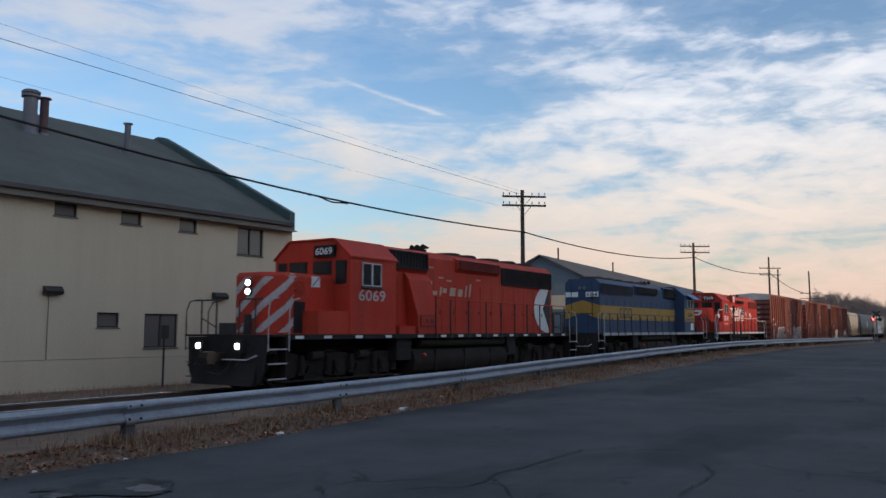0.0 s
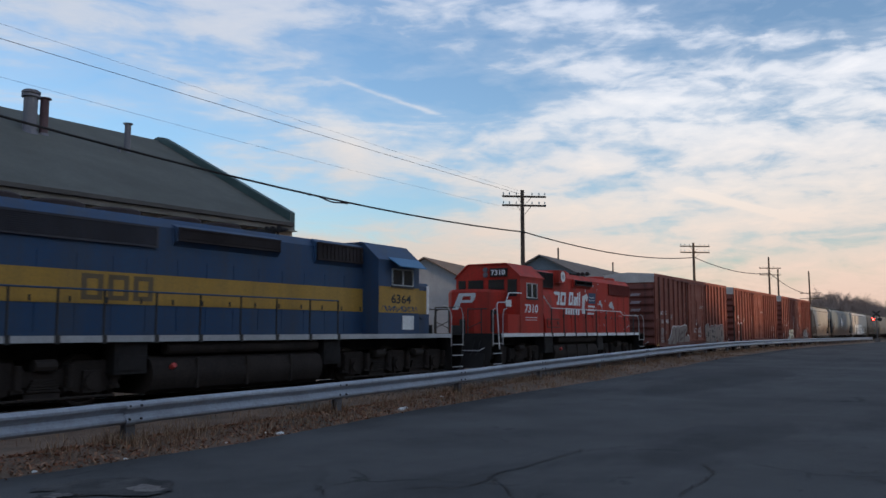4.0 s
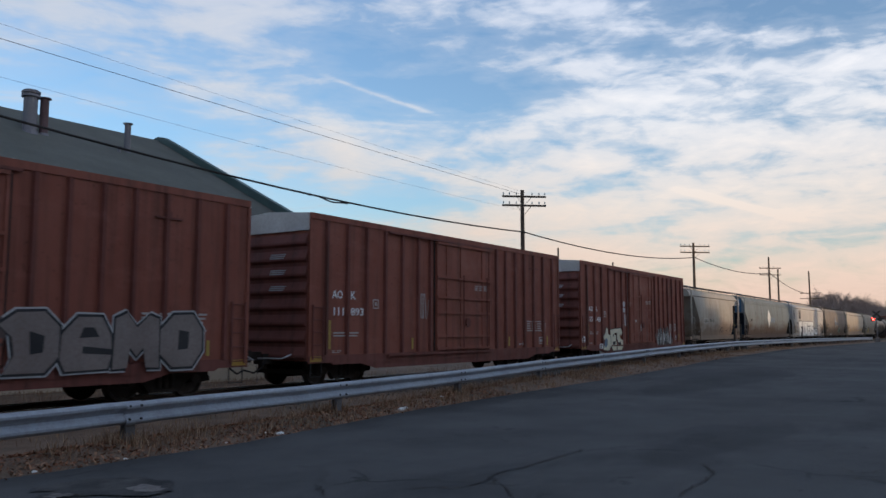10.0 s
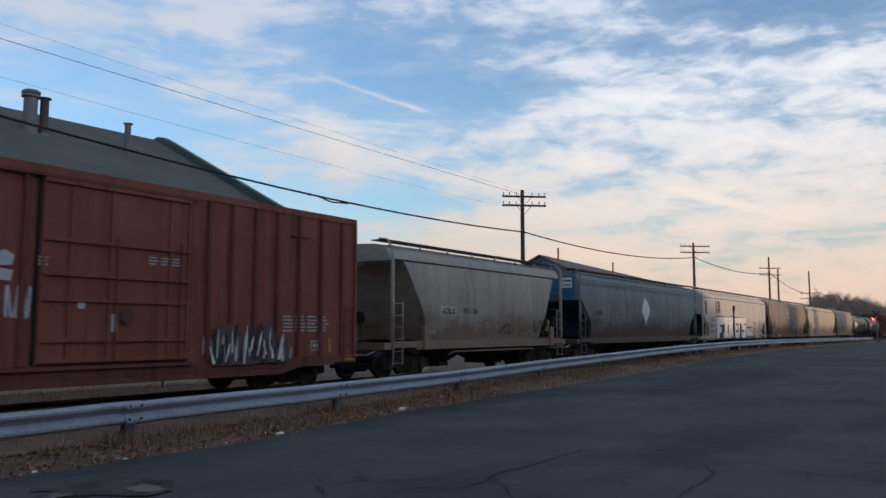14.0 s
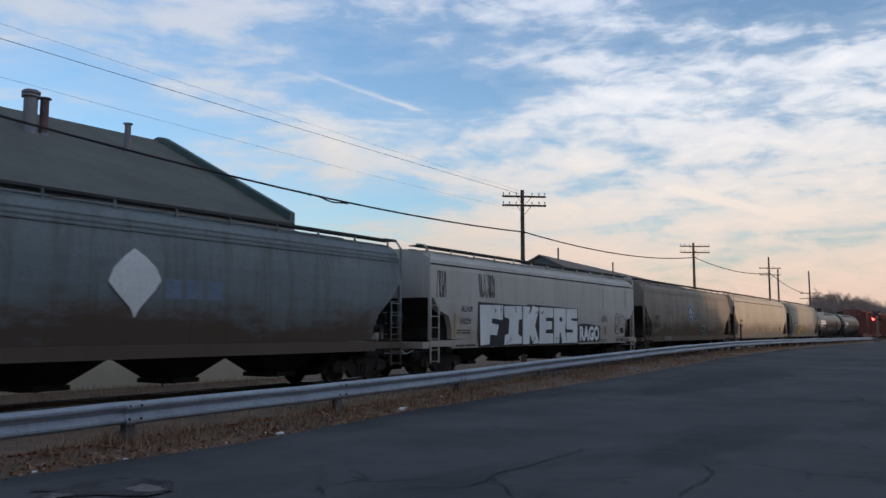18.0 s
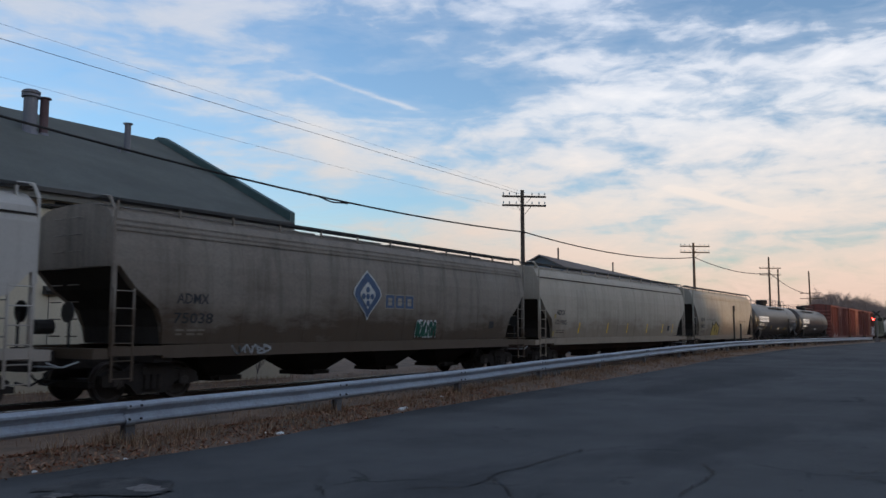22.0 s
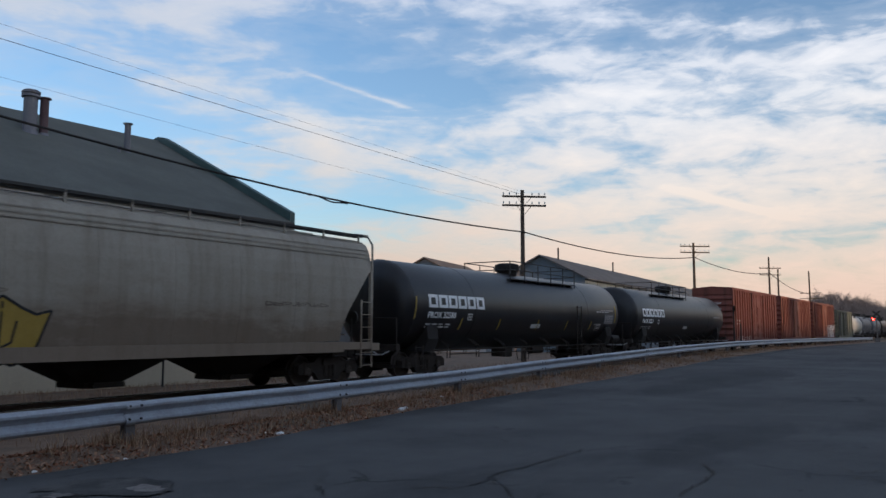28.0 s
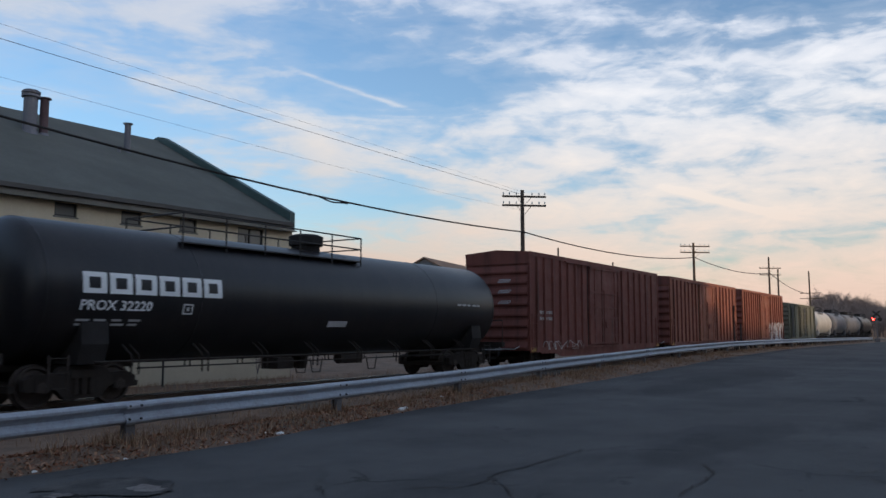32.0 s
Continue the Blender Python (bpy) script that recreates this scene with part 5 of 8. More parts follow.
def hopper(s, x1, label, skin, end_skin, under, cut=2.75, bays=4, stripe=True, ladder_skin=None, roofwalk=None, x0=0.78, chute=0.41, data="grey_sill", side=hop_side, slope=None, slope_skin="grime_shade", saddle=None):
    car = base("covered_hopper", label, "hopper car", "freight cars of the train")
    prof_top = [(1.2, 0), (1.5, 0), (1.8, 0), (2.1, 0), (2.4, 0), (2.7, 0), (3.0, 0), (3.3, 0), (3.55, 0), (3.75, 0), (3.85, 0), (4.02, 1.26), (4.12, 1.1), (4.2, 0.8), (4.24, 0.0)]

    def ring(x, zb):
        pts = []
        zz = [zb] + [max(zb + 0.002 * k, z) for k, (z, _) in enumerate(prof_top)][1:]
        for z, (_, y) in zip(zz, prof_top):
            pts.append((x, side(z) if z < 3.9 else -y, z))
        pts = pts[:-1] + [(x, 0.0, 4.24)] + [(a, -b, c) for a, b, c in reversed(pts[:-1])]
        return pts

    slope = slope or [(0.12, cut), (0.5, cut - 0.42), (1.1, 2.0), (1.26, 1.62), (1.3, 1.24)]
    stations = [(x0, cut)] + [(x0 + d, z) for d, z in slope]
    rings = [ring(x, z) for x, z in stations]
    n = 7
    a, b = stations[-1][0], x1 + x0 - stations[-1][0]
    rings += [ring(a + (b - a) * i / n, 1.2) for i in range(1, n)]
    rings += [ring(x1 + x0 - x, z) for x, z in reversed(stations)]
    bm = BM()
    loft(bm, rings)
    part("body", bm, M[skin], car)
    for i, x in enumerate([a + (b - a) * k / n for k in range(1, n)]):
        bm = BM()
        loft(bm, [[(x + dx, side(z) - o, z) for z in (1.25, 1.5, 1.8, 2.1, 2.4, 2.7, 3.0, 3.3, 3.55)] for dx, o in ((-0.012, 0.0), (0.0, 0.006), (0.012, 0.0))], caps=False, closed=False)
        part("side_seam", bm, M[skin], car)
    for x, sgn in ((x0, -1), (x1, 1)):
        # dark slope skins carry the shade of the enclosed hopper end as colour
        bm = BM()
        run = [(x - sgn * (xx - x0) + sgn * 0.012, zz - 0.012) for xx, zz in stations]
        loft(bm, [[(xx, y, zz) for xx, zz in run] for y in (-1.34, 1.34)], caps=False, closed=False)
        part("slope_sheet", bm, M[slope_skin], car, "sloping end sheet, dark where shade is painted in")
        bm = BM()
        box(bm, x - 0.02 * sgn, x + 0.01 * sgn, -1.24, 1.24, cut + 0.03, 3.95)
        part("end_plate", bm, M[end_skin], car)
        for y in (-1.48, 1.48):
            bm = BM()
            box(bm, x - 0.02 * sgn - 0.04, x - 0.02 * sgn + 0.04, y - 0.045, y + 0.045, 1.2, cut + 0.05)
            part("end_post", bm, M[ladder_skin or end_skin], car)
        # end slope sheet shows dark under the body
        bm = BM()
        box(bm, x + sgn * 0.05, x + sgn * 0.4, -1.5, 1.5, 0.95, 1.16)
        part("end_sill", bm, M[skin], car)
        bm = BM()
        tube(bm, (x + sgn * 0.2 - 0.25, 0.55, 1.6), (x + sgn * 0.2 + 0.15, 0.55, 1.6), 0.16, 10)
        part("brake_cylinder", bm, M["dark_metal"], car)
        bm = BM()
        tube(bm, (x + sgn * 0.3, -0.5, 1.17), (x + sgn * 0.3, -0.5, 1.9), 0.03, 6)
        tube(bm, (x + sgn * 0.33, -0.5, 1.9), (x + sgn * 0.36, -0.5, 1.9), 0.22, 12)
        part("hand_brake", bm, M["dark_metal"], car)
        lx = x + (0.0 if sgn < 0 else -0.5)
        ladder(car, lx, lx + 0.48, 0.48, 2.4, 6, M[ladder_skin or skin], -1.5)
        bm = BM()
        ex = x + sgn * 0.02
        pipe(bm, [(ex, -1.5, 2.4), (ex, -1.5, 4.02), (ex, -1.3, 4.3), (ex - sgn * 0.1, -0.9, 4.36)], 0.035, 6)
        part("grab_bar", bm, M[ladder_skin or skin], car)
        for yy in (-0.25, 0.35):
            for i in range(8):
                bm = BM()
                tube(bm, (x + sgn * 0.09, yy - 0.2, 1.4 + 0.36 * i), (x + sgn * 0.09, yy + 0.2, 1.4 + 0.36 * i), 0.014, 5)
                part("end_rung", bm, M[ladder_skin or skin], car)
    # side sill
    for sy in (-1, 1):
        bm = BM()
        box(bm, x0 + 1.25, x1 - 1.25, sy * 1.5 - 0.03, sy * 1.5 + 0.035, 0.93, 1.215)
        box(bm, x0 - 0.05, x0 + 1.25, sy * 1.5 - 0.03, sy * 1.5 + 0.03, 1.0, 1.2)
        box(bm, x1 - 1.25, x1 + 0.05, sy * 1.5 - 0.03, sy * 1.5 + 0.03, 1.0, 1.2)
        part("side_sill", bm, M[skin], car)
    for sy in (-1, 1):
        for z, o in ((3.62, 0.03), (3.72, 0.02), (3.84, 0.02)) if stripe else ((3.70, 0.03),):
            bm = BM()
            y = sy * -side(z)
            box(bm, x0 + 0.02, x1 - 0.02, y - o, y + o, z - 0.018, z + 0.018)
            part("top_chord", bm, M[under if not stripe else skin], car)
    # roof walk
    rw = M[roofwalk or "dark_metal"]
    for sy in (-1, 1):
        bm = BM()
        box(bm, x0 - 0.15, x1 + 0.15, sy * 0.98 - 0.22, sy * 0.98 + 0.22, 4.28, 4.31)
        box(bm, x0 - 0.15, x1 + 0.15, sy * 1.2 - 0.012, sy * 1.2 + 0.012, 4.26, 4.32)
        walkway = part("running_board", bm, rw, car, "steel grating roof walk")
        k = int((x1 - x0) / 1.55)
        for i in range(k + 1):
            x = x0 + 0.25 + (x1 - x0 - 0.5) * i / k
            bm = BM()
            box(bm, x - 0.022, x + 0.022, sy * 1.19 - 0.022, sy * 1.19 + 0.022, 3.98, 4.31)
            part("bracket", bm, M[skin], walkway)
    for i in range(5):
        x = x0 + 1.2 + (x1 - x0 - 2.4) * (i + 0.5) / 5
        bm = BM()
        box(bm, x - (x1 - x0) * 0.075, x + (x1 - x0) * 0.075, -0.4, 0.4, 4.2, 4.30)
        part("hatch", bm, M[skin], car)
    # outlets
    if saddle:
        bm = BM()
        box(bm, x0 + 2.35, x1 - 2.35, -0.88, 0.88, saddle, 1.17)
        part("centre_saddle", bm, M[under], car)
    span = (x1 - x0 - 4.6) / bays
    for i in range(bays):
        c = x0 + 2.3 + span * (i + 0.5)
        h = span * 0.47
        bm = BM()
        g = span * chute
        loft(bm, [[(c - h, -1.4, 1.18), (c + h, -1.4, 1.18), (c + h, 1.4, 1.18), (c - h, 1.4, 1.18)],
                  [(c - g, -0.9, 0.98), (c + g, -0.9, 0.98), (c + g, 0.9, 0.98), (c - g, 0.9, 0.98)],
                  [(c - span * 0.13, -0.4, 0.40), (c + span * 0.13, -0.4, 0.40), (c + span * 0.13, 0.4, 0.40), (c - span * 0.13, 0.4, 0.40)]])
        bay = part("hopper_bay", bm, M[under], car)
        bm = BM()
        box(bm, c - 0.5, c + 0.5, -0.5, 0.5, 0.30, 0.41)
        tube(bm, (c - 0.35, -0.5, 0.37), (c - 0.35, -0.7, 0.37), 0.07, 8)
        part("outlet_gate", bm, M["truck_black"], bay)
    bm = BM()
    box(bm, x0 - 0.5, x0 + 2.35, -0.2, 0.2, 0.72, 1.1)
    part("stub_sill", bm, M[under], car)
    bm = BM()
    box(bm, x1 - 2.35, x1 + 0.5, -0.2, 0.2, 0.72, 1.1)
    part("stub_sill", bm, M[under], car)
    for x in (x0 + 1.35, x1 - 1.35):
        bm = BM()
        box(bm, x - 0.25, x + 0.25, -1.42, 1.42, 0.84, 1.0)
        part("bolster", bm, M[under], car)
        truck(car, x)
    coupler(car, x0 - 0.5, -1)
    coupler(car, x1 + 0.5, 1)
    bars("capacity_data", car, 2.4, 3.3, 1.42, 1.6, 2, M[data], 0, side, int(s), 3)
    TRAIN.append((car, s))
    return car


h7 = hopper(3.3, 12.75, "short pale grey covered hopper with rusty streaks", "hop_grey", "hop_grey", "truck_black", cut=3.66, bays=2, stripe=False, x0=0.75, slope=[(0.66, 3.66), (0.78, 3.5), (1.56, 2.2), (1.84, 1.6), (1.97, 1.24)], slope_skin="hop_grey")
letters("reporting_mark", "ADLX", h7, 3.45, 4.25, 2.06, 2.27, M["black_paint"], 0, 0.01, wrap=hop_side)
letters("reporting_mark", "95136", h7, 4.75, 5.72, 2.10, 2.30, M["black_paint"], 0, 0.01, wrap=hop_side)
scrawl("graffiti", h7, 10.2, 11.6, 1.45, 1.95, M["black_paint"], 61, 0, hop_side, 4, 0.035)
patch("rust_patch", h7, [rect(11.3, 11.5, 1.5, 1.95, 0.1)], M["ochre_paint"], 0, hop_side)
scrawl("graffiti", h7, 7.45, 8.5, 1.42, 1.75, M["black_paint"], 62, 0, hop_side, 3, 0.04)
patch("pale_backing", h7, [rect(3.32, 4.3, 2.02, 2.34)], M["hop_white"], 0, lambda z: hop_side(z) + 0.003, thick=0.001)
bars("faded_mark", h7, 9.0, 9.5, 1.5, 1.62, 1, M["hop_brown"], 0, hop_side, 63, 3)
for xx in (2.32, 11.5):
    bm = BM()
    box(bm, xx, xx + 0.3, -1.60, -1.50, 0.92, 1.68)
    part("jacking_pad", bm, M["hop_grey"], h7)
bm = BM()
pipe(bm, [(4.2, -1.3, 0.72), (4.3, -1.42, 0.82), (10.2, -1.42, 0.82), (10.3, -1.3, 0.72)], 0.035, 6)
part("operating_pipe", bm, M["hop_grey"], h7)

h8 = hopper(17.3, 18.75, "blue-grey covered hopper with a bright blue end and white diamond", "hop_blue", "hop_blue_end", "truck_black", cut=2.9, ladder_skin="hop_blue", chute=0.36, data="hop_brown", slope_skin="blue_grime_shade")
DIAMOND = [(9.30, 1.77), (9.42, 2.0), (9.75, 2.35), (9.92, 2.6), (9.8, 2.85), (9.5, 3.1), (9.25, 3.24), (9.0, 3.05), (8.75, 2.8), (8.64, 2.52), (8.85, 2.3), (9.18, 2.0)]
patch("diamond_emblem", h8, [DIAMOND], M["white"], 0, on_side, "plain white diamond", 0.01)
patch("faded_wordmark", h8, [rect(10.05 + i * 0.57, 10.5 + i * 0.57, 2.22, 2.64) for i in range(3)], M["faint_blue"], 0, hop_side, thick=0.001)
letters("reporting_mark", "ADMX", h8, 2.50, 3.20, 2.26, 2.46, M["black_paint"], 0, 0.01, wrap=hop_side)
bm = BM()
box(bm, 0.74, 0.75, -1.12, -0.55, 3.45, 3.9)
part("end_number_board", bm, M["white"], h8, "white number panel with dark bars")
bm = BM()
for i in range(5):
    box(bm, 0.732, 0.739, -1.06 + i * 0.1, -1.0 + i * 0.1, 3.52, 3.62)
    box(bm, 0.732, 0.739, -1.06 + i * 0.1, -1.0 + i * 0.1, 3.72, 3.82)
part("number_bars", bm, M["black_paint"], h8)

h9 = hopper(36.9, 19.5, "dirty white covered hopper with big white graffiti letters", "hop_white", "hop_white", "truck_black", cut=2.6, stripe=False, data="hop_brown", side=flat_side)
letters("reporting_mark", "ALHX", h9, 2.63, 3.42, 2.17, 2.37, M["black_paint"], 0, 0.012, wrap=flat_side)
letters("reporting_mark", "1029", h9, 2.60, 3.29, 1.74, 1.95, M["black_paint"], 0, 0.012, wrap=flat_side)
BLOCK = {
    "F": [(0.02, 0), (0.40, 0.02), (0.42, 0.26), (0.72, 0.24), (0.80, 0.50), (0.50, 0.54), (0.52, 0.66), (0.98, 0.62), (1.0, 1.0), (0.0, 0.98)],
    "I": [(0.02, 0), (1.0, 0.02), (0.98, 0.20), (0.78, 0.26), (0.82, 0.64), (1.02, 0.66), (1.0, 1.0), (0.02, 0.98), (0.04, 0.70), (0.30, 0.66), (0.26, 0.28), (0.06, 0.24)],
    "K": [(0, 0), (0.40, 0), (0.44, 0.26), (0.64, 0), (1.02, 0.02), (0.76, 0.48), (1.02, 0.98), (0.62, 1.03), (0.46, 0.76), (0.46, 1.0), (0.04, 1.0)],
    "E": [(0, 0), (0.98, 0), (0.98, 0.28), (0.44, 0.28), (0.45, 0.38), (0.90, 0.40), (0.90, 0.62), (0.46, 0.62), (0.47, 0.72), (1.0, 0.72), (1.0, 1.0), (0.03, 1.0)],
    "R": [(0, 0), (0.42, 0), (0.46, 0.30), (0.56, 0.30), (0.66, 0), (1.02, 0), (0.92, 0.40), (1.0, 0.58), (1.0, 1.0), (0.03, 1.0)],
    "S": [(0, 0), (0.98, 0), (1.0, 0.64), (0.42, 0.66), (0.42, 0.72), (1.0, 0.72), (1.0, 1.0), (0.02, 1.0), (0.0, 0.40), (0.58, 0.38), (0.58, 0.30), (0, 0.30)],
}


def block_word(car, text, widths, x0, z0, z1, fill, y, label):
    x, h = x0, z1 - z0
    tops = [(x0 - 0.07, z0 - 0.05), (x0 + sum(widths) + 0.05, z0 - 0.05), (x0 + sum(widths) + 0.07, z1 + 0.02), (x0 + sum(widths) * 0.45, z1 + 0.09), (x0 + sum(widths) * 0.42, z1 + 0.03), (x0 - 0.05, z1 + 0.07)]
    patch("graffiti_outline", car, [tops], M["black_paint"], y, thick=0.002)
    for ch, w in zip(text, widths):
        patch("graffiti", car, [[(x + 0.03 + a * (w - 0.05), z0 + b * h) for a, b in BLOCK[ch]]], M[fill], y - 0.008, label=label)
        if ch == "R":
            patch("graffiti_outline", car, [rect(x + w * 0.48, x + w * 0.66, z0 + h * 0.62, z0 + h * 0.74)], M["black_paint"], y - 0.018)
        x += w


block_word(h9, "FIKERS", (1.75, 1.5, 1.45, 1.35, 1.25, 1.2), 3.82, 1.0, 2.46, "white", -1.55, "huge white block letters with black edges")
rng = random.Random(171)
drips = []
for k in range(16):
    a, b = 3.9 + rng.random() * 8.2, rng.choice((2.2, 1.05))
    pts = [(a, b)]
    for _ in range(4):
        pts.append((pts[-1][0] + rng.uniform(-0.1, 0.14), pts[-1][1] + rng.uniform(-0.02, 0.09)))
    drips += ribbon(pts, 0.022)
patch("graffiti_crack_lines", h9, drips, M["black_paint"], -1.572)
patch("graffiti_outline", h9, [[(12.45, 1.0), (14.85, 1.02), (14.95, 1.72), (13.4, 1.84), (12.42, 1.8)]], M["black_paint"], -1.55, thick=0.002)
letters("graffiti", "RAGO", h9, 12.55, 14.8, 1.06, 1.74, M["white"], -1.556, 0.05, label="small white letters on black")
scrawl("graffiti", h9, 1.15, 1.65, 2.6, 3.5, M["black_paint"], 72, 0, flat_side, 3, 0.02, "thin black line drawing")
scrawl("graffiti", h9, 3.85, 4.95, 2.7, 3.55, M["black_paint"], 73, 0, flat_side, 8, 0.02)
TAGS = [[(15.22, 2.16), (15.12, 2.02), (15.30, 1.96)], [(15.30, 2.2), (15.33, 1.92)], [(15.46, 2.28), (15.44, 1.9)], [(15.42, 2.2), (15.56, 2.1)], [(15.60, 2.2), (15.60, 1.94)], [(15.78, 2.2), (15.62, 2.07), (15.92, 1.9)],
        [(17.40, 2.10), (17.36, 2.32), (17.18, 2.38), (16.98, 2.30), (16.92, 2.0), (16.96, 1.5), (17.05, 1.36), (17.28, 1.34), (17.42, 1.44), (17.42, 1.62), (17.30, 1.74), (17.10, 1.72)], [(17.06, 2.2), (17.26, 2.18), (17.24, 2.02), (17.42, 2.04), (17.44, 1.86), (17.06, 1.78), (17.06, 1.6), (17.26, 1.56)],
        [(17.64, 2.34), (17.58, 1.9), (17.60, 1.44), (17.9, 1.40), (18.22, 1.52), (18.30, 1.74), (18.10, 1.9), (18.18, 2.1), (18.06, 2.26), (17.88, 2.22), (17.86, 1.98)], [(17.82, 1.74), (18.02, 1.86), (18.06, 1.64), (17.84, 1.66)]]
for run in TAGS:
    patch("graffiti", h9, ribbon(run, 0.03), M["black_paint"], 0, flat_side)
patch("soot_patch", h9, [rect(17.58, 17.98, 1.40, 1.66)], M["bay_brown"], 0, lambda z: flat_side(z) - 0.008)
for x, z0, z1 in ((15.58, 1.32, 1.72), (18.36, 1.5, 2.17)):
    patch("rusty_strip", h9, [rect(x, x + 0.11, z0, z1)], M["rust_strip"], 0, flat_side, "rust-brown strip")
scrawl("sill_scrawl", h9, 16.9, 18.6, 0.98, 1.15, M["black_paint"], 76, -1.54, None, 9, 0.022)
scrawl("sill_scrawl", h9, 14.9, 15.8, 0.98, 1.13, M["black_paint"], 77, -1.54, None, 4, 0.022)
for x, z0 in ((15.37, 1.35), (16.88, 1.3), (18.3, 1.4)):
    patch("rust_run", h9, ribbon([(x, 3.5), (x + 0.02, 2.7), (x - 0.02, z0)], 0.022), M["hop_brown"], 0, flat_side)
patch("stripe_mark", h9, [rect(2.2, 2.3, 1.3, 2.1)], M["ochre_paint"], 0, flat_side)
bars("end_sill_scrawl", h9, 2.3, 3.6, 0.98, 1.12, 1, M["black_paint"], -1.54, None, 75, 6)

h10 = hopper(57.3, 18.85, "grimy grey-brown covered hopper with a blue and white diamond emblem", "hop_brown", "hop_brown", "truck_black", cut=2.85, data="hop_tan")
KITE = [(0, -0.72), (0.12, -0.52), (0.5, -0.16), (0.65, 0.02), (0.6, 0.2), (0.3, 0.5), (0, 0.74), (-0.3, 0.5), (-0.6, 0.2), (-0.65, 0.02), (-0.5, -0.16), (-0.12, -0.52)]


def kite(k, o=0.0):
    return [[(9.05 + a * k, 2.52 + b * k) for a, b in KITE]]


for k, mm, th in ((1.0, "stencil_pale", 0.004), (0.92, "emblem_blue", 0.007), (0.55, "stencil_pale", 0.010)):
    patch("emblem", h10, kite(k), M[mm], 0, on_side, "diamond emblem in blue and white" if k == 1.0 else "", th)
patch("emblem_dot", h10, [[(9.05 + dx + 0.09 * cos(a * pi / 4), 2.50 + dz + 0.09 * sin(a * pi / 4)) for a in range(8)] for dx, dz in ((0, 0.2), (0, -0.2), (0.2, 0), (-0.2, 0), (0, 0))], M["emblem_blue"], 0, on_side, thick=0.013)
for i in range(3):
    x = 9.95 + i * 0.5
    patch("wordmark_backing", h10, [rect(x - 0.03, x + 0.43, 2.17, 2.61)], M["hop_tan"], 0, lambda z: hop_side(z) + 0.004, thick=0.001)
    patch("wordmark_block", h10, [rect(x, x + 0.4, 2.2, 2.27), rect(x, x + 0.09, 2.27, 2.58), rect(x + 0.31, x + 0.4, 2.27, 2.58), rect(x + 0.09, x + 0.31, 2.5, 2.58)], M["emblem_blue"], 0, hop_side)
letters("reporting_mark", "ADMX", h10, 2.35, 3.25, 2.12, 2.35, M["black_paint"], 0, 0.01, wrap=hop_side)
letters("reporting_mark", "75038", h10, 2.3, 3.4, 1.68, 1.92, M["black_paint"], 0, 0.01, wrap=hop_side)
scrawl("graffiti", h10, 11.6, 12.7, 1.3, 1.85, M["white"], 84, 0, on_side, 7, 0.05)
scrawl("graffiti", h10, 11.62, 12.68, 1.34, 1.8, M["green_paint"], 85, 0, lambda z: hop_side(z) - 0.024, 7, 0.055)
scrawl("graffiti", h10, 4.0, 5.2, 0.98, 1.18, M["grey_sill"], 82, -1.54, None, 6, 0.04)
patch("consolidated_stencil", h10, [rect(16.2, 16.5, 1.6, 1.85)], M["black_paint"], 0, hop_side)

h11 = hopper(76.8, 20.4, "cream-grey covered hopper with yellow reflector stripes", "hop_cream", "hop_cream", "bay_brown", cut=2.8, stripe=False, data="hop_brown", saddle=0.66)
letters("reporting_mark", "ADLX", h11, 2.32, 3.17, 2.18, 2.40, M["black_paint"], 0, 0.012, wrap=hop_side)
letters("reporting_mark", "121965", h11, 2.28, 3.37, 1.78, 1.98, M["black_paint"], 0, 0.012, wrap=hop_side)
for x in (4.64, 8.0, 10.65, 13.6, 16.2, 18.0):
    patch("reflector", h11, [rect(x, x + 0.11, 1.40, 1.88, 0.07)], M["reflector_yellow"], 0, hop_side)
patch("stripe_mark", h11, [rect(2.08, 2.2, 1.3, 2.2, 0.05)], M["ochre_paint"], 0, hop_side)
patch("consolidated_stencil", h11, [rect(17.2, 17.5, 1.5, 1.8)], M["black_paint"], 0, hop_side)

h12 = hopper(98.4, 16.65, "tan-grey covered hopper with a mustard bubble graffiti", "hop_tan", "hop_tan", "truck_black", cut=3.2, bays=3, data="hop_brown")
letters("reporting_mark", "CEFX", h12, 2.35, 3.2, 2.12, 2.34, M["black_paint"], 0, 0.01, wrap=hop_side)
letters("reporting_mark", "10526", h12, 2.3, 3.3, 1.70, 1.92, M["black_paint"], 0, 0.01, wrap=hop_side)
BUB = [(4.85, 0.95), (5.2, 0.88), (5.4, 1.0), (5.6, 0.88), (5.85, 1.0), (6.15, 0.88), (6.5, 1.0), (6.62, 1.3), (6.8, 1.9), (6.5, 1.82), (6.2, 1.95), (5.85, 2.15), (5.5, 1.95), (5.2, 1.85), (4.98, 2.1), (4.98, 1.75), (4.7, 1.3)]
patch("graffiti", h12, [BUB], M["ochre_paint"], 0, on_side, "mustard bubble shape with black lines")
patch("graffiti_outline", h12, ribbon(BUB + BUB[:1], 0.05) + ribbon([(5.5, 1.9), (5.45, 1.25), (5.6, 1.3), (5.7, 1.7)], 0.04) + ribbon([(5.85, 2.05), (5.88, 1.2), (6.1, 1.3), (6.15, 1.7)], 0.04), M["black_paint"], 0, lambda z: hop_side(z) - 0.026)
scrawl("faded_mark", h12, 3.5, 5.9, 2.2, 2.3, M["hop_brown"], 91, 0, hop_side, 8, 0.022)
scrawl("faded_mark", h12, 12.4, 14.7, 2.15, 2.25, M["hop_brown"], 92, 0, hop_side, 8, 0.022)

# ---------------------------------------------------------------- tank cars
TANK_R, TANK_Z = 1.50, 2.33


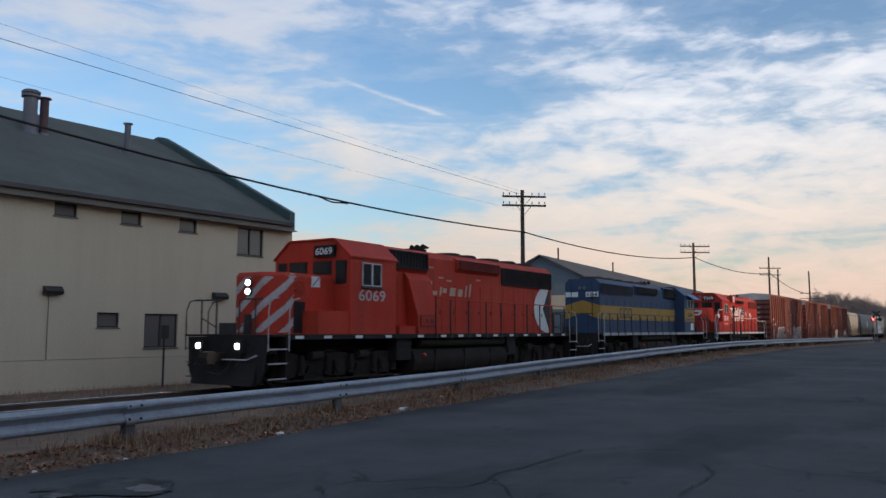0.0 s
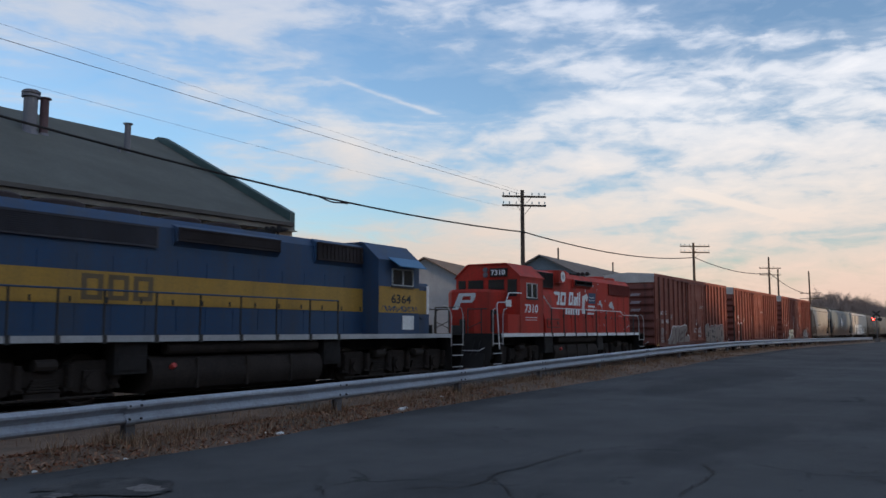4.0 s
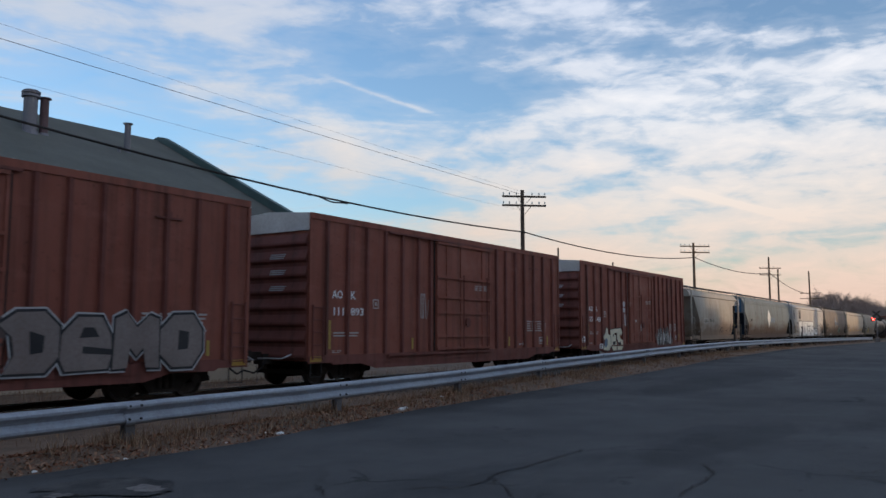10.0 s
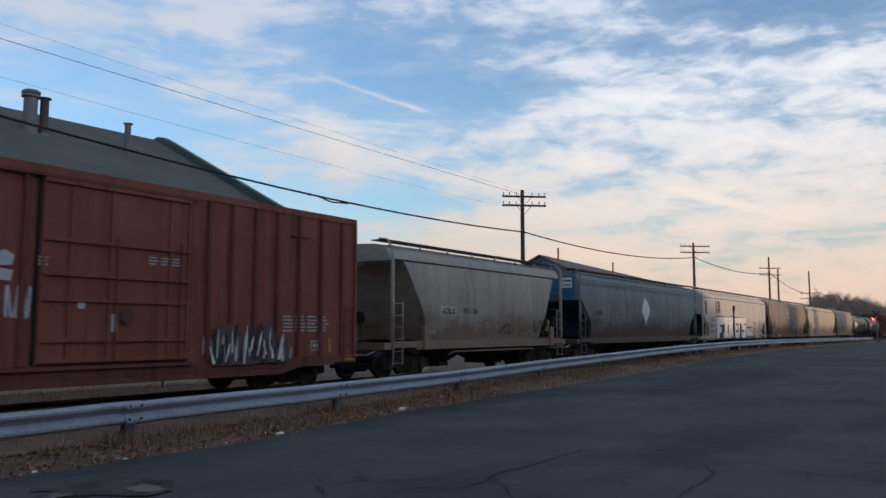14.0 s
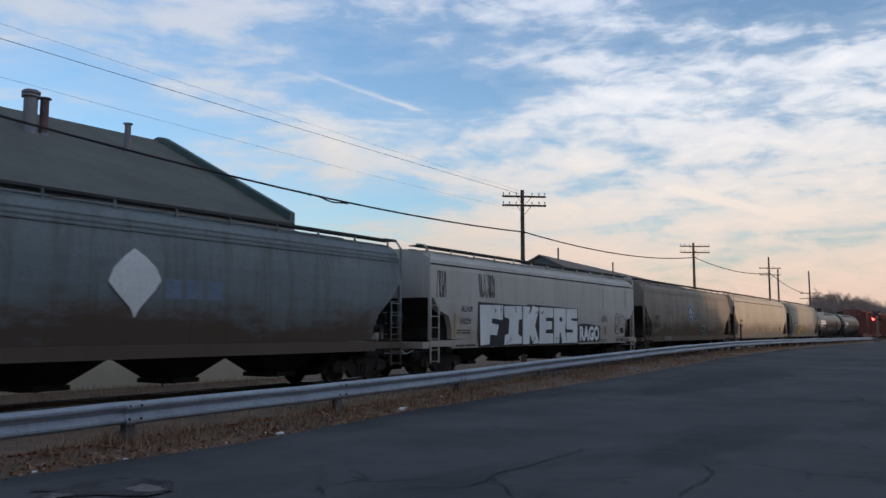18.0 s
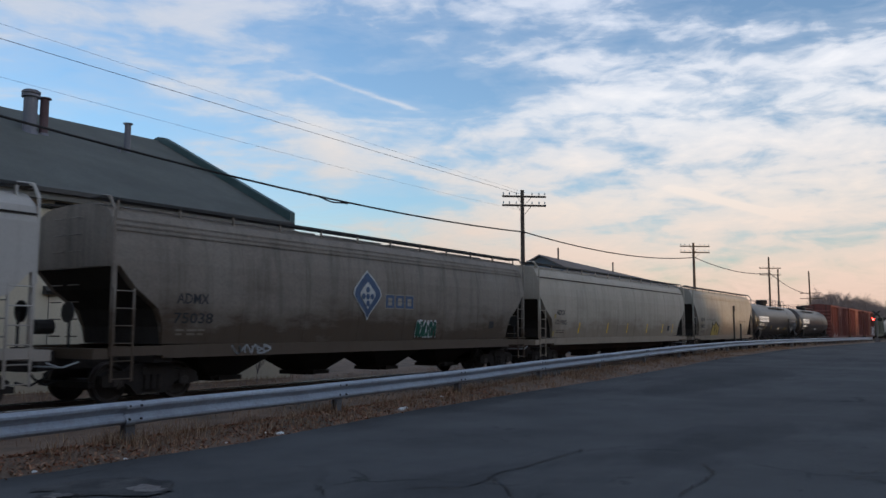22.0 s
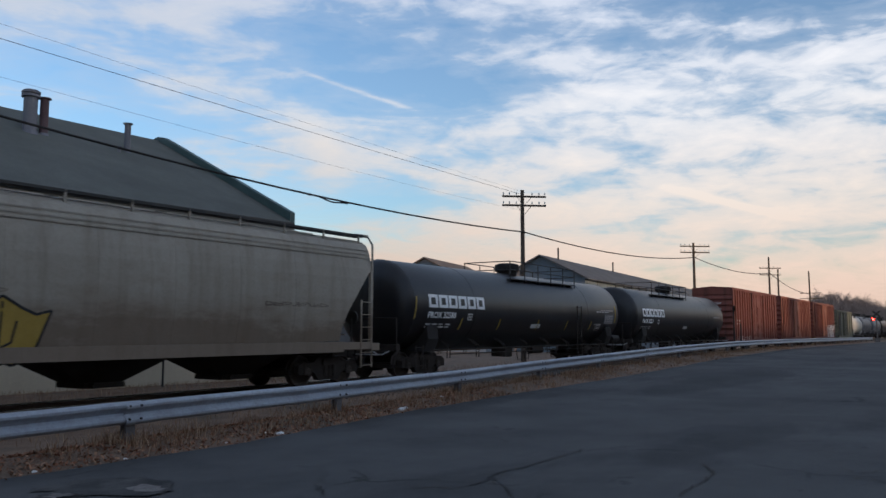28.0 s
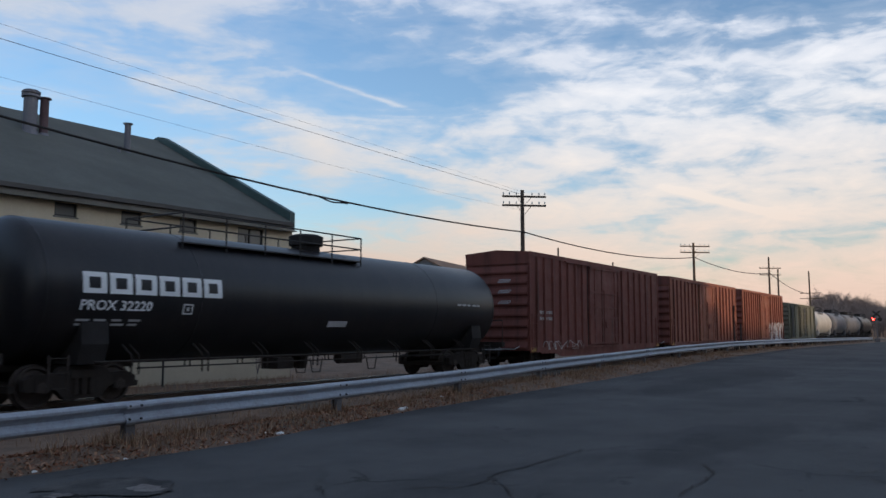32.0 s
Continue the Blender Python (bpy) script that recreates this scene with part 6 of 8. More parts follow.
def tank_side(z):
    return -sqrt(max(0.01, TANK_R ** 2 - (z - TANK_Z) ** 2))


def tank_car(s, x1, label, skin, deck=(7.4, 11.1), dome_x=9.85, detail=True, x0=0.75):
    car = base("tank_car", label, "tank car", "freight cars of the train")
    bm = BM()
    n = 40
    st = [(x0 + 0.50 * (1 - cos(a)), TANK_R * sin(a) ** 0.8) for a in [pi / 2 * k / 8 for k in range(1, 9)]]
    st = [(x0 + 0.002, 0.06)] + st + [(x0 + 0.75 + (x1 - x0 - 1.5) * k / 6, TANK_R) for k in range(1, 6)]
    st += [(x0 + x1 - a, b) for a, b in reversed(st[:9])]
    loft(bm, [[(x, r * sin(2 * pi * i / n), TANK_Z + r * cos(2 * pi * i / n)) for i in range(n)] for x, r in st])
    part("tank", bm, M[skin], car, smooth=True)
    for x in (x0 + 0.50, x0 + 4.2, x1 - 4.2, x1 - 0.50):
        bm = BM()
        loft(bm, [[(x + dx, (TANK_R + o) * sin(2 * pi * i / n), TANK_Z + (TANK_R + o) * cos(2 * pi * i / n)) for i in range(n)] for dx, o in ((-0.02, 0.0), (-0.01, 0.007), (0.01, 0.007), (0.02, 0.0))], caps=False)
        part("weld_band", bm, M[skin], car)
    for a, b in ((x0 - 0.45, x0 + 3.4), (x1 - 3.4, x1 + 0.45)):
        bm = BM()
        box(bm, a, b, -0.22, 0.22, 0.72, 1.0)
        part("stub_sill", bm, M["truck_black"], car)
    for x in (x0 + 1.6, x1 - 1.6):
        bm = BM()
        loft(bm, [[(x - 0.3, -1.3, 0.85), (x + 0.3, -1.3, 0.85), (x + 0.3, 1.3, 0.85), (x - 0.3, 1.3, 0.85)], [(x - 0.3, -1.45, 1.25), (x + 0.3, -1.45, 1.25), (x + 0.3, 1.45, 1.25), (x - 0.3, 1.45, 1.25)], [(x - 0.3, -1.40, 1.7), (x + 0.3, -1.40, 1.7), (x + 0.3, 1.40, 1.7), (x - 0.3, 1.40, 1.7)]])
        part("saddle", bm, M["black" if skin == "tank_black" else skin], car)
        truck(car, x)
        sg = -1 if x < 5 else 1
        ladder(car, x - 0.75 * (1 if sg < 0 else -1) - 0.2, x - 0.75 * (1 if sg < 0 else -1) + 0.2, 0.35, 1.05, 3, M["truck_black"], -1.38)
        bm = BM()
        ex = x0 - 0.35 if sg < 0 else x1 + 0.35
        box(bm, ex - 0.1, ex + 0.1, -1.45, 1.45, 0.9, 1.1)
        pipe(bm, [(ex, -1.4, 1.1), (ex, -1.4, 1.9), (ex, 1.4, 1.9), (ex, 1.4, 1.1)], 0.022, 6)
        part("end_railing", bm, M["truck_black"], car)
    # running rail low along the side
    for sy in (-1, 1):
        bm = BM()
        tube(bm, (x0 + 1.6, sy * 1.43, 0.89), (x1 - 1.6, sy * 1.43, 0.89), 0.026, 6)
        side_rail = part("side_rail", bm, M["truck_black"], car)
        bm = BM()
        tube(bm, (x0 + 2.6, sy * 1.43, 0.74), (x1 - 2.6, sy * 1.43, 0.74), 0.018, 6)
        part("lower_rail", bm, M["truck_black"], side_rail)
        k = 8
        for i in range(k):
            x = x0 + 2.55 + (x1 - x0 - 5.1) * i / (k - 1)
            bm = BM()
            for dx in (-0.09, 0.09):
                tube(bm, (x + dx, sy * 1.43, 0.60), (x + dx, sy * 1.43, 1.0), 0.02, 5)
                tube(bm, (x + dx, sy * 1.43, 1.0), (x + dx, sy * 1.1, 1.22), 0.02, 5)
            part("rail_bracket", bm, M["truck_black"], side_rail)
    bm = BM()
    for dx in (-1.6, -1.0, 1.4):
        pipe(bm, [((x0 + x1) / 2 + dx, -1.3, 0.78), ((x0 + x1) / 2 + dx + 0.1, -1.3, 0.42), ((x0 + x1) / 2 + dx + 0.4, -1.3, 0.42), ((x0 + x1) / 2 + dx + 0.5, -1.3, 0.78)], 0.018, 5)
    part("foot_stirrup", bm, M["truck_black"], car)
    bm = BM()
    cx = (x0 + x1) / 2
    tube(bm, (cx, 0, 0.9), (cx, 0, 0.45), 0.28, 10, 0.16)
    part("bottom_outlet", bm, M["truck_black"], car)
    bm = BM()
    tube(bm, (cx + 1.0, -0.55, 0.72), (cx + 2.0, -0.55, 0.72), 0.16, 10)
    part("brake_cylinder", bm, M["truck_black"], car)
    bm = BM()
    box(bm, cx - 1.8, cx - 1.2, -0.9, -0.3, 0.52, 0.82)
    part("air_valve", bm, M["truck_black"], car)
    # top platform
    d0, d1 = deck
    zt = TANK_Z + TANK_R
    bm = BM()
    tube(bm, (dome_x, 0, zt - 0.12), (dome_x, 0, zt + 0.14), 0.40, 18, 0.42)
    tube(bm, (dome_x, 0, zt + 0.14), (dome_x, 0, zt + 0.40), 0.50, 18)
    tube(bm, (dome_x, 0, zt + 0.40), (dome_x, 0, zt + 0.46), 0.50, 18, 0.36)
    part("valve_dome", bm, M["black"], car)
    for sy in (-1, 1):
        bm = BM()
        box(bm, d0, d1, sy * 0.92 - 0.16, sy * 0.92 + 0.16, zt - 0.30, zt - 0.27)
        part("platform", bm, M["dark_metal"], car, "grating platform beside the dome")
    rails = None
    for sy in (-1, 1):
        for z in (zt + 0.08, zt + 0.41):
            bm = BM()
            tube(bm, (d0, sy * 1.05, z), (d1, sy * 1.05, z), 0.02, 6)
            rails = part("safety_rail", bm, M["dark_metal"], car)
        for i in range(6):
            x = d0 + (d1 - d0) * i / 5
            bm = BM()
            tube(bm, (x, sy * 1.05, zt - 0.42), (x, sy * 1.05, zt + 0.41), 0.022, 6)
            part("rail_post", bm, M["dark_metal"], rails)
    for x in (d0, d1):
        for z in (zt + 0.08, zt + 0.41):
            bm = BM()
            tube(bm, (x, -1.05, z), (x, 1.05, z), 0.02, 6)
            part("end_rail", bm, M["dark_metal"], car)
    coupler(car, x0 - 0.45, -1)
    coupler(car, x1 + 0.45, 1)
    TRAIN.append((car, s))
    return car


def curved_strip(name, car, x, z, n, w, lean):
    """One slanting strip that follows the round of the tank."""
    bm = BM()
    loft(bm, [[(x + lean * k, tank_side(z + 0.1 * k) - o, z + 0.1 * k) for k in range(n + 1)] + [(x + w + lean * k, tank_side(z + 0.1 * k) - o, z + 0.1 * k) for k in range(n, -1, -1)] for o in (0.002, 0.008)], caps=True)
    return part(name, bm, M["ochre_paint"], car)


def tank_marks(car, number, streaks):
    # block wordmark as plain white shapes
    w, h = 0.53, 0.10
    for i in range(6):
        x = 1.86 + i * 0.605
        q = [rect(x, x + w, 2.27, 2.27 + h), rect(x, x + w, 2.70 - h, 2.70), rect(x, x + 0.13, 2.27 + h, 2.70 - h), rect(x + w - 0.13, x + w, 2.27 + h, 2.70 - h)]
        patch("wordmark_block", car, q, M["white_clean"], 0, tank_side)
    letters("reporting_mark", "PROX " + number, car, 1.82, 3.50, 1.93, 2.14, M["white_clean"], -0.02, 0.02, 0.05, wrap=tank_side)
    bars("capacity_data", car, 1.8, 3.4, 1.62, 1.8, 2, M["grey_sill"], 0, tank_side, 7, 4)
    sq = [rect(4.33, 4.6, 1.88, 1.91), rect(4.33, 4.6, 2.08, 2.11), rect(4.33, 4.36, 1.91, 2.08), rect(4.57, 4.6, 1.91, 2.08), rect(4.44, 4.49, 1.95, 2.04)]
    patch("plate_mark", car, sq, M["white"], 0, tank_side)
    bars("notice", car, 15.8, 17.4, 2.36, 2.48, 1, M["grey_sill"], 0, tank_side, 9, 5)
    patch("placard", car, [rect(9.3, 10.1, 1.62, 1.78)], M["primer"], 0, tank_side)
    if streaks:
        for x in (1.05, 3.9, 6.6, 9.8, 12.6, 15.2):
            curved_strip("reflector", car, x, 1.55 if x > 2 else 1.9, 4 if x > 2 else 7, 0.07, 0.012)


t13 = tank_car(116.2, 19.0, "long glossy black tank car with white block lettering", "tank_black", (8.2, 14.3), x0=0.58)
tank_marks(t13, "32588", True)
bm = BM()
tube(bm, (18.05, -1.22, 1.14), (18.95, -1.22, 1.14), 0.17, 14)
for x in (18.05, 18.95):
    tube(bm, (x - 0.04, -1.22, 1.14), (x + 0.04, -1.22, 1.14), 0.13, 14)
part("air_reservoir", bm, M["black"], t13, "black cylinder on the end platform")
ladder(t13, 13.38, 13.82, 0.42, 2.6, 6, M["truck_black"], -1.56)
bars("stencilled_notice", t13, 16.3, 17.9, 2.44, 2.54, 1, M["stencil"], 0, tank_side, 101, 5)
patch("data_panel", t13, [rect(16.78, 17.9, 2.07, 2.29), rect(16.78, 17.9, 1.84, 2.06)], M["tank_grey"], 0, tank_side, "dull grey data panel")
bars("data_lines", t13, 16.83, 17.85, 1.86, 2.27, 5, M["stencil"], 0, lambda z: tank_side(z) - 0.008, 102, 4)
curved_strip("reflector", t13, 18.06, 1.9, 8, 0.1, 0.005)
bars("stencilled_notice", t13, 15.65, 16.58, 1.79, 1.88, 1, M["stencil"], 0, tank_side, 103, 2)
patch("placard_frame", t13, [rect(15.93, 16.42, 1.5, 1.53), rect(15.93, 16.42, 1.74, 1.77), rect(15.93, 15.97, 1.53, 1.74), rect(16.38, 16.42, 1.53, 1.74), rect(16.05, 16.3, 1.6, 1.68)], M["stencil"], 0, tank_side)
patch("hazard_placard", t13, [[(17.62, 1.08), (17.77, 1.25), (17.62, 1.42), (17.47, 1.25)]], M["placard_red"], 0, lambda z: tank_side(z) - 0.02, "red and white diamond placard")
patch("hazard_placard", t13, [[(17.62, 1.1), (17.74, 1.24), (17.5, 1.24)]], M["white"], 0, lambda z: tank_side(z) - 0.03)
t14 = tank_car(136.5, 18.75, "long glossy black tank car with a white number", "tank_black", (4.6, 11.1), x0=0.62)
tank_marks(t14, "32220", False)
tank_car(227.2, 12.4, "pale grey tank car with rusty streaks", "tank_white", (5.0, 8.0), 6.5)
tank_car(240.8, 12.8, "grey tank car with a dark dome", "tank_grey", (5.0, 8.0), 6.5)
tank_car(255.2, 14.8, "dark grey tank car", "tank_grey", (6.0, 9.5), 7.8)
tank_car(271.5, 14.8, "dusty black tank car", "tank_black", (6.0, 9.5), 7.8)

# ---------------------------------------------------------------- locomotives
DECK = 1.42
M["grille_dark"] = paint("grille_dark", (0.030, 0.024, 0.024), 0.8, (0.06, 0.045, 0.04), 0.6, spec=0.1)
M["grille_red"] = paint("grille_red", (0.17, 0.030, 0.024), 0.7, (0.06, 0.025, 0.02), 0.7, spec=0.1)
M["grille_blue"] = paint("grille_blue", (0.055, 0.055, 0.066), 0.8, (0.085, 0.07, 0.06), 0.7, spec=0.1)
M["visor_blue"] = paint("visor_blue", (0.05, 0.16, 0.30), 0.5, (0.06, 0.08, 0.1), 0.4)
M["soot"] = paint("soot", (0.045, 0.034, 0.034), 0.85, (0.08, 0.06, 0.055), 0.6, spec=0.1)
M["grab_white"] = paint("grab_white", (0.42, 0.40, 0.39), 0.5, (0.18, 0.14, 0.12), 0.5)


def grille(parent, name, x0, x1, z0, z1, y, material, bars_n, upright=False, label=""):
    bm = BM()
    box(bm, x0, x1, y - 0.012, y + 0.01, z0, z1)
    for a in (x0, x1 - 0.05):
        box(bm, a, a + 0.05, y - 0.05, y - 0.013, z0, z1)
    for a in (z0, z1 - 0.05):
        box(bm, x0 + 0.05, x1 - 0.05, y - 0.05, y - 0.013, a, a + 0.05)
    g = part(name, bm, material, parent, label)
    bm = BM()
    for i in range(bars_n):
        if upright:
            x = x0 + 0.08 + (x1 - x0 - 0.16) * i / (bars_n - 1)
            box(bm, x - 0.012, x + 0.012, y - 0.035, y - 0.014, z0 + 0.05, z1 - 0.05)
        else:
            z = z0 + 0.08 + (z1 - z0 - 0.16) * i / (bars_n - 1)
            box(bm, x0 + 0.05, x1 - 0.05, y - 0.04, y - 0.014, z - 0.012, z + 0.012)
    ob = part("slats", bm, material, g)
    ob["kind"] = "stuff"
    return g


def stripes_round(car, path, z_lo, z_hi, tilt, starts, tall, material):
    """Diagonal bands wrapped round a nose: path is its plan outline."""
    pts, run = [], 0.0
    for p, q in zip(path, path[1:]):
        l = sqrt((q[0] - p[0]) ** 2 + (q[1] - p[1]) ** 2)
        n = max(2, int(l / 0.05))
        nx, ny = (q[1] - p[1]) / l, -(q[0] - p[0]) / l
        for i in range(n + 1):
            k = i / n
            pts.append((run + l * k, p[0] + (q[0] - p[0]) * k + nx * 0.006, p[1] + (q[1] - p[1]) * k + ny * 0.006))
        run += l
    for z0 in starts:
        bm = BM()
        for (u, a, b), (v, c, d) in zip(pts, pts[1:]):
            if v - u < 1e-6:
                continue
            lo0, lo1 = max(z_lo, z0 + tilt * u), max(z_lo, z0 + tilt * v)
            hi0, hi1 = min(z_hi, z0 + tall + tilt * u), min(z_hi, z0 + tall + tilt * v)
            if hi0 > lo0 + 0.01 and hi1 > lo1 + 0.01:
                bm.faces.new([bm.verts.new(w) for w in ((a, b, lo0), (c, d, lo1), (c, d, hi1), (a, b, hi0))])
        if bm.faces:
            part("nose_stripe", bm, material, car)
        else:
            bm.free()


def locomotive(s, spec, label):
    f = spec["front"]                     # +1: cab leads, -1: long hood leads
    car = base("diesel_locomotive", label, "locomotive", "locomotives of the train")
    col, dk = M[spec["col"]], M["truck_black"]
    x0, x1 = spec["deck"]
    # frame and walkway
    bm = BM()
    box(bm, x0, x1, -1.5, 1.5, DECK - 0.05, DECK)
    box(bm, x0 + 0.3, x1 - 0.3, -0.6, 0.6, 0.95, DECK - 0.05)
    part("frame", bm, M["black"], car)
    for sy in (-1, 1):
        bm = BM()
        box(bm, x0 + 0.75, x1 - 0.75, sy * 1.5 - 0.02, sy * 1.5 + 0.02, DECK - 0.13, DECK + 0.004)
        part("side_sill", bm, M[spec["sill"]], car)
        if spec.get("dashes"):
            for x in spec["dashes"]:
                bm = BM()
                box(bm, x, x + 0.31, sy * 1.524 - 0.003, sy * 1.524 + 0.003, DECK - 0.11, DECK - 0.03)
                part("white_dash", bm, M["white"], car)
    # pilots, steps and end railings
    for e, d in ((x0, 1), (x1, -1)):
        bm = BM()
        prism_x(bm, [(-1.3, 0.18), (1.15, 0.18), (1.3, 0.5), (1.36, DECK - 0.06), (-1.5, DECK - 0.06), (-1.45, 0.5)], e, e + d * 0.06)
        if (d == 1) == (f == 1):
            prism_y(bm, [(e, 0.15), (e - d * 0.16, 0.15), (e, 0.7)], -1.2, 1.05)
        part("pilot", bm, M["black"], car)
        for sy in (-1, 1):
            bm = BM()
            for z in (0.32, 0.70, 1.06):
                box(bm, e + d * 0.08, e + d * 0.72, sy * 1.52 - 0.22 * (sy > 0) - 0.0, sy * 1.52 + 0.22 * (sy < 0), z - 0.02, z)
            box(bm, e + d * 0.72, e + d * 0.76, sy * 1.5 - 0.3 * (sy > 0), sy * 1.5 + 0.3 * (sy < 0), 0.25, DECK - 0.06)
            st = part("step_well", bm, M["black"], car)
            for z in (0.32, 0.70, 1.06):
                bm = BM()
                box(bm, e + d * 0.08, e + d * 0.72, sy * 1.53 - 0.012, sy * 1.53 + 0.012, z - 0.025, z + 0.012)
                part("step_edge", bm, M["grey_sill"], st)
            for xx in (0.06, 0.8):
                bm = BM()
                x = e + d * xx
                pipe(bm, [(x, sy * 1.53, 1.0), (x, sy * 1.53, 2.05), (x + d * 0.14 * (1 if xx > 0.5 else 0.6), sy * 1.5, 2.3), (x + d * 0.4, sy * 1.48, 2.36)], 0.018, 6)
                part("grab_iron", bm, M["dark_metal" if sy > 0 else "grab_white"], car)
        xe = e + d * 0.12
        for sy in (-1, 1):
            bm = BM()
            tube(bm, (xe, sy * 1.25, 2.32), (xe, sy * 0.42, 2.32), 0.022, 6)
            er = part("end_railing", bm, M["dark_metal"], car)
            for y in (1.0, 0.42):
                bm = BM()
                tube(bm, (xe, sy * y, DECK), (xe, sy * y, 2.32), 0.024, 6)
                part("stanchion", bm, M["dark_metal"], er)
            bm = BM()
            tube(bm, (xe, sy * 1.0, 1.85), (xe, sy * 0.42, 1.6), 0.016, 6)
            part("chain", bm, M["dark_metal"], er)
        bm = BM()
        box(bm, xe - 0.02, xe + 0.02, -0.3, 0.3, DECK, DECK + 0.3)
        part("drop_step", bm, M["dark_metal"], car)
        for y in (-1.05, -0.8, 0.8, 1.05, 0.62):
            bm = BM()
            pipe(bm, [(e - d * 0.02, y, 1.15), (e - d * 0.14, y, 1.0), (e - d * 0.2, y * 0.97, 0.72), (e - d * 0.3, y * 0.94, 0.62)], 0.022, 5)
            part("air_hose", bm, M["black"], car)
        coupler(car, e, -d)
    # handrails
    posts, top = spec["posts"], spec.get("rail_z", 2.42)
    for sy in (-1, 1):
        bm = BM()
        pts = [(posts[0], sy * 1.48, top + spec.get("rail_rise", 0.0))]
        drop_x, drop_z = spec.get("rail_drop", (99.0, top))
        pts += [(x, sy * 1.48, top) for x in posts[1:] if x < drop_x]
        if drop_x < 90:
            pts += [(drop_x - 0.1, sy * 1.48, top), (drop_x + 0.3, sy * 1.48, drop_z)]
        pts += [(x, sy * 1.48, drop_z) for x in posts if x > drop_x]
        pipe(bm, pts, 0.02, 6)
        hr = part("handrail", bm, M[spec.get("rail_col", "dark_metal") if sy < 0 else "dark_metal"], car)
        for x in posts:
            bm = BM()
            tube(bm, (x, sy * 1.48, DECK - 0.1), (x, sy * 1.48, drop_z if x > drop_x else top + (spec.get("rail_rise", 0.0) if x == posts[0] else 0)), 0.024, 6)
            box(bm, x - 0.05, x + 0.05, sy * 1.525 - 0.012, sy * 1.525 + 0.012, DECK - 0.16, DECK + 0.02)
            part("stanchion", bm, M["dark_metal"], hr)
    # under the frame
    t0, t1 = spec["tank"]
    bm = BM()
    side = [(-1.36 - 0.10 * sin(pi * k / 8), 0.26 + 0.62 * k / 8) for k in range(9)]
    prism_x(bm, side + [(-1.15, 0.97), (1.15, 0.97)] + [(-y, z) for y, z in reversed(side)] + [(1.15, 0.16), (-1.15, 0.16)], t0, t1)
    tk = part("fuel_tank", bm, M["truck_dust"], car, "dusty black fuel tank slung under the frame")
    for x in (t0 + 1.2, (t0 + t1) / 2, t1 - 1.2):
        bm = BM()
        box(bm, x - 0.03, x + 0.03, -1.475, -1.40, 0.24, 0.92)
        part("tank_strap", bm, M["truck_black"], tk)
    bm = BM()
    tube(bm, (t0 + 0.5, -1.42, 0.72), (t0 + 0.5, -1.52, 0.78), 0.06, 8)
    part("filler_cap", bm, M["placard_red"], tk, "small red filler cap")
    for sy in (-1, 1):
        bm = BM()
        tube(bm, (t0 + 0.45, sy * 1.26, 1.14), (t1 - 0.1, sy * 1.26, 1.14), 0.15, 14)
        for x in (t0 + 0.45, t1 - 0.1):
            tube(bm, (x - 0.03, sy * 1.26, 1.14), (x + 0.03, sy * 1.26, 1.14), 0.12, 14)
        part("air_reservoir", bm, M["truck_dust"], car)
        for a, b in ((t0 - 0.9, t0 - 0.12), (t1 + 0.12, t1 + 0.8)):
            bm = BM()
            box(bm, a, b, sy * 1.2 - 0.2, sy * 1.2 + 0.2, 0.62, 1.3)
            box(bm, a + 0.06, b - 0.06, sy * 1.2 - 0.22, sy * 1.2 + 0.22, 0.7, 1.0)
            part("equipment_locker", bm, M["black"], car)
    for x in spec["trucks"]:
        three = spec.get("axles", 3) == 3
        t = truck(car, x, (-2.05, 0.0, 2.05) if three else (-1.37, 1.37), FRAME3 if three else FRAME2, WHEEL_BIG, 0.51)
        for a in ((-2.05, 0.0, 2.05) if three else (-1.37, 1.37)):
            bm = BM()
            box(bm, a - 0.72, a + 0.72, -0.62, 0.62, 0.14, 0.98)
            part("traction_motor", bm, M["truck_black"], t)
        for a in ((-1.0, 1.0) if three else (0.0,)):
            bm = BM()
            tube(bm, (a - 0.22, -1.2, 0.85), (a + 0.22, -1.2, 0.85), 0.12, 10)
            part("brake_cylinder", bm, M["truck_black"], t)
    # cab
    c0, c1 = spec["cab"]
    zs, zr = 3.62, 4.13
    cabprof = [(-1.52, DECK), (-1.52, zs), (-0.95, zr), (0.82, zr), (1.40, zs), (1.40, DECK)]
    bm = BM()
    prism_x(bm, cabprof, c0, c1)
    cab = part("cab", bm, col, car)
    bm = BM()
    for sy in (-1, 1):
        k = 0.12 if sy > 0 else 0.0
        pr = [(sy * (1.56 - k), zs - 0.03), (sy * (1.56 - k), zs + 0.02), (sy * (0.97 - k), zr + 0.03), (sy * (0.95 - k), zr + 0.004), (sy * (1.525 - k), zs)]
        prism_x(bm, pr, c0 - 0.06, c1 + 0.06)
    prism_x(bm, [(-0.97, zr + 0.003), (0.85, zr + 0.003), (0.78, zr + 0.045), (-0.9, zr + 0.045)], c0 - 0.06, c1 + 0.06)
    part("cab_roof", bm, M[spec.get("roof", spec["col"])], cab)
    wx0, wx1, wz0, wz1 = spec["window"]
    for y in (-1.52, 1.40):
        bm = BM()
        for r in ((wx0, wx1, wz0, wz0 + 0.035), (wx0, wx1, wz1 - 0.035, wz1), (wx0, wx0 + 0.035, wz0 + 0.035, wz1 - 0.035), (wx1 - 0.035, wx1, wz0 + 0.035, wz1 - 0.035), ((wx0 + wx1) / 2 - 0.035, (wx0 + wx1) / 2 + 0.035, wz0 + 0.035, wz1 - 0.035)):
            box(bm, r[0], r[1], y - 0.035, y + 0.035, r[2], r[3])
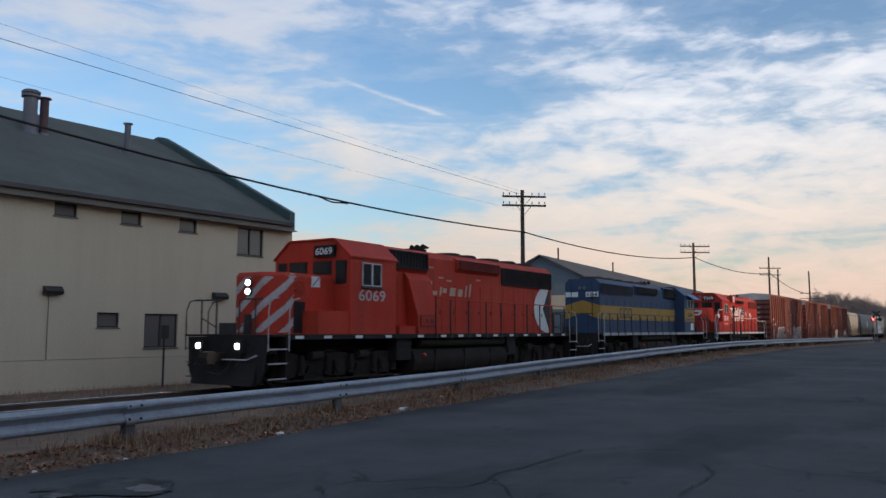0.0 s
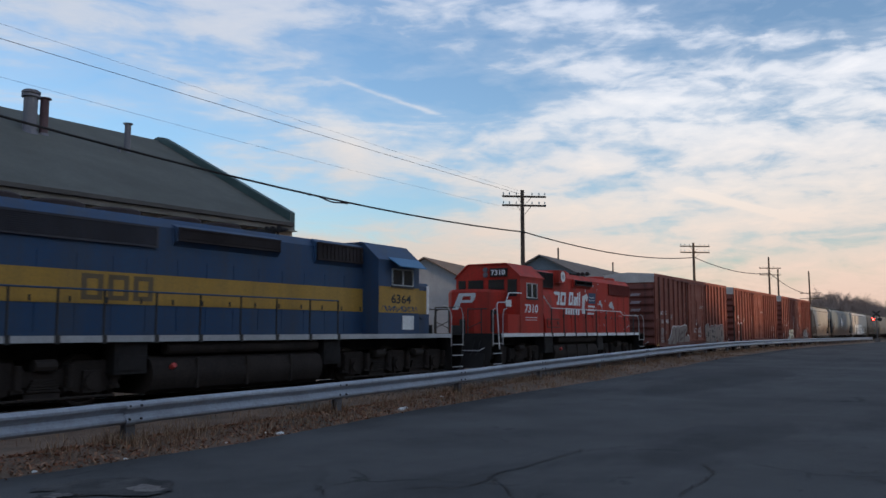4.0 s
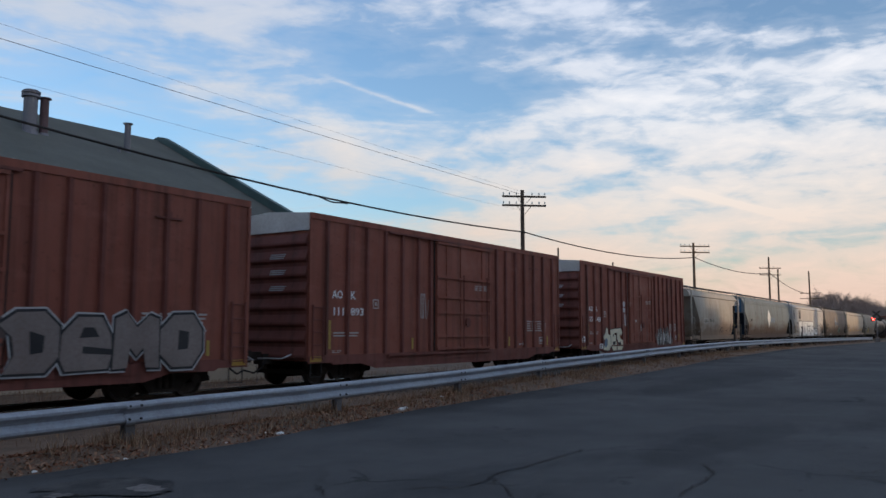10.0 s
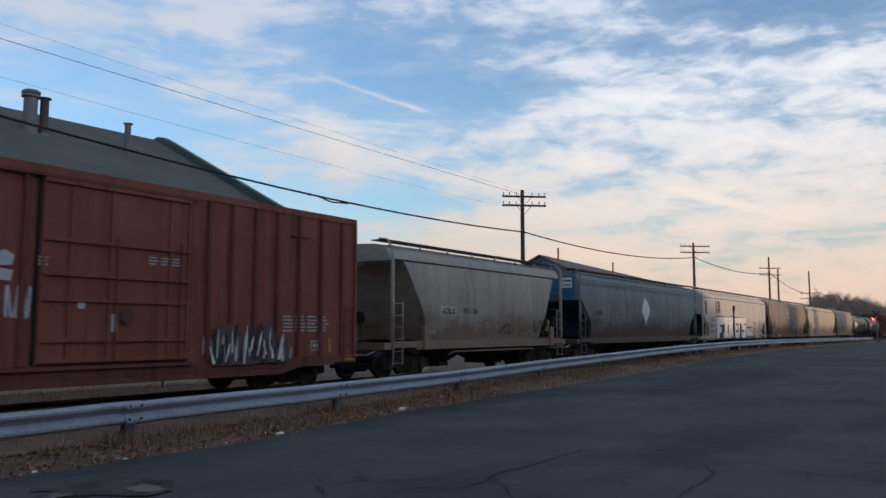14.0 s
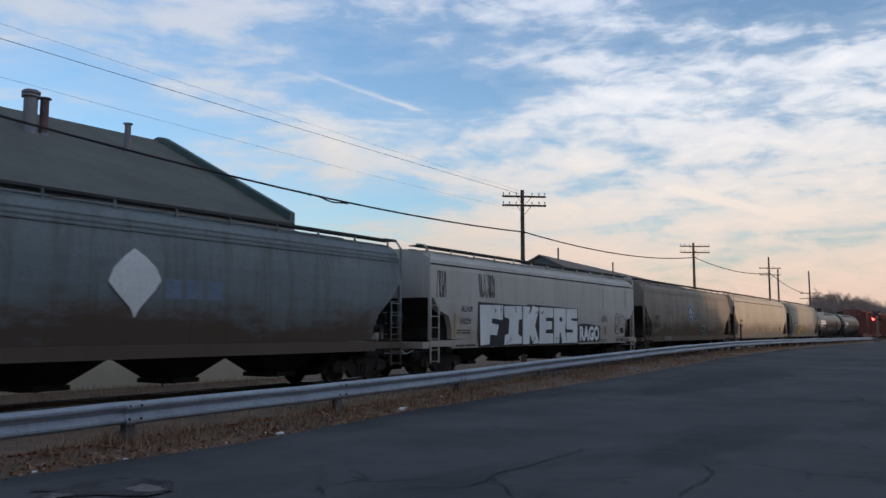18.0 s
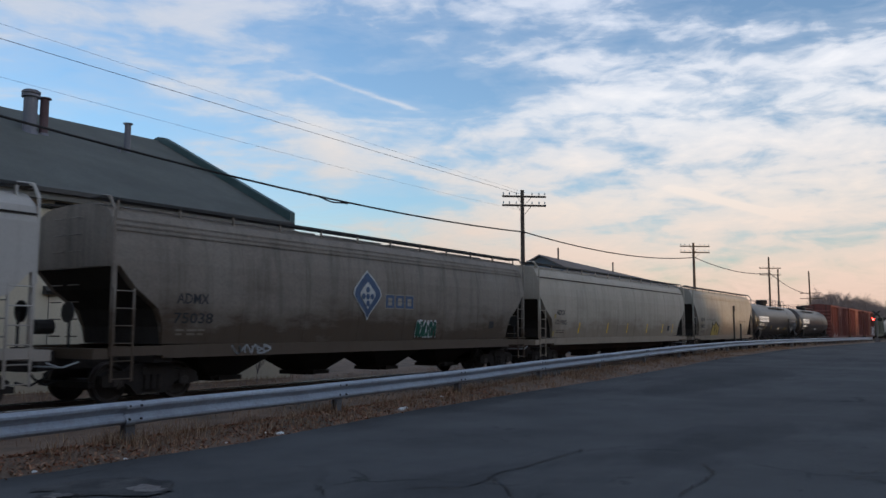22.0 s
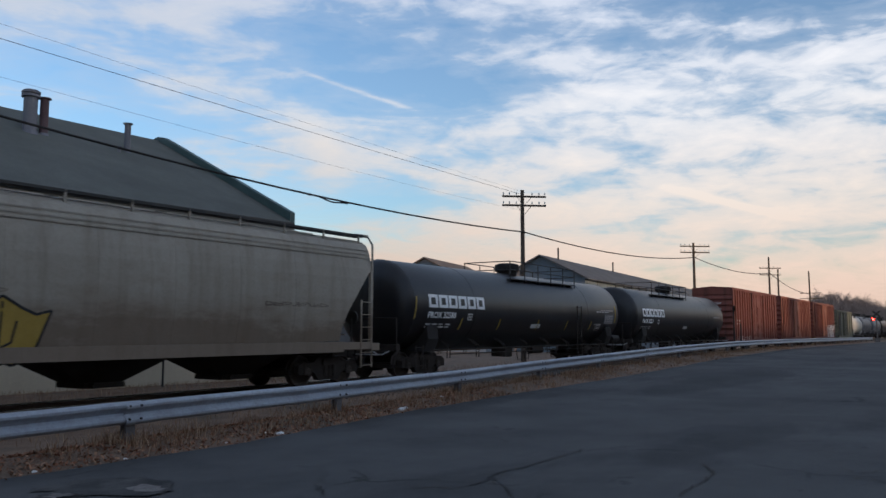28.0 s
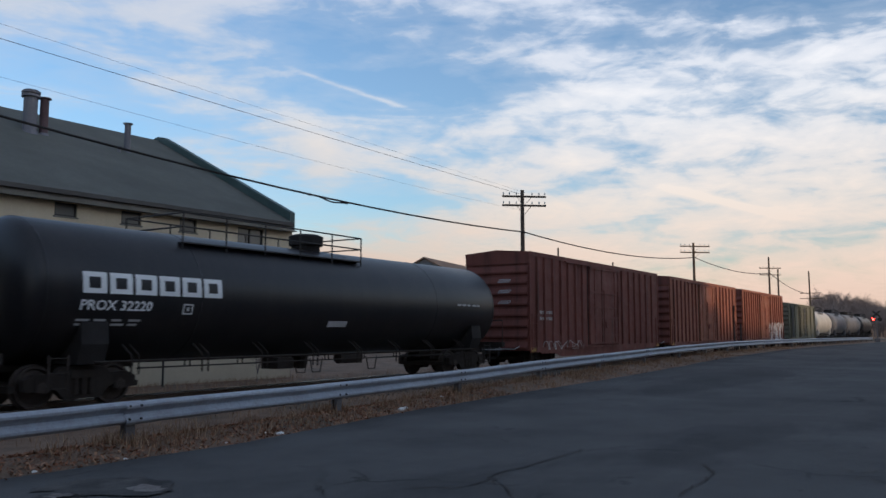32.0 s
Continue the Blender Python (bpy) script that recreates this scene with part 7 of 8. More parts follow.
        w = part("side_window", bm, M["window_trim"], cab, "sliding cab window in a bare metal frame")
        bm = BM()
        box(bm, wx0 + 0.04, wx1 - 0.04, y - 0.012, y + 0.012, wz0 + 0.04, wz1 - 0.04)
        part("pane", bm, M["glass"], w)
        bm = BM()
        box(bm, wx0 - 0.03, wx1 + 0.03, y - 0.06, y + 0.06, wz0 - 0.06, wz0 - 0.003)
        part("arm_rest", bm, M["dark_metal"], w)
    # cab front wall: windows, number boards
    cf, d = (c0, -1) if f == 1 else (c1, 1)
    for y0, y1, z0 in ((-1.38, -0.98, 2.85), (-0.82, -0.12, 3.13), (0.12, 0.82, 3.13), (0.94, 1.28, 2.85)):
        bm = BM()
        box(bm, cf, cf + d * 0.02, y0, y1, z0, 3.52)
        w = part("front_window", bm, M["black"], cab)
        bm = BM()
        box(bm, cf + d * 0.021, cf + d * 0.03, y0 + 0.05, y1 - 0.05, z0 + 0.05, 3.47)
        part("pane", bm, M["glass"], w)
    for y0 in (-0.98,):
        bm = BM()
        box(bm, cf, cf + d * 0.10, y0, y0 + 0.76, 3.63, 3.97)
        nb = part("number_board", bm, M["black"], cab)
        me = letters("road_number", spec["number"], nb, 0, 0.64, 3.69, 3.91, M["white_clean"], 0, 0.02).data
        me.transform(Matrix.Translation((cf + d * 0.102, y0 + (0.70 if d < 0 else 0.06), 0)) @ Matrix.Rotation(-pi / 2 if d < 0 else pi / 2, 4, "Z"))
    if spec.get("cab_headlight"):
        for z in (3.72, 3.92):
            bm = BM()
            tube(bm, (cf, 0, z), (cf + d * 0.08, 0, z), 0.10, 12)
            part("headlight", bm, M["vent_steel"], cab, "unlit round headlight")
    if spec.get("visor"):
        for sy in (-1, 1):
            bm = BM()
            v0, v1 = wx0 - 0.2, wx1 + 0.3
            loft(bm, [[(v0, sy * 1.53, wz1 + 0.30), (v1, sy * 1.53, wz1 + 0.30), (v1, sy * 1.53, wz1 + 0.33), (v0, sy * 1.53, wz1 + 0.33)],
                      [(v0 + 0.1, sy * 1.92, wz1 + 0.02), (v1 - 0.1, sy * 1.92, wz1 + 0.02), (v1 - 0.1, sy * 1.92, wz1 + 0.05), (v0 + 0.1, sy * 1.92, wz1 + 0.05)]])
            part("sun_visor", bm, M[spec["visor"]], cab, "bright blue metal awning over the cab window")
    # nose
    n0, n1 = spec["nose"]
    h = 3.08
    tip, root = (n0, n1) if f == 1 else (n1, n0)
    dd = 1 if root > tip else -1
    plan = [(root, 0.9), (tip + dd * 0.42, 0.9), (tip, 0.5), (tip, -0.5), (tip + dd * 0.42, -0.9), (root, -0.9)]
    bm = BM()
    loft(bm, [[(x, y, DECK) for x, y in plan], [(x, y, h - 0.1) for x, y in plan], [(x + (0.06 * dd if x != root else 0), y * 0.94, h) for x, y in plan]])
    nose = part("nose", bm, M[spec.get("nose_col", spec["col"])], car)
    if f == 1:
        bm = BM()
        door = spec.get("door_x", tip + 0.74)
        box(bm, door, door + 0.44, -0.915, -0.902, DECK + 0.05, 2.3)
        part("nose_door", bm, M["black"], nose)
    bm = BM()
    tube(bm, (tip - dd * 0.02, 0, DECK), (tip - dd * 0.02, 0, 1.95), 0.12, 8)
    part("brake_stand", bm, M["dark_metal"], car)
    # long hood
    h0, h1 = spec["hood"]
    zt = spec.get("hood_top", 4.08)
    bm = BM()
    prism_x(bm, [(-0.92, DECK), (-0.92, zt - 0.22), (-0.72, zt), (0.72, zt), (0.92, zt - 0.22), (0.92, DECK)], h0, h1)
    hood = part("hood", bm, col, car)
    k = 14
    for i in range(1, k):
        x = h0 + (h1 - h0) * i / k
        bm = BM()
        box(bm, x - 0.012, x + 0.012, -0.932, -0.919, DECK + 0.1, 3.1)
        part("door_seam", bm, col, hood)
    for i in range(k):
        bm = BM()
        x = h0 + (h1 - h0) * (i + 0.85) / k
        box(bm, x - 0.02, x + 0.02, -0.95, -0.925, 2.1, 2.22)
        part("door_latch", bm, M["dark_metal"], hood)
    for name, a, b, z0, z1, out in spec["grilles"]:
        for sy in (-1, 1):
            if out:
                bm = BM()
                prism_x(bm, [(sy * 0.9, z0 - 0.14), (sy * (0.93 + out), z0), (sy * (0.93 + out), z1), (sy * 0.8, z1 + 0.1)], a - 0.05, b + 0.05)
                part("intake_box", bm, col, hood)
            yy = 0.94 + out
            if sy < 0:
                grille(hood, name, a, b, z0, z1, -yy, M[spec["grille_cols"][name]], 12 if name == "intake_screen" else 9, name == "intake_screen")
    if spec.get("blower"):
        a, b, z1 = spec["blower"]
        bm = BM()
        loft(bm, [[(a + 0.22, -0.9, DECK), (b, -0.9, DECK), (b, -1.38, DECK), (a + 0.22, -1.38, DECK)],
                  [(a + 0.2, -0.9, 2.0), (b, -0.9, 2.0), (b, -1.36, 2.0), (a + 0.2, -1.36, 2.0)],
                  [(a, -0.9, z1 - 0.22), (b, -0.9, z1 - 0.22), (b, -1.14, z1 - 0.22), (a, -1.14, z1 - 0.22)],
                  [(a, -0.9, z1), (b, -0.9, z1), (b, -0.95, z1), (a, -0.95, z1)]])
        bl = part("blower_housing", bm, col, car)
        bm = BM()
        box(bm, a + 0.32, b - 0.08, -1.40, -1.375, DECK + 0.22, DECK + 0.60)
        part("access_panel", bm, M["oxide_dark"], bl)
        bm = BM()
        box(bm, a + 0.36, b - 0.12, -1.412, -1.401, DECK + 0.26, DECK + 0.56)
        part("panel_door", bm, col, bl)
        for x in (a + 0.6, b - 0.4):
            bm = BM()
            prism_x(bm, [(-1.413, DECK + 0.36), (-1.46, DECK + 0.36), (-1.413, DECK + 0.5)], x, x + 0.12)
            part("panel_latch", bm, M["oxide_dark"], bl)
        bm = BM()
        box(bm, a - 0.75, a + 0.1, -1.34, -0.925, DECK + 0.002, DECK + 0.24)
        part("step_box", bm, col, car)
    for x, r in spec["fans"]:
        bm = BM()
        tube(bm, (x, 0, zt - 0.02), (x, 0, zt + 0.11), r, 20)
        tube(bm, (x, 0, zt + 0.11), (x, 0, zt + 0.15), r, 20, r * 0.9)
        part("roof_fan", bm, M[spec.get("fan_col", "soot")], hood)
    for x in spec["stacks"]:
        bm = BM()
        box(bm, x - 0.35, x + 0.35, -0.25, 0.25, zt - 0.02, zt + 0.16)
        part("exhaust_stack", bm, M["black"], hood)
    bm = BM()
    hx = spec["horn"]
    tube(bm, (hx, -0.1, zt), (hx, -0.1, zt + 0.18), 0.03, 6)
    for q, yy in enumerate((-0.25, 0.0, 0.22)):
        tube(bm, (hx - 0.22, yy - 0.1, zt + 0.22), (hx + 0.12, yy - 0.1, zt + 0.22), 0.10, 8, 0.03)
    part("horn", bm, M["black"], car)
    he = h1 if f == 1 else h0
    for y in (-0.55, 0.55):
        bm = BM()
        pipe(bm, [(he, y, 2.0), (he + 0.08 * f, y, 2.0), (he + 0.08 * f, y, 4.0), (he, y, 4.05)], 0.018, 5)
        part("hood_grab_iron", bm, M["dark_metal"], hood)
    TRAIN.append((car, s))
    return car, cab, nose, hood


# first: red, cab leading
M["faded_tan"] = paint("faded_tan", (0.50, 0.38, 0.27), 0.6, (0.45, 0.10, 0.06), 0.8)
M["stripe_white"] = paint("stripe_white", (0.50, 0.46, 0.44), 0.5, (0.25, 0.10, 0.08), 0.6)
L1, L1cab, L1nose, L1hood = locomotive(-109.46, dict(
    front=1, deck=(1.27, 20.1), col="red", sill="black", dashes=(2.3, 3.42, 4.75, 6.14, 7.84, 9.16, 10.24, 11.42, 12.65, 13.88, 15.05, 16.2, 17.4, 18.5), rail_col="red", posts=(8.91, 9.81, 10.97, 12.19, 13.29, 14.38, 15.4, 16.52, 17.65, 18.85), hood_top=4.18,
    rail_rise=0.08, rail_z=2.55, tank=(7.76, 13.78), trucks=(4.45, 17.0), cab=(4.49, 6.66), window=(5.0, 5.9, 2.80, 3.48), nose=(2.12, 4.49), hood=(6.66, 18.78),
    grilles=[("intake_screen", 7.0, 9.1, 3.5, 4.06, 0.06), ("dynamic_brake_grille", 11.05, 13.95, 3.68, 4.0, 0.10), ("radiator_grille", 14.3, 18.68, 3.28, 3.94, 0.0)],
    grille_cols=dict(intake_screen="black", dynamic_brake_grille="grille_red", radiator_grille="grille_dark"), blower=(7.85, 9.13, 3.38), fans=[(14.6, 0.6), (16.0, 0.6), (17.4, 0.6), (11.8, 0.55), (12.9, 0.55)], stacks=[9.8], horn=10.0, number="6069"),
    "red diesel locomotive, headlights lit, white diagonal nose stripes")
letters("road_number", "6069", L1cab, 4.85, 6.12, 2.37, 2.70, M["stripe_white"], -1.525, 0.012, label="faded white cab number")
NOSE1 = [(4.45, 0.9), (2.54, 0.9), (2.12, 0.5), (2.12, -0.5), (2.54, -0.9), (4.45, -0.9)]
stripes_round(L1nose, NOSE1[1:5] + [(2.86, -0.9)], 1.47, 2.95, 0.85, (-1.05, -0.45, 0.15, 0.75, 1.35, 1.95), 0.23, M["stripe_white"])
for z in (2.56, 2.80):
    bm = BM()
    tube(bm, (2.12, 0, z), (2.05, 0, z), 0.13, 14)
    hl = part("headlight", bm, M["vent_steel"], L1nose, "bright lit headlight")
    bm = BM()
    tube(bm, (2.049, 0, z), (2.042, 0, z), 0.075, 14)
    part("lens", bm, M["lamp_on"], hl)
for y in (-0.72, 0.72):
    bm = BM()
    box(bm, 1.06, 1.25, y - 0.16, y + 0.16, 0.98, 1.28)
    dl = part("ditch_light", bm, M["black"], L1, "bright lit ditch light")
    bm = BM()
    tube(bm, (1.057, y, 1.13), (1.05, y, 1.13), 0.075, 14)
    part("lens", bm, M["lamp_on"], dl)
bm = BM()
box(bm, 3.2, 4.489, -1.5, -0.905, DECK + 0.002, 2.06)
part("battery_box", bm, M["red"], L1, "red steel battery box beside the nose")
patch("paper_notice", L1nose, [rect(3.55, 3.9, 2.72, 3.02)], M["white"], -0.9)
patch("paper_slash", L1nose, ribbon([(3.6, 2.75), (3.87, 3.0)], 0.035), M["faint_blue"], -0.91)
patch("grab_plate", L1nose, [rect(2.65, 2.95, 2.95, 2.99), rect(2.72, 2.86, 3.02, 3.05)], M["stripe_white"], -0.9)
bm = BM()
pipe(bm, [(2.93 + 0.27 * cos(a * pi / 10), -0.99, 2.60 + 0.27 * sin(a * pi / 10)) for a in range(21)], 0.017, 6)
for a in range(3):
    tube(bm, (2.93, -0.97, 2.60), (2.93 + 0.27 * cos(a * 2.1), -0.99, 2.60 + 0.27 * sin(a * 2.1)), 0.012, 5)
tube(bm, (2.93, -0.9, 2.60), (2.93, -0.99, 2.60), 0.05, 8)
part("hand_brake_wheel", bm, M["red"], L1nose, "round hand brake wheel on the nose side")
# black and white disc on the rear of the hood
cx, cz, rr = 18.46, 2.42, 1.0
arc = [(cx - 1.35 * cos(a), cz + rr * sin(a)) for a in [-pi / 2 + pi * i / 14 for i in range(15)]]
patch("white_disc", L1hood, [arc], M["white"], -0.925, None, "white half disc", 0.006)
patch("black_wedge", L1hood, [[(18.60, cz - rr), (18.60, cz + rr), (17.91, cz)]], M["black_paint"], -0.927, None, "black wedge", 0.012)
# worn wordmark: plain pale shapes
for a, b, z0, z1 in ((9.28, 9.42, 2.78, 3.20), (9.42, 9.78, 2.72, 2.86), (9.95, 10.07, 2.72, 3.02), (10.16, 10.40, 2.82, 2.97), (10.58, 10.96, 2.72, 3.02), (11.12, 11.42, 2.72, 2.98), (11.6, 11.7, 2.72, 3.12), (11.86, 11.97, 2.72, 3.2)):
    patch("faded_wordmark", L1hood, [rect(a, b, z0, z1, 0.09 * (z1 - z0) / 0.4)], M["faded_tan"], -0.925, thick=0.003)
for a, z in ((9.3, 3.62), (9.9, 3.3), (10.4, 3.22), (12.4, 3.34)):
    patch("chipped_paint", L1hood, [rect(a, a + 0.3, z, z + 0.05, 0.03)], M["faded_tan"], -0.925, thick=0.003)

# second: blue and yellow, long hood leading
L2, L2cab, L2nose, L2hood = locomotive(-88.33, dict(
    front=-1, deck=(1.35, 19.75), col="blue", sill="grey_sill", posts=(1.95, 2.95, 3.98, 4.95, 5.96, 7.21, 8.4, 9.62, 10.82, 12.05, 13.19),
    rail_col="blue", rail_z=2.34, tank=(7.2, 12.6), trucks=(3.9, 16.4), cab=(14.95, 17.05), window=(15.6, 16.7, 2.88, 3.40), nose=(17.05, 18.95), hood=(3.13, 14.95),
    grilles=[("radiator_grille", 3.25, 7.58, 3.36, 3.84, 0.0), ("dynamic_brake_grille", 8.09, 11.33, 3.56, 3.88, 0.10), ("intake_screen", 12.82, 14.8, 3.48, 3.98, 0.06)],
    grille_cols=dict(intake_screen="grille_dark", dynamic_brake_grille="grille_dark", radiator_grille="grille_blue"),
    fans=[(4.3, 0.6), (5.7, 0.6), (8.9, 0.55), (10.2, 0.55), (7.1, 0.6)], stacks=[11.6], horn=12.2, number="6364", visor="visor_blue", cab_headlight=True),
    "blue diesel locomotive with a wide yellow stripe, hood first")
letters("road_number", "6364", L2cab, 15.57, 16.59, 2.34, 2.62, M["black_paint"], -1.532, 0.015)
patch("yellow_band", L2hood, [rect(3.14, 14.95, 2.08, 2.76)], M["yellow"], -0.925, None, "wide yellow band", 0.004)
patch("yellow_band", L2cab, [rect(14.97, 17.04, 2.06, 2.84)], M["yellow"], -1.525, None, "wide yellow band", 0.004)
patch("white_edge", L2nose, [rect(18.36, 18.5, 2.06, 3.0)], M["white"], -0.911)
for xx in (17.4, 17.95):
    patch("nose_grab", L2nose, [rect(xx, xx + 0.25, 1.93, 1.96)], M["blue"], -0.92, thick=0.03)
patch("yellow_band", L2nose, [rect(17.06, 18.5, 2.06, 2.84)], M["yellow"], -0.905, None, "wide yellow band", 0.004)
bm = BM()
bm.faces.new([bm.verts.new(v) for v in ((3.12, -0.92, 2.08), (3.12, -0.92, 2.76), (3.12, 0.0, 3.02), (3.12, 0.92, 2.76), (3.12, 0.92, 2.08), (3.12, 0.0, 2.40))])
part("yellow_band", bm, M["yellow"], L2hood)
for i in range(3):
    a = 5.78 + i * 0.62
    patch("wordmark_block", L2hood, [rect(a, a + 0.12, 2.16, 2.70), rect(a + 0.38, a + 0.5, 2.16, 2.70), rect(a + 0.12, a + 0.38, 2.16, 2.26), rect(a + 0.12, a + 0.38, 2.60, 2.70)], M["faded_brown"], -0.93, thick=0.004)
bm = BM()
box(bm, 3.05, 3.12, -0.86, -0.22, 3.18, 3.42)
nb = part("number_board", bm, M["white_clean"], L2hood, "white number board on the hood end")
me = letters("road_number", "6364", nb, 0, 0.54, 3.21, 3.39, M["black_paint"], 0, 0.01).data
me.transform(Matrix.Translation((3.046, -0.27, 0)) @ Matrix.Rotation(-pi / 2, 4, "Z"))
bm = BM()
box(bm, 3.05, 3.12, 0.22, 0.86, 3.18, 3.42)
part("number_board", bm, M["white_clean"], L2hood)
for y in (-0.12, 0.12):
    bm = BM()
    tube(bm, (3.13, y, 3.62), (3.05, y, 3.62), 0.09, 12)
    part("headlight", bm, M["vent_steel"], L2hood, "unlit round headlight")
patch("paper_notice", L2cab, [rect(16.15, 16.75, 1.55, 1.98)], M["white"], -1.53)
scrawl("city_name_script", L2cab, 15.1, 16.9, 2.10, 2.26, M["blue"], 6, -1.532, None, 9, 0.02)

# third: brighter red, cab leading
L3, L3cab, L3nose, L3hood = locomotive(-67.46, dict(
    front=1, deck=(0.84, 17.1), col="red_bright", sill="white", blower=(5.35, 7.0, 3.28), posts=(5.1, 5.91, 7.13, 8.31, 9.5, 10.71, 11.93, 13.12, 14.41, 15.6, 16.4),
    rail_rise=0.5, rail_col="white", rail_z=2.46, tank=(6.3, 10.9), trucks=(3.6, 14.0), axles=2, cab=(3.05, 5.05), window=(3.57, 4.49, 2.80, 3.40), nose=(1.28, 3.05), door_x=1.82, hood=(5.05, 16.6),
    grilles=[("intake_screen", 5.3, 7.03, 3.34, 3.98, 0.06), ("dynamic_brake_grille", 9.35, 11.25, 3.58, 3.82, 0.10), ("radiator_grille", 13.6, 16.5, 3.3, 3.84, 0.0)],
    grille_cols=dict(intake_screen="grille_dark", dynamic_brake_grille="grille_dark", radiator_grille="grille_red"), fan_col="red_bright", rail_drop=(13.9, 2.29),
    fans=[(8.7, 0.55), (9.9, 0.45), (13.9, 0.6), (15.3, 0.6)], stacks=[11.0], horn=12.6, number="7310", cab_headlight=True, roof="red_bright"),
    "bright red diesel locomotive with white lettering shapes on its hood")
letters("road_number", "7310", L3cab, 3.42, 4.57, 2.22, 2.56, M["white_clean"], -1.525, 0.02, 0.1, "white cab number")
patch("roof_fade", L3cab, [[(3.2, 3.66), (4.9, 3.66), (4.7, 3.80), (3.5, 3.84)]], M["red_pale"], 0, lambda z: -(1.53 - (z - 3.62) * 1.118), "sun-faded pale paint", 0.012)
bars("cab_notice", L3cab, 3.45, 4.55, 2.02, 2.08, 1, M["white"], -1.525, None, 5, 3)
patch("cab_line", L3cab, [rect(3.45, 4.5, 1.93, 1.95)], M["white"], -1.525)
bm = BM()
box(bm, 7.35, 8.1, -1.18, -0.9, 3.60, 4.14)
eb = part("equipment_box", bm, M["red_bright"], L3hood)
patch("round_emblem", eb, [[(7.73 + 0.24 * cos(a * pi / 8), 3.87 + 0.24 * sin(a * pi / 8)) for a in range(16)]], M["white"], -1.185)
patch("round_emblem_centre", eb, [[(7.73 + 0.1 * cos(a * pi / 6), 3.87 + 0.1 * sin(a * pi / 6)) for a in range(12)]], M["grey_sill"], -1.192)
# wordmark as plain slanted white shapes
for a, b, z0, z1 in ((7.25, 7.85, 2.64, 3.22), (7.95, 8.5, 2.64, 3.22), (8.85, 9.3, 2.66, 3.26), (9.38, 9.72, 2.66, 3.06), (9.8, 9.92, 2.66, 3.26), (10.0, 10.12, 2.66, 3.3)):
    w_ = b - a
    if w_ > 0.3:
        k = 0.1 / (z1 - z0)
        q = [rect(a, a + 0.15, z0, z1, 0.1), rect(a + 0.15 + 0.1 - k * 0.14, b + 0.1 - k * 0.14, z1 - 0.14, z1, k * 0.14), rect(b - 0.14, b, z0, z1 - 0.14, 0.1 - k * 0.14), rect(a + 0.15, b - 0.14, z0, z0 + 0.14, k * 0.14)]
    else:
        q = [rect(a, b, z0, z1, 0.06)]
    patch("wordmark_block", L3hood, q, M["white_clean"], -0.925)
for i in range(6):
    a = 8.5 + i * 0.27
    patch("wordmark_block", L3hood, [rect(a, a + 0.19, 2.24, 2.52, 0.04)], M["white_clean"], -0.925)
patch("flag_emblem", L3hood, [[(10.35, 2.3), (10.85, 2.3), (10.75, 2.6), (10.95, 2.9), (11.1, 3.1), (10.9, 3.25), (10.4, 3.1)], ], M["white"], -0.925, None, "torn white emblem patch")
patch("emblem_shape", L3hood, [[(10.62, 2.52), (10.98, 2.42), (11.05, 2.62), (11.02, 2.95), (10.86, 2.86), (10.74, 3.0)]], M["red_bright"], -0.931, None, "red shape on the emblem")
patch("flag_emblem", L3hood, [rect(11.1, 11.95, 2.80, 3.30, 0.05)], M["blue"], -0.925, None, "blue field with white dots")
patch("flag_stripe", L3hood, [rect(11.0 + i * 0.03, 11.75 + i * 0.06, 2.28 + i * 0.17, 2.37 + i * 0.17, 0.02) for i in range(3)], M["white"], -0.925)
patch("flag_dot", L3hood, [rect(11.22 + i * 0.17, 11.28 + i * 0.17, 2.92 + j * 0.13, 2.98 + j * 0.13) for i in range(4) for j in range(2)], M["white_clean"], -0.932)
rng = random.Random(9)
for cx_, cz_, r_ in ((12.55, 2.86, 0.17), (12.75, 2.74, 0.10), (12.3, 2.8, 0.06), (14.0, 2.8, 0.20), (14.25, 2.66, 0.12), (13.75, 2.78, 0.08), (15.3, 2.5, 0.06), (15.35, 2.25, 0.05), (15.9, 2.2, 0.05)):
    patch("bare_primer_patch", L3hood, [[(cx_ + r_ * cos(a * pi / 5) * rng.uniform(0.7, 1.25), cz_ + r_ * 0.9 * sin(a * pi / 5) * rng.uniform(0.7, 1.25)) for a in range(10)]], M["primer"], -0.925)
for i in range(46):
    cx_, cz_ = rng.uniform(10.2, 16.5), rng.choice((3.72, 3.5, 2.9, 2.5, 2.2, 1.7)) + rng.uniform(-0.12, 0.12)
    r_ = rng.uniform(0.015, 0.05)
    patch("chipped_paint", L3hood, [[(cx_ + r_ * rng.uniform(0.7, 1.3) * cos(a * pi / 3), cz_ + 1.6 * r_ * rng.uniform(0.5, 1.4) * sin(a * pi / 3)) for a in range(6)]], M["primer" if i % 3 else "oxide_dark"], -0.925, thick=0.003)
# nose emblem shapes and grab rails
bm = BM()
for out in ([(0.28, 2.2), (0.10, 2.2), (0.0, 2.92), (0.16, 2.92)], [(0.0, 2.92), (-0.34, 2.92), (-0.36, 2.78), (0.02, 2.78)], [(0.06, 2.5), (-0.28, 2.5), (-0.34, 2.62), (0.04, 2.62)], [(-0.22, 2.62), (-0.34, 2.62), (-0.36, 2.78), (-0.22, 2.78)]):
    loft(bm, [[(xx, yy * 1.45 - 0.18 * (zz - 2.5), 2.62 + (zz - 2.56) * 0.85) for yy, zz in out] for xx in (1.277, 1.268)])
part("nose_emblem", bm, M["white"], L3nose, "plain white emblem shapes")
bm = BM()
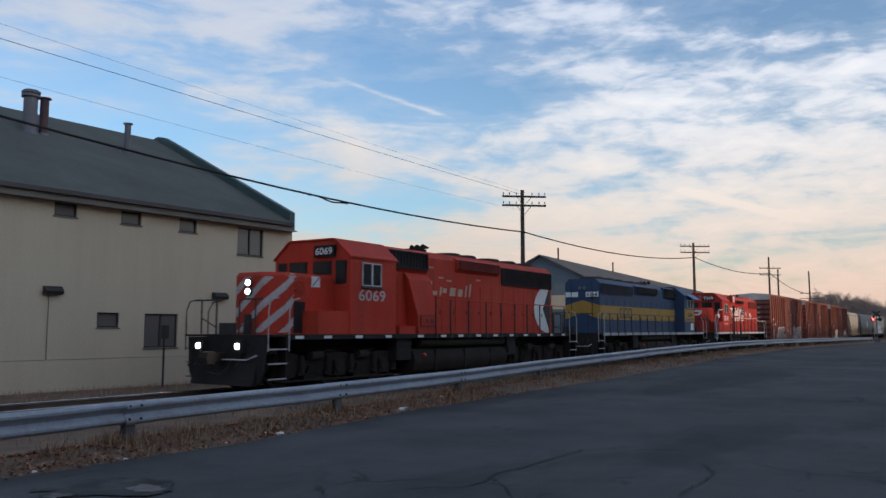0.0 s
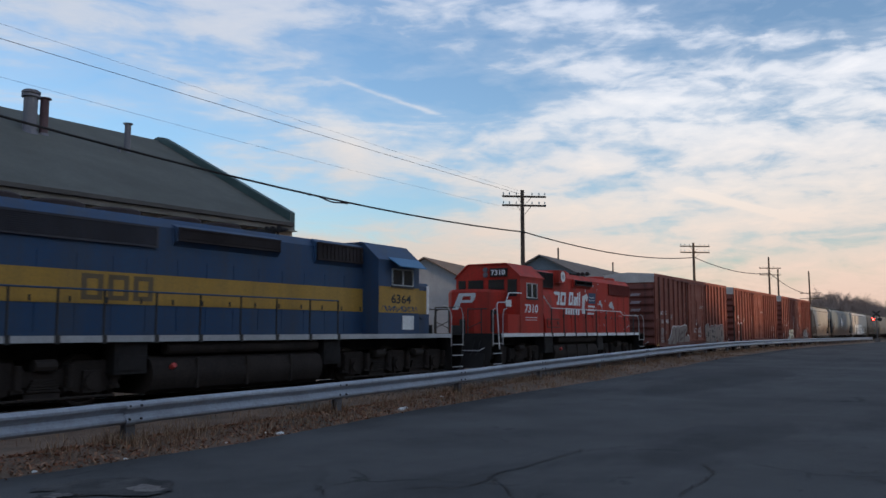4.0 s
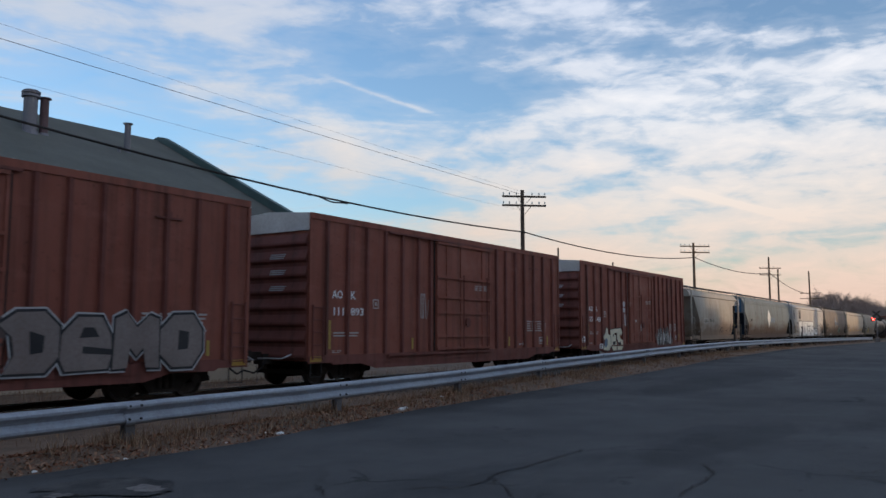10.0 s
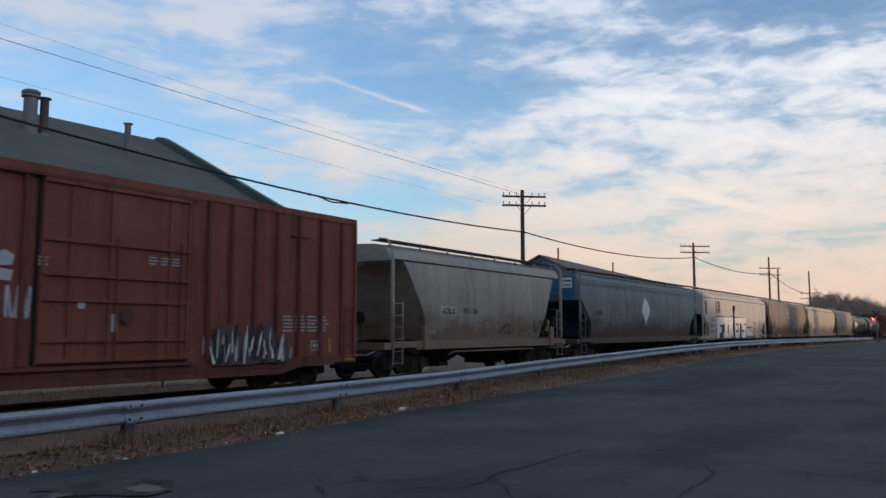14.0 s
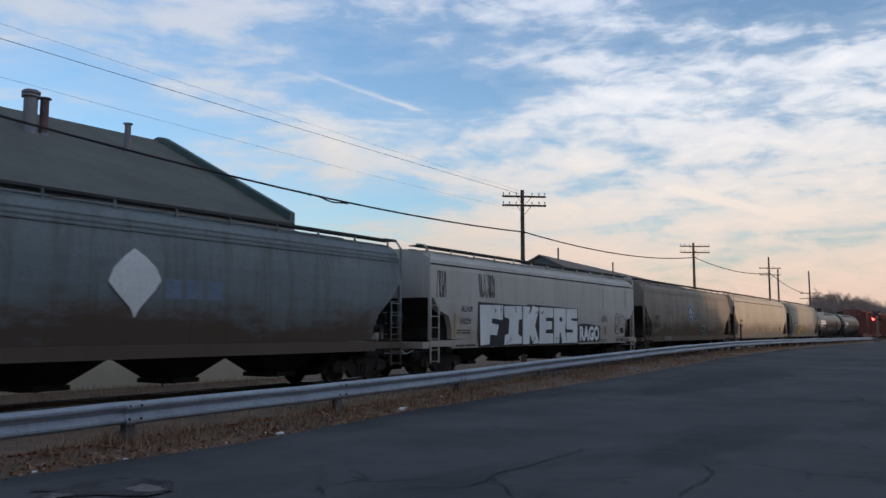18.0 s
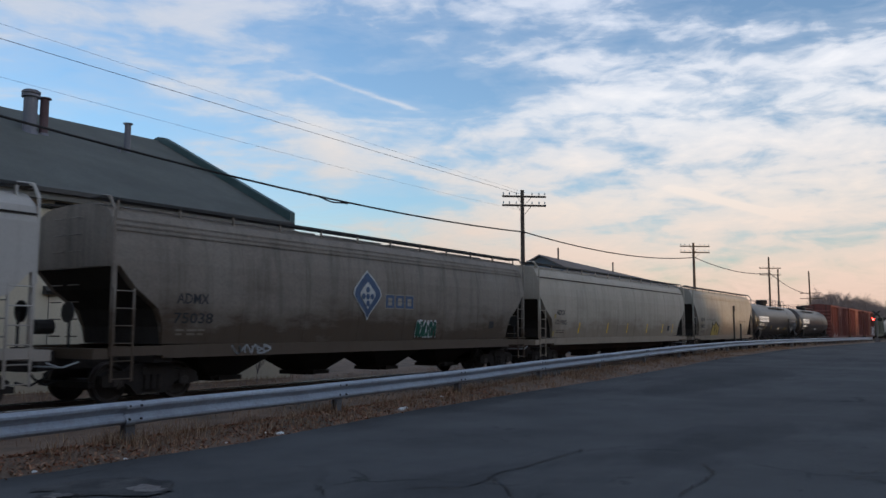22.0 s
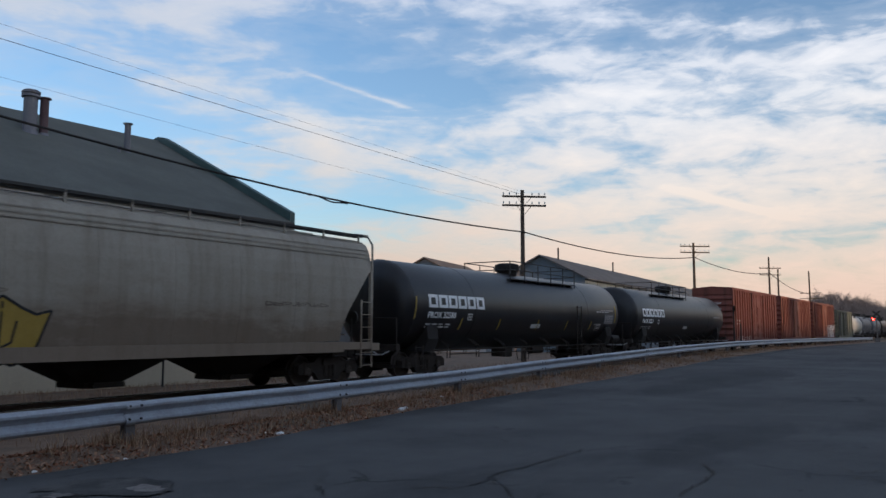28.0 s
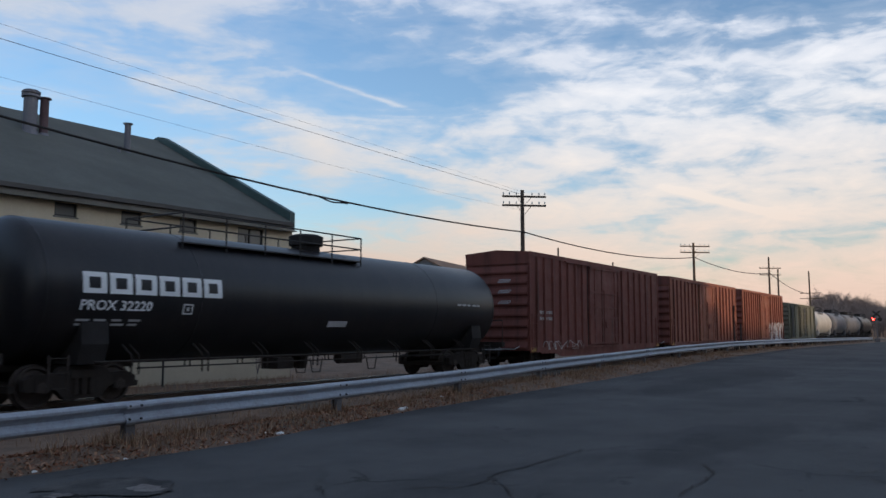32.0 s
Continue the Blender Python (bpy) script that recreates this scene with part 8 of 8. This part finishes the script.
pipe(bm, [(1.38, -1.53, 0.85), (1.25, -1.5, 2.45), (1.38, -1.48, 2.57), (1.95, -1.46, 2.58), (2.06, -1.46, 2.68), (2.24, -1.47, 2.95), (3.12, -1.54, 2.97)], 0.022, 6)
part("grab_rail", bm, M["white"], L3)
patch("rail_plate", L3, [rect(1.99, 2.4, 2.42, 2.68)], M["white"], -1.47, None, "white plate hung on the grab rail", 0.012)
bm = BM()
box(bm, 2.1, 3.049, -1.5, -0.905, DECK + 0.002, 2.14)
part("battery_box", bm, M["red_bright"], L3, "red steel battery box beside the nose")

# ---------------------------------------------------------------- verge, cracks, litter


def mesh_thing(name, verts, faces, material, label, category, kind="", parent=None, group=""):
    me = bpy.data.meshes.new(name)
    me.from_pydata(verts, [], faces)
    me.materials.append(material)
    ob = new(name, me)
    if parent is not None:
        ob.parent = parent
        return ob
    return tagged(ob, label, category, group, kind)


def varied(name, stops, rough=0.9):
    """Colour that changes from piece to piece of one mesh."""
    m, t, b = mat(name)
    g = t.nodes.new("ShaderNodeNewGeometry")
    t.links.new(ramp(t, g.outputs["Random Per Island"], stops), b.inputs["Base Color"])
    b.inputs["Roughness"].default_value = rough
    b.inputs["Specular IOR Level"].default_value = 0.1
    return m


M["straw"] = varied("straw", [(0.0, (0.16, 0.09, 0.055)), (0.5, (0.30, 0.18, 0.11)), (1.0, (0.46, 0.34, 0.23))])
M["leaf"] = varied("leaf", [(0.0, (0.11, 0.055, 0.035)), (0.6, (0.28, 0.125, 0.07)), (1.0, (0.44, 0.27, 0.17))])
M["bark"] = varied("bark", [(0.0, (0.15, 0.125, 0.118)), (1.0, (0.27, 0.23, 0.22))])


def grass(name, n, place, tall, seed, label):
    rng = random.Random(seed)
    v, f = [], []
    for _ in range(n):
        x, y = place(rng)
        z = ground_z(x, y) - 0.01
        h, a = rng.uniform(*tall), rng.uniform(0, 2 * pi)
        w, lean = rng.uniform(0.004, 0.009), rng.uniform(0.1, 0.7) * h
        c, s = cos(a), sin(a)
        b = rng.uniform(0, 2 * pi)
        k = len(v)
        v += [(x - w * c, y - w * s, z), (x + w * c, y + w * s, z), (x + lean * 0.35 * cos(b) + w * c * 0.7, y + lean * 0.35 * sin(b) + w * s * 0.7, z + h * 0.6),
              (x + lean * 0.35 * cos(b) - w * c * 0.7, y + lean * 0.35 * sin(b) - w * s * 0.7, z + h * 0.6), (x + lean * cos(b), y + lean * sin(b), z + h)]
        f += [(k, k + 1, k + 2, k + 3), (k + 3, k + 2, k + 4)]
    return mesh_thing(name, v, f, M["straw"], label, "grass", "stuff")


clumps = random.Random(12)
CL = [(clumps.uniform(1.5, 70), clumps.gauss(0, 0.22)) for _ in range(260)] + [(x + clumps.gauss(0, 0.15), clumps.gauss(0.1, 0.08)) for x in (2.6, 7.75, 12.95, 18.4, 23.9) for _ in range(8)]


def in_verge(rng):
    cx, o = rng.choice(CL)
    x = cx + rng.gauss(0, 0.16)
    lo, hi = along(ROAD_EDGE, x)[1] + 0.1, along(GUARD, x)[1] + 0.9
    return x, min(hi, max(lo, along(GUARD, x)[1] + 0.1 + o * 2.0 + rng.gauss(0, 0.2)))


grass("verge_grass", 15000, in_verge, (0.06, 0.24), 21, "dead straw-coloured grass along the guardrail")
grass("trackside_weeds", 9000, lambda r: (r.uniform(6, 130), r.choice((12.9, 13.4, 19.2, 20.5, 21.6)) + r.gauss(0, 0.5)), (0.08, 0.3), 22, "sparse dry weeds beside the track")
grass("wall_weeds", 1800, lambda r: (lambda u: (u, 23.9 - 0.0505 * (u - 12) - 0.2 - abs(r.gauss(0, 0.35))))(r.uniform(4, 24.4)), (0.05, 0.2), 23, "dry weeds along the building's foot")

rng = random.Random(31)
v, f = [], []
for _ in range(14000):
    x = rng.uniform(1.5, 50) if rng.random() < 0.35 else rng.uniform(2, 20)
    lo, hi = along(ROAD_EDGE, x)[1], along(GUARD, x)[1] + 0.8
    y = lo + (hi - lo) * rng.random() ** 0.8 - (0.15 if rng.random() < 0.08 else -0.02)
    z = max(ground_z(x, y), road_z(x) if y < lo else -9) + rng.uniform(0.012, 0.04)
    s, a, tx, ty = rng.uniform(0.015, 0.045), rng.uniform(0, 2 * pi), rng.gauss(0, 0.5), rng.gauss(0, 0.5)
    k = len(v)
    for u, w in ((-1, 0), (-0.2, 0.45), (1, 0), (-0.2, -0.45)):
        dx, dy = s * (u * cos(a) - w * sin(a)), s * (u * sin(a) + w * cos(a))
        v.append((x + dx, y + dy, z + dx * tx + dy * ty))
    f.append((k, k + 1, k + 2, k + 3))
mesh_thing("leaf_litter", v, f, M["leaf"], "brown fallen leaves on the verge", "leaves", "stuff")

v, f = [], []
for _ in range(6000):
    x, y = rng.uniform(3, 60), rng.choice((14.3, 18.2)) + rng.gauss(0, 0.35)
    z = 0.05 if 14.6 < y < 17.8 else ground_z(x, y)
    s = rng.uniform(0.02, 0.05)
    k = len(v)
    v += [(x + s * a * rng.uniform(0.6, 1.2), y + s * b * rng.uniform(0.6, 1.2), z + s * c) for a, b, c in ((1, 0, 0.3), (-0.5, 0.9, 0.3), (-0.5, -0.9, 0.3), (0, 0, 1), (0, 0, -0.5))]
    f += [(k, k + 1, k + 3), (k + 1, k + 2, k + 3), (k + 2, k, k + 3), (k + 1, k, k + 4), (k + 2, k + 1, k + 4), (k, k + 2, k + 4)]
mesh_thing("ballast_stones", v, f, M["gravel"], "loose grey ballast stones beside the rails", "stones", "stuff")

CRACKS = [[(7.43, 5.34), (7.75, 5.22), (7.79, 4.91), (8.18, 4.81), (8.65, 4.93), (8.92, 5.01), (9.42, 4.92), (10.24, 4.91), (10.72, 4.92), (11.38, 4.91)], [(8.64, 4.94), (8.27, 4.66), (8.06, 4.38), (7.76, 4.18)],
          [(8.74, 2.69), (9.37, 2.75), (9.88, 2.73), (10.47, 2.81), (10.98, 3.11)], [(13.01, 2.13), (13.06, 1.95), (13.01, 1.74)], [(11.62, 1.51), (11.27, 1.31), (11.47, 1.14), (11.83, 1.04)],
          [(10.79, 1.35), (11.07, 1.2), (10.79, 0.96)], [(7.12, 6.42), (6.94, 6.09), (6.68, 5.83)], [(8.84, 9.6), (9.12, 9.52), (9.5, 9.42), (9.84, 9.51)]]
for line in CRACKS:
    pts = []
    for (a, b), (c, d) in zip(line, line[1:]):
        for i in range(5):
            k = i / 5
            pts.append((a + (c - a) * k + rng.gauss(0, 0.02), b + (d - b) * k + rng.gauss(0, 0.02)))
    pts.append(line[-1])
    v, f = [], []
    for i, (a, b) in enumerate(pts):
        w = rng.uniform(0.004, 0.02) * (1 if 0 < i < len(pts) - 1 else 0.2)
        p, q = pts[max(0, i - 1)], pts[min(len(pts) - 1, i + 1)]
        l = sqrt((q[0] - p[0]) ** 2 + (q[1] - p[1]) ** 2)
        nx, ny = -(q[1] - p[1]) / l * w, (q[0] - p[0]) / l * w
        z = road_z(a) + 0.016
        v += [(a + nx, b + ny, z), (a - nx, b - ny, z)]
        if i:
            f.append((2 * i - 2, 2 * i - 1, 2 * i + 1, 2 * i))
    mesh_thing("road_crack", v, f, M["black"], "", "", parent=road)


def blot(name, ring, material, lift, label, seed):
    r = random.Random(seed)
    pts = []
    for (a, b), (c, d) in zip(ring, ring[1:] + ring[:1]):
        for i in range(6):
            pts.append((a + (c - a) * i / 6 + r.gauss(0, 0.035), b + (d - b) * i / 6 + r.gauss(0, 0.035)))
    ob = mesh_thing(name, [(x, y, lift) for x, y in pts], [tuple(range(len(pts)))], material, "", "", parent=road)
    ob["label"] = label


M["pale_patch"] = ground_mat("pale_patch", (0.16, 0.145, 0.135), (0.26, 0.235, 0.22), 6.0)
blot("broken_asphalt", [(5.21, 8.73), (5.87, 8.82), (6.29, 8.45), (6.37, 7.93), (6.1, 7.49), (5.65, 7.39), (5.18, 8.05)], M["asphalt_worn"], 0.016, "dark crumbled asphalt", 3)
blot("pale_patch", [(5.76, 7.89), (5.99, 7.94), (6.07, 7.7), (5.92, 7.47), (5.71, 7.56)], M["pale_patch"], 0.021, "pale bare patch in the asphalt", 4)
blot("pale_patch", [(5.0, 8.35), (5.23, 8.24), (5.28, 8.01), (5.0, 8.0)], M["pale_patch"], 0.021, "pale bare patch in the asphalt", 5)

for x, y, s in ((14.7, 10.65, 0.13), (15.0, 10.75, 0.08), (17.2, 11.25, 0.09), (11.2, 9.95, 0.07), (10.4, 10.1, 0.09), (9.1, 10.0, 0.04), (10.2, 10.25, 0.05), (7.2, 9.9, 0.05), (5.9, 9.9, 0.05)):
    bm = BM()
    r = random.Random(int(x * 100))
    ringp = [[(s * cos(a) * k * r.uniform(0.7, 1.2), s * 0.7 * sin(a) * k * r.uniform(0.7, 1.2), z) for a in [2 * pi * i / 7 for i in range(7)]] for k, z in ((1.0, 0.0), (0.8, s * 0.3), (0.3, s * 0.45))]
    loft(bm, ringp)
    o = thing("litter", bm, M["white"], "crumpled pale litter lying on the verge", "litter", "scraps of litter")
    o.location = (x, y, max(ground_z(x, y), road_z(x) - 0.04) - 0.005)

# ---------------------------------------------------------------- posts and the crossing


def sign_post(x, y, z1, r, board, label):
    p = base("marker_post", label, "post", at=pose(x, y, ground_z(x, y)))
    bm = BM()
    tube(bm, (0, 0, -0.2), (0, 0, z1), r, 8)
    part("post", bm, M["dark_metal"], p)
    if board:
        w, h = board
        bm = BM()
        box(bm, -w / 2, w / 2, -0.05, -r, z1 - h, z1)
        part("board", bm, M["dark_metal"], p)


sign_post(17.82, 22.7, 2.05, 0.035, (0.3, 0.45), "dark steel sign post seen from behind")
sign_post(55.7, 13.3, 3.15, 0.05, (0.35, 0.4), "dark trackside marker post")
sign_post(57.3, 13.25, 1.95, 0.05, None, "short dark trackside post")
sig = base("crossing_signal", "railway crossing signal with a lit red lamp", "signal", at=pose(128.0, 11.35, ground_z(128.0, 11.35), 0, 0, 90))
bm = BM()
tube(bm, (0, 0, -0.3), (0, 0, 4.4), 0.07, 10)
part("mast", bm, M["post_steel"], sig)
bm = BM()
box(bm, -0.35, 0.35, -0.25, 0.25, -0.1, 0.5)
part("base_box", bm, M["post_steel"], sig)
for s in (-1, 1):
    bm = BM()
    c, w = Vector((0, 0.09 + s * 0.012, 3.9)), 0.11
    d = Vector((cos(s * 0.75), 0, sin(s * 0.75)))
    n = Vector((-d.z, 0, d.x)) * w
    loft(bm, [[c - d * 0.6 + n, c + d * 0.6 + n, c + d * 0.6 - n, c - d * 0.6 - n], [q + Vector((0, 0.01, 0)) for q in (c - d * 0.6 + n, c + d * 0.6 + n, c + d * 0.6 - n, c - d * 0.6 - n)]])
    part("crossbuck_arm", bm, M["dark_metal"], sig)
bm = BM()
tube(bm, (-0.5, 0, 3.15), (0.5, 0, 3.15), 0.035, 8)
part("lamp_bar", bm, M["dark_metal"], sig)
for s in (-1, 1):
    bm = BM()
    tube(bm, (s * 0.42, 0.08, 3.15), (s * 0.42, 0.10, 3.15), 0.28, 14)
    lm = part("lamp", bm, M["black"], sig)
    bm = BM()
    tube(bm, (s * 0.42, 0.101, 3.15), (s * 0.42, 0.12, 3.15), 0.14 if s > 0 else 0.13, 12)
    part("lens", bm, M["signal_red"] if s > 0 else M["dark_metal"], lm, "glowing red lens" if s > 0 else "")

# ---------------------------------------------------------------- bare trees


def branch(v, f, p, d, l, r, depth, rng, sides=4):
    q = p + d * l
    a = d.orthogonal().normalized()
    b = d.cross(a)
    k = len(v)
    for c, rr in ((p, r), (q, r * 0.6)):
        for i in range(sides):
            t = 2 * pi * i / sides
            v.append(c + (a * cos(t) + b * sin(t)) * rr)
    for i in range(sides):
        j = (i + 1) % sides
        f.append((k + i, k + j, k + sides + j, k + sides + i))
    if depth == 0:
        return
    for _ in range(3 if depth > 1 else 4):
        nd = (d + Vector((rng.gauss(0, 0.5), rng.gauss(0, 0.5), rng.gauss(0.12, 0.3)))).normalized()
        branch(v, f, p + d * l * rng.uniform(0.55, 1.0), nd, l * rng.uniform(0.5, 0.78), r * 0.55, depth - 1, rng, 3)


def bare_tree(x, y, h, seed, label, depth=4):
    rng = random.Random(seed)
    t = base("bare_tree", label, "tree", at=pose(x, y, ground_z(x, y)))
    v, f = [], []
    branch(v, f, Vector((0, 0, -0.3)), Vector((0, 0, 1)), h * 0.36, h * 0.022, 0, rng, 7)
    mesh_thing("trunk", v, f, M["bark"], "", "", parent=t)
    v, f = [], []
    for _ in range(6):
        d = Vector((rng.gauss(0, 0.45), rng.gauss(0, 0.45), 1)).normalized()
        branch(v, f, Vector((0, 0, h * rng.uniform(0.22, 0.34))), d, h * rng.uniform(0.22, 0.3), h * 0.011, depth, rng)
    mesh_thing("crown", v, f, M["bark"], "", "", parent=t)
    return t


bare_tree(63.0, 34.6, 8.9, 1, "leafless grey-brown tree behind the houses")
bare_tree(62.0, 33.0, 7.9, 5, "thin leafless tree behind the houses", 3)
bare_tree(100.0, 29.3, 8.2, 2, "leafless tree beside the long shed")
bare_tree(103.5, 29.0, 7.4, 3, "leafless tree beside the long shed")
bush = bare_tree(21.7, 22.3, 1.25, 4, "small dry bush at the building's foot", 3)

bm = BM()
hx = steps((210, 620, 24))
hy = steps((14, 240, 24))
hg = [[bm.verts.new((x, y, -1 + 9.5 * smooth(225, 330, x) * smooth(10, 48, y + 16 * noise.noise((x * 0.02, 4, 0))) * (0.8 + 0.3 * noise.noise((x * 0.013, y * 0.02, 7))))) for y in hy] for x in hx]
for i in range(len(hx) - 1):
    for j in range(len(hy) - 1):
        bm.faces.new((hg[i][j], hg[i + 1][j], hg[i + 1][j + 1], hg[i][j + 1]))
thing("hillside", bm, M["soil"], "low brown hill in the distance", "hill", kind="structure", smooth=True)
rng = random.Random(77)
v, f = [], []
for i in range(300):
    x = rng.uniform(235, 420)
    y = rng.uniform(0.06, 0.150) * x
    top = 9.5 * smooth(225, 330, x) * smooth(10, 48, y) * 0.9 - 0.8
    h = rng.uniform(8.5, 13.5)
    for _ in range(2):
        branch(v, f, Vector((x, y, top)), Vector((rng.gauss(0, 0.08), rng.gauss(0, 0.08), 1)).normalized(), h * 0.34, 0.16, 3, rng, 3)
mesh_thing("far_woods", v, f, M["bark"], "hazy leafless woods on the hill", "woods", "stuff")

# low things beyond the track
low = barn("garage_block", "low grey flat-roofed garages beyond the track", pose(52, 46, 0, 0, 0, 60), 5.0, 3.9, 3.5, 22, M["shed_roof"], M["brown_roof"])


def travelled(t):
    """How far the train has rolled, in metres: it slows a little at first and checks briefly after eight seconds."""
    u = (t - 16) / 16
    d = 7.905 * (t - 16) + 3.191 * u * u - 0.888 * u ** 3
    d -= 0.59 * max(0.0, 1 - t / 4) ** 2
    return d + 0.24 * (1 - smooth(8.0, 8.5, t))


def motions():
    for car, s in TRAIN:
        walk(car, [(k / 2, pose(s - travelled(k / 2), TRACK_Y, RAIL_Z)) for k in range(65)])
    # wheels turn as they roll: one row every second frame of film
    beat = [k / 15 for k in range(481)]
    turns = {r: [-travelled(t) / r * 180 / pi for t in beat] for r in (0.42, 0.51)}
    for wheel, x, r in SPIN:
        walk(wheel, [(t, pose(x, 0, r, 0, a, 0)) for t, a in zip(beat, turns[r])])
    walk(clouds, [(0.0, pose(0, 0, CLOUD_H)), (32.0, pose(-14.4, 4.9, CLOUD_H))])


motions()
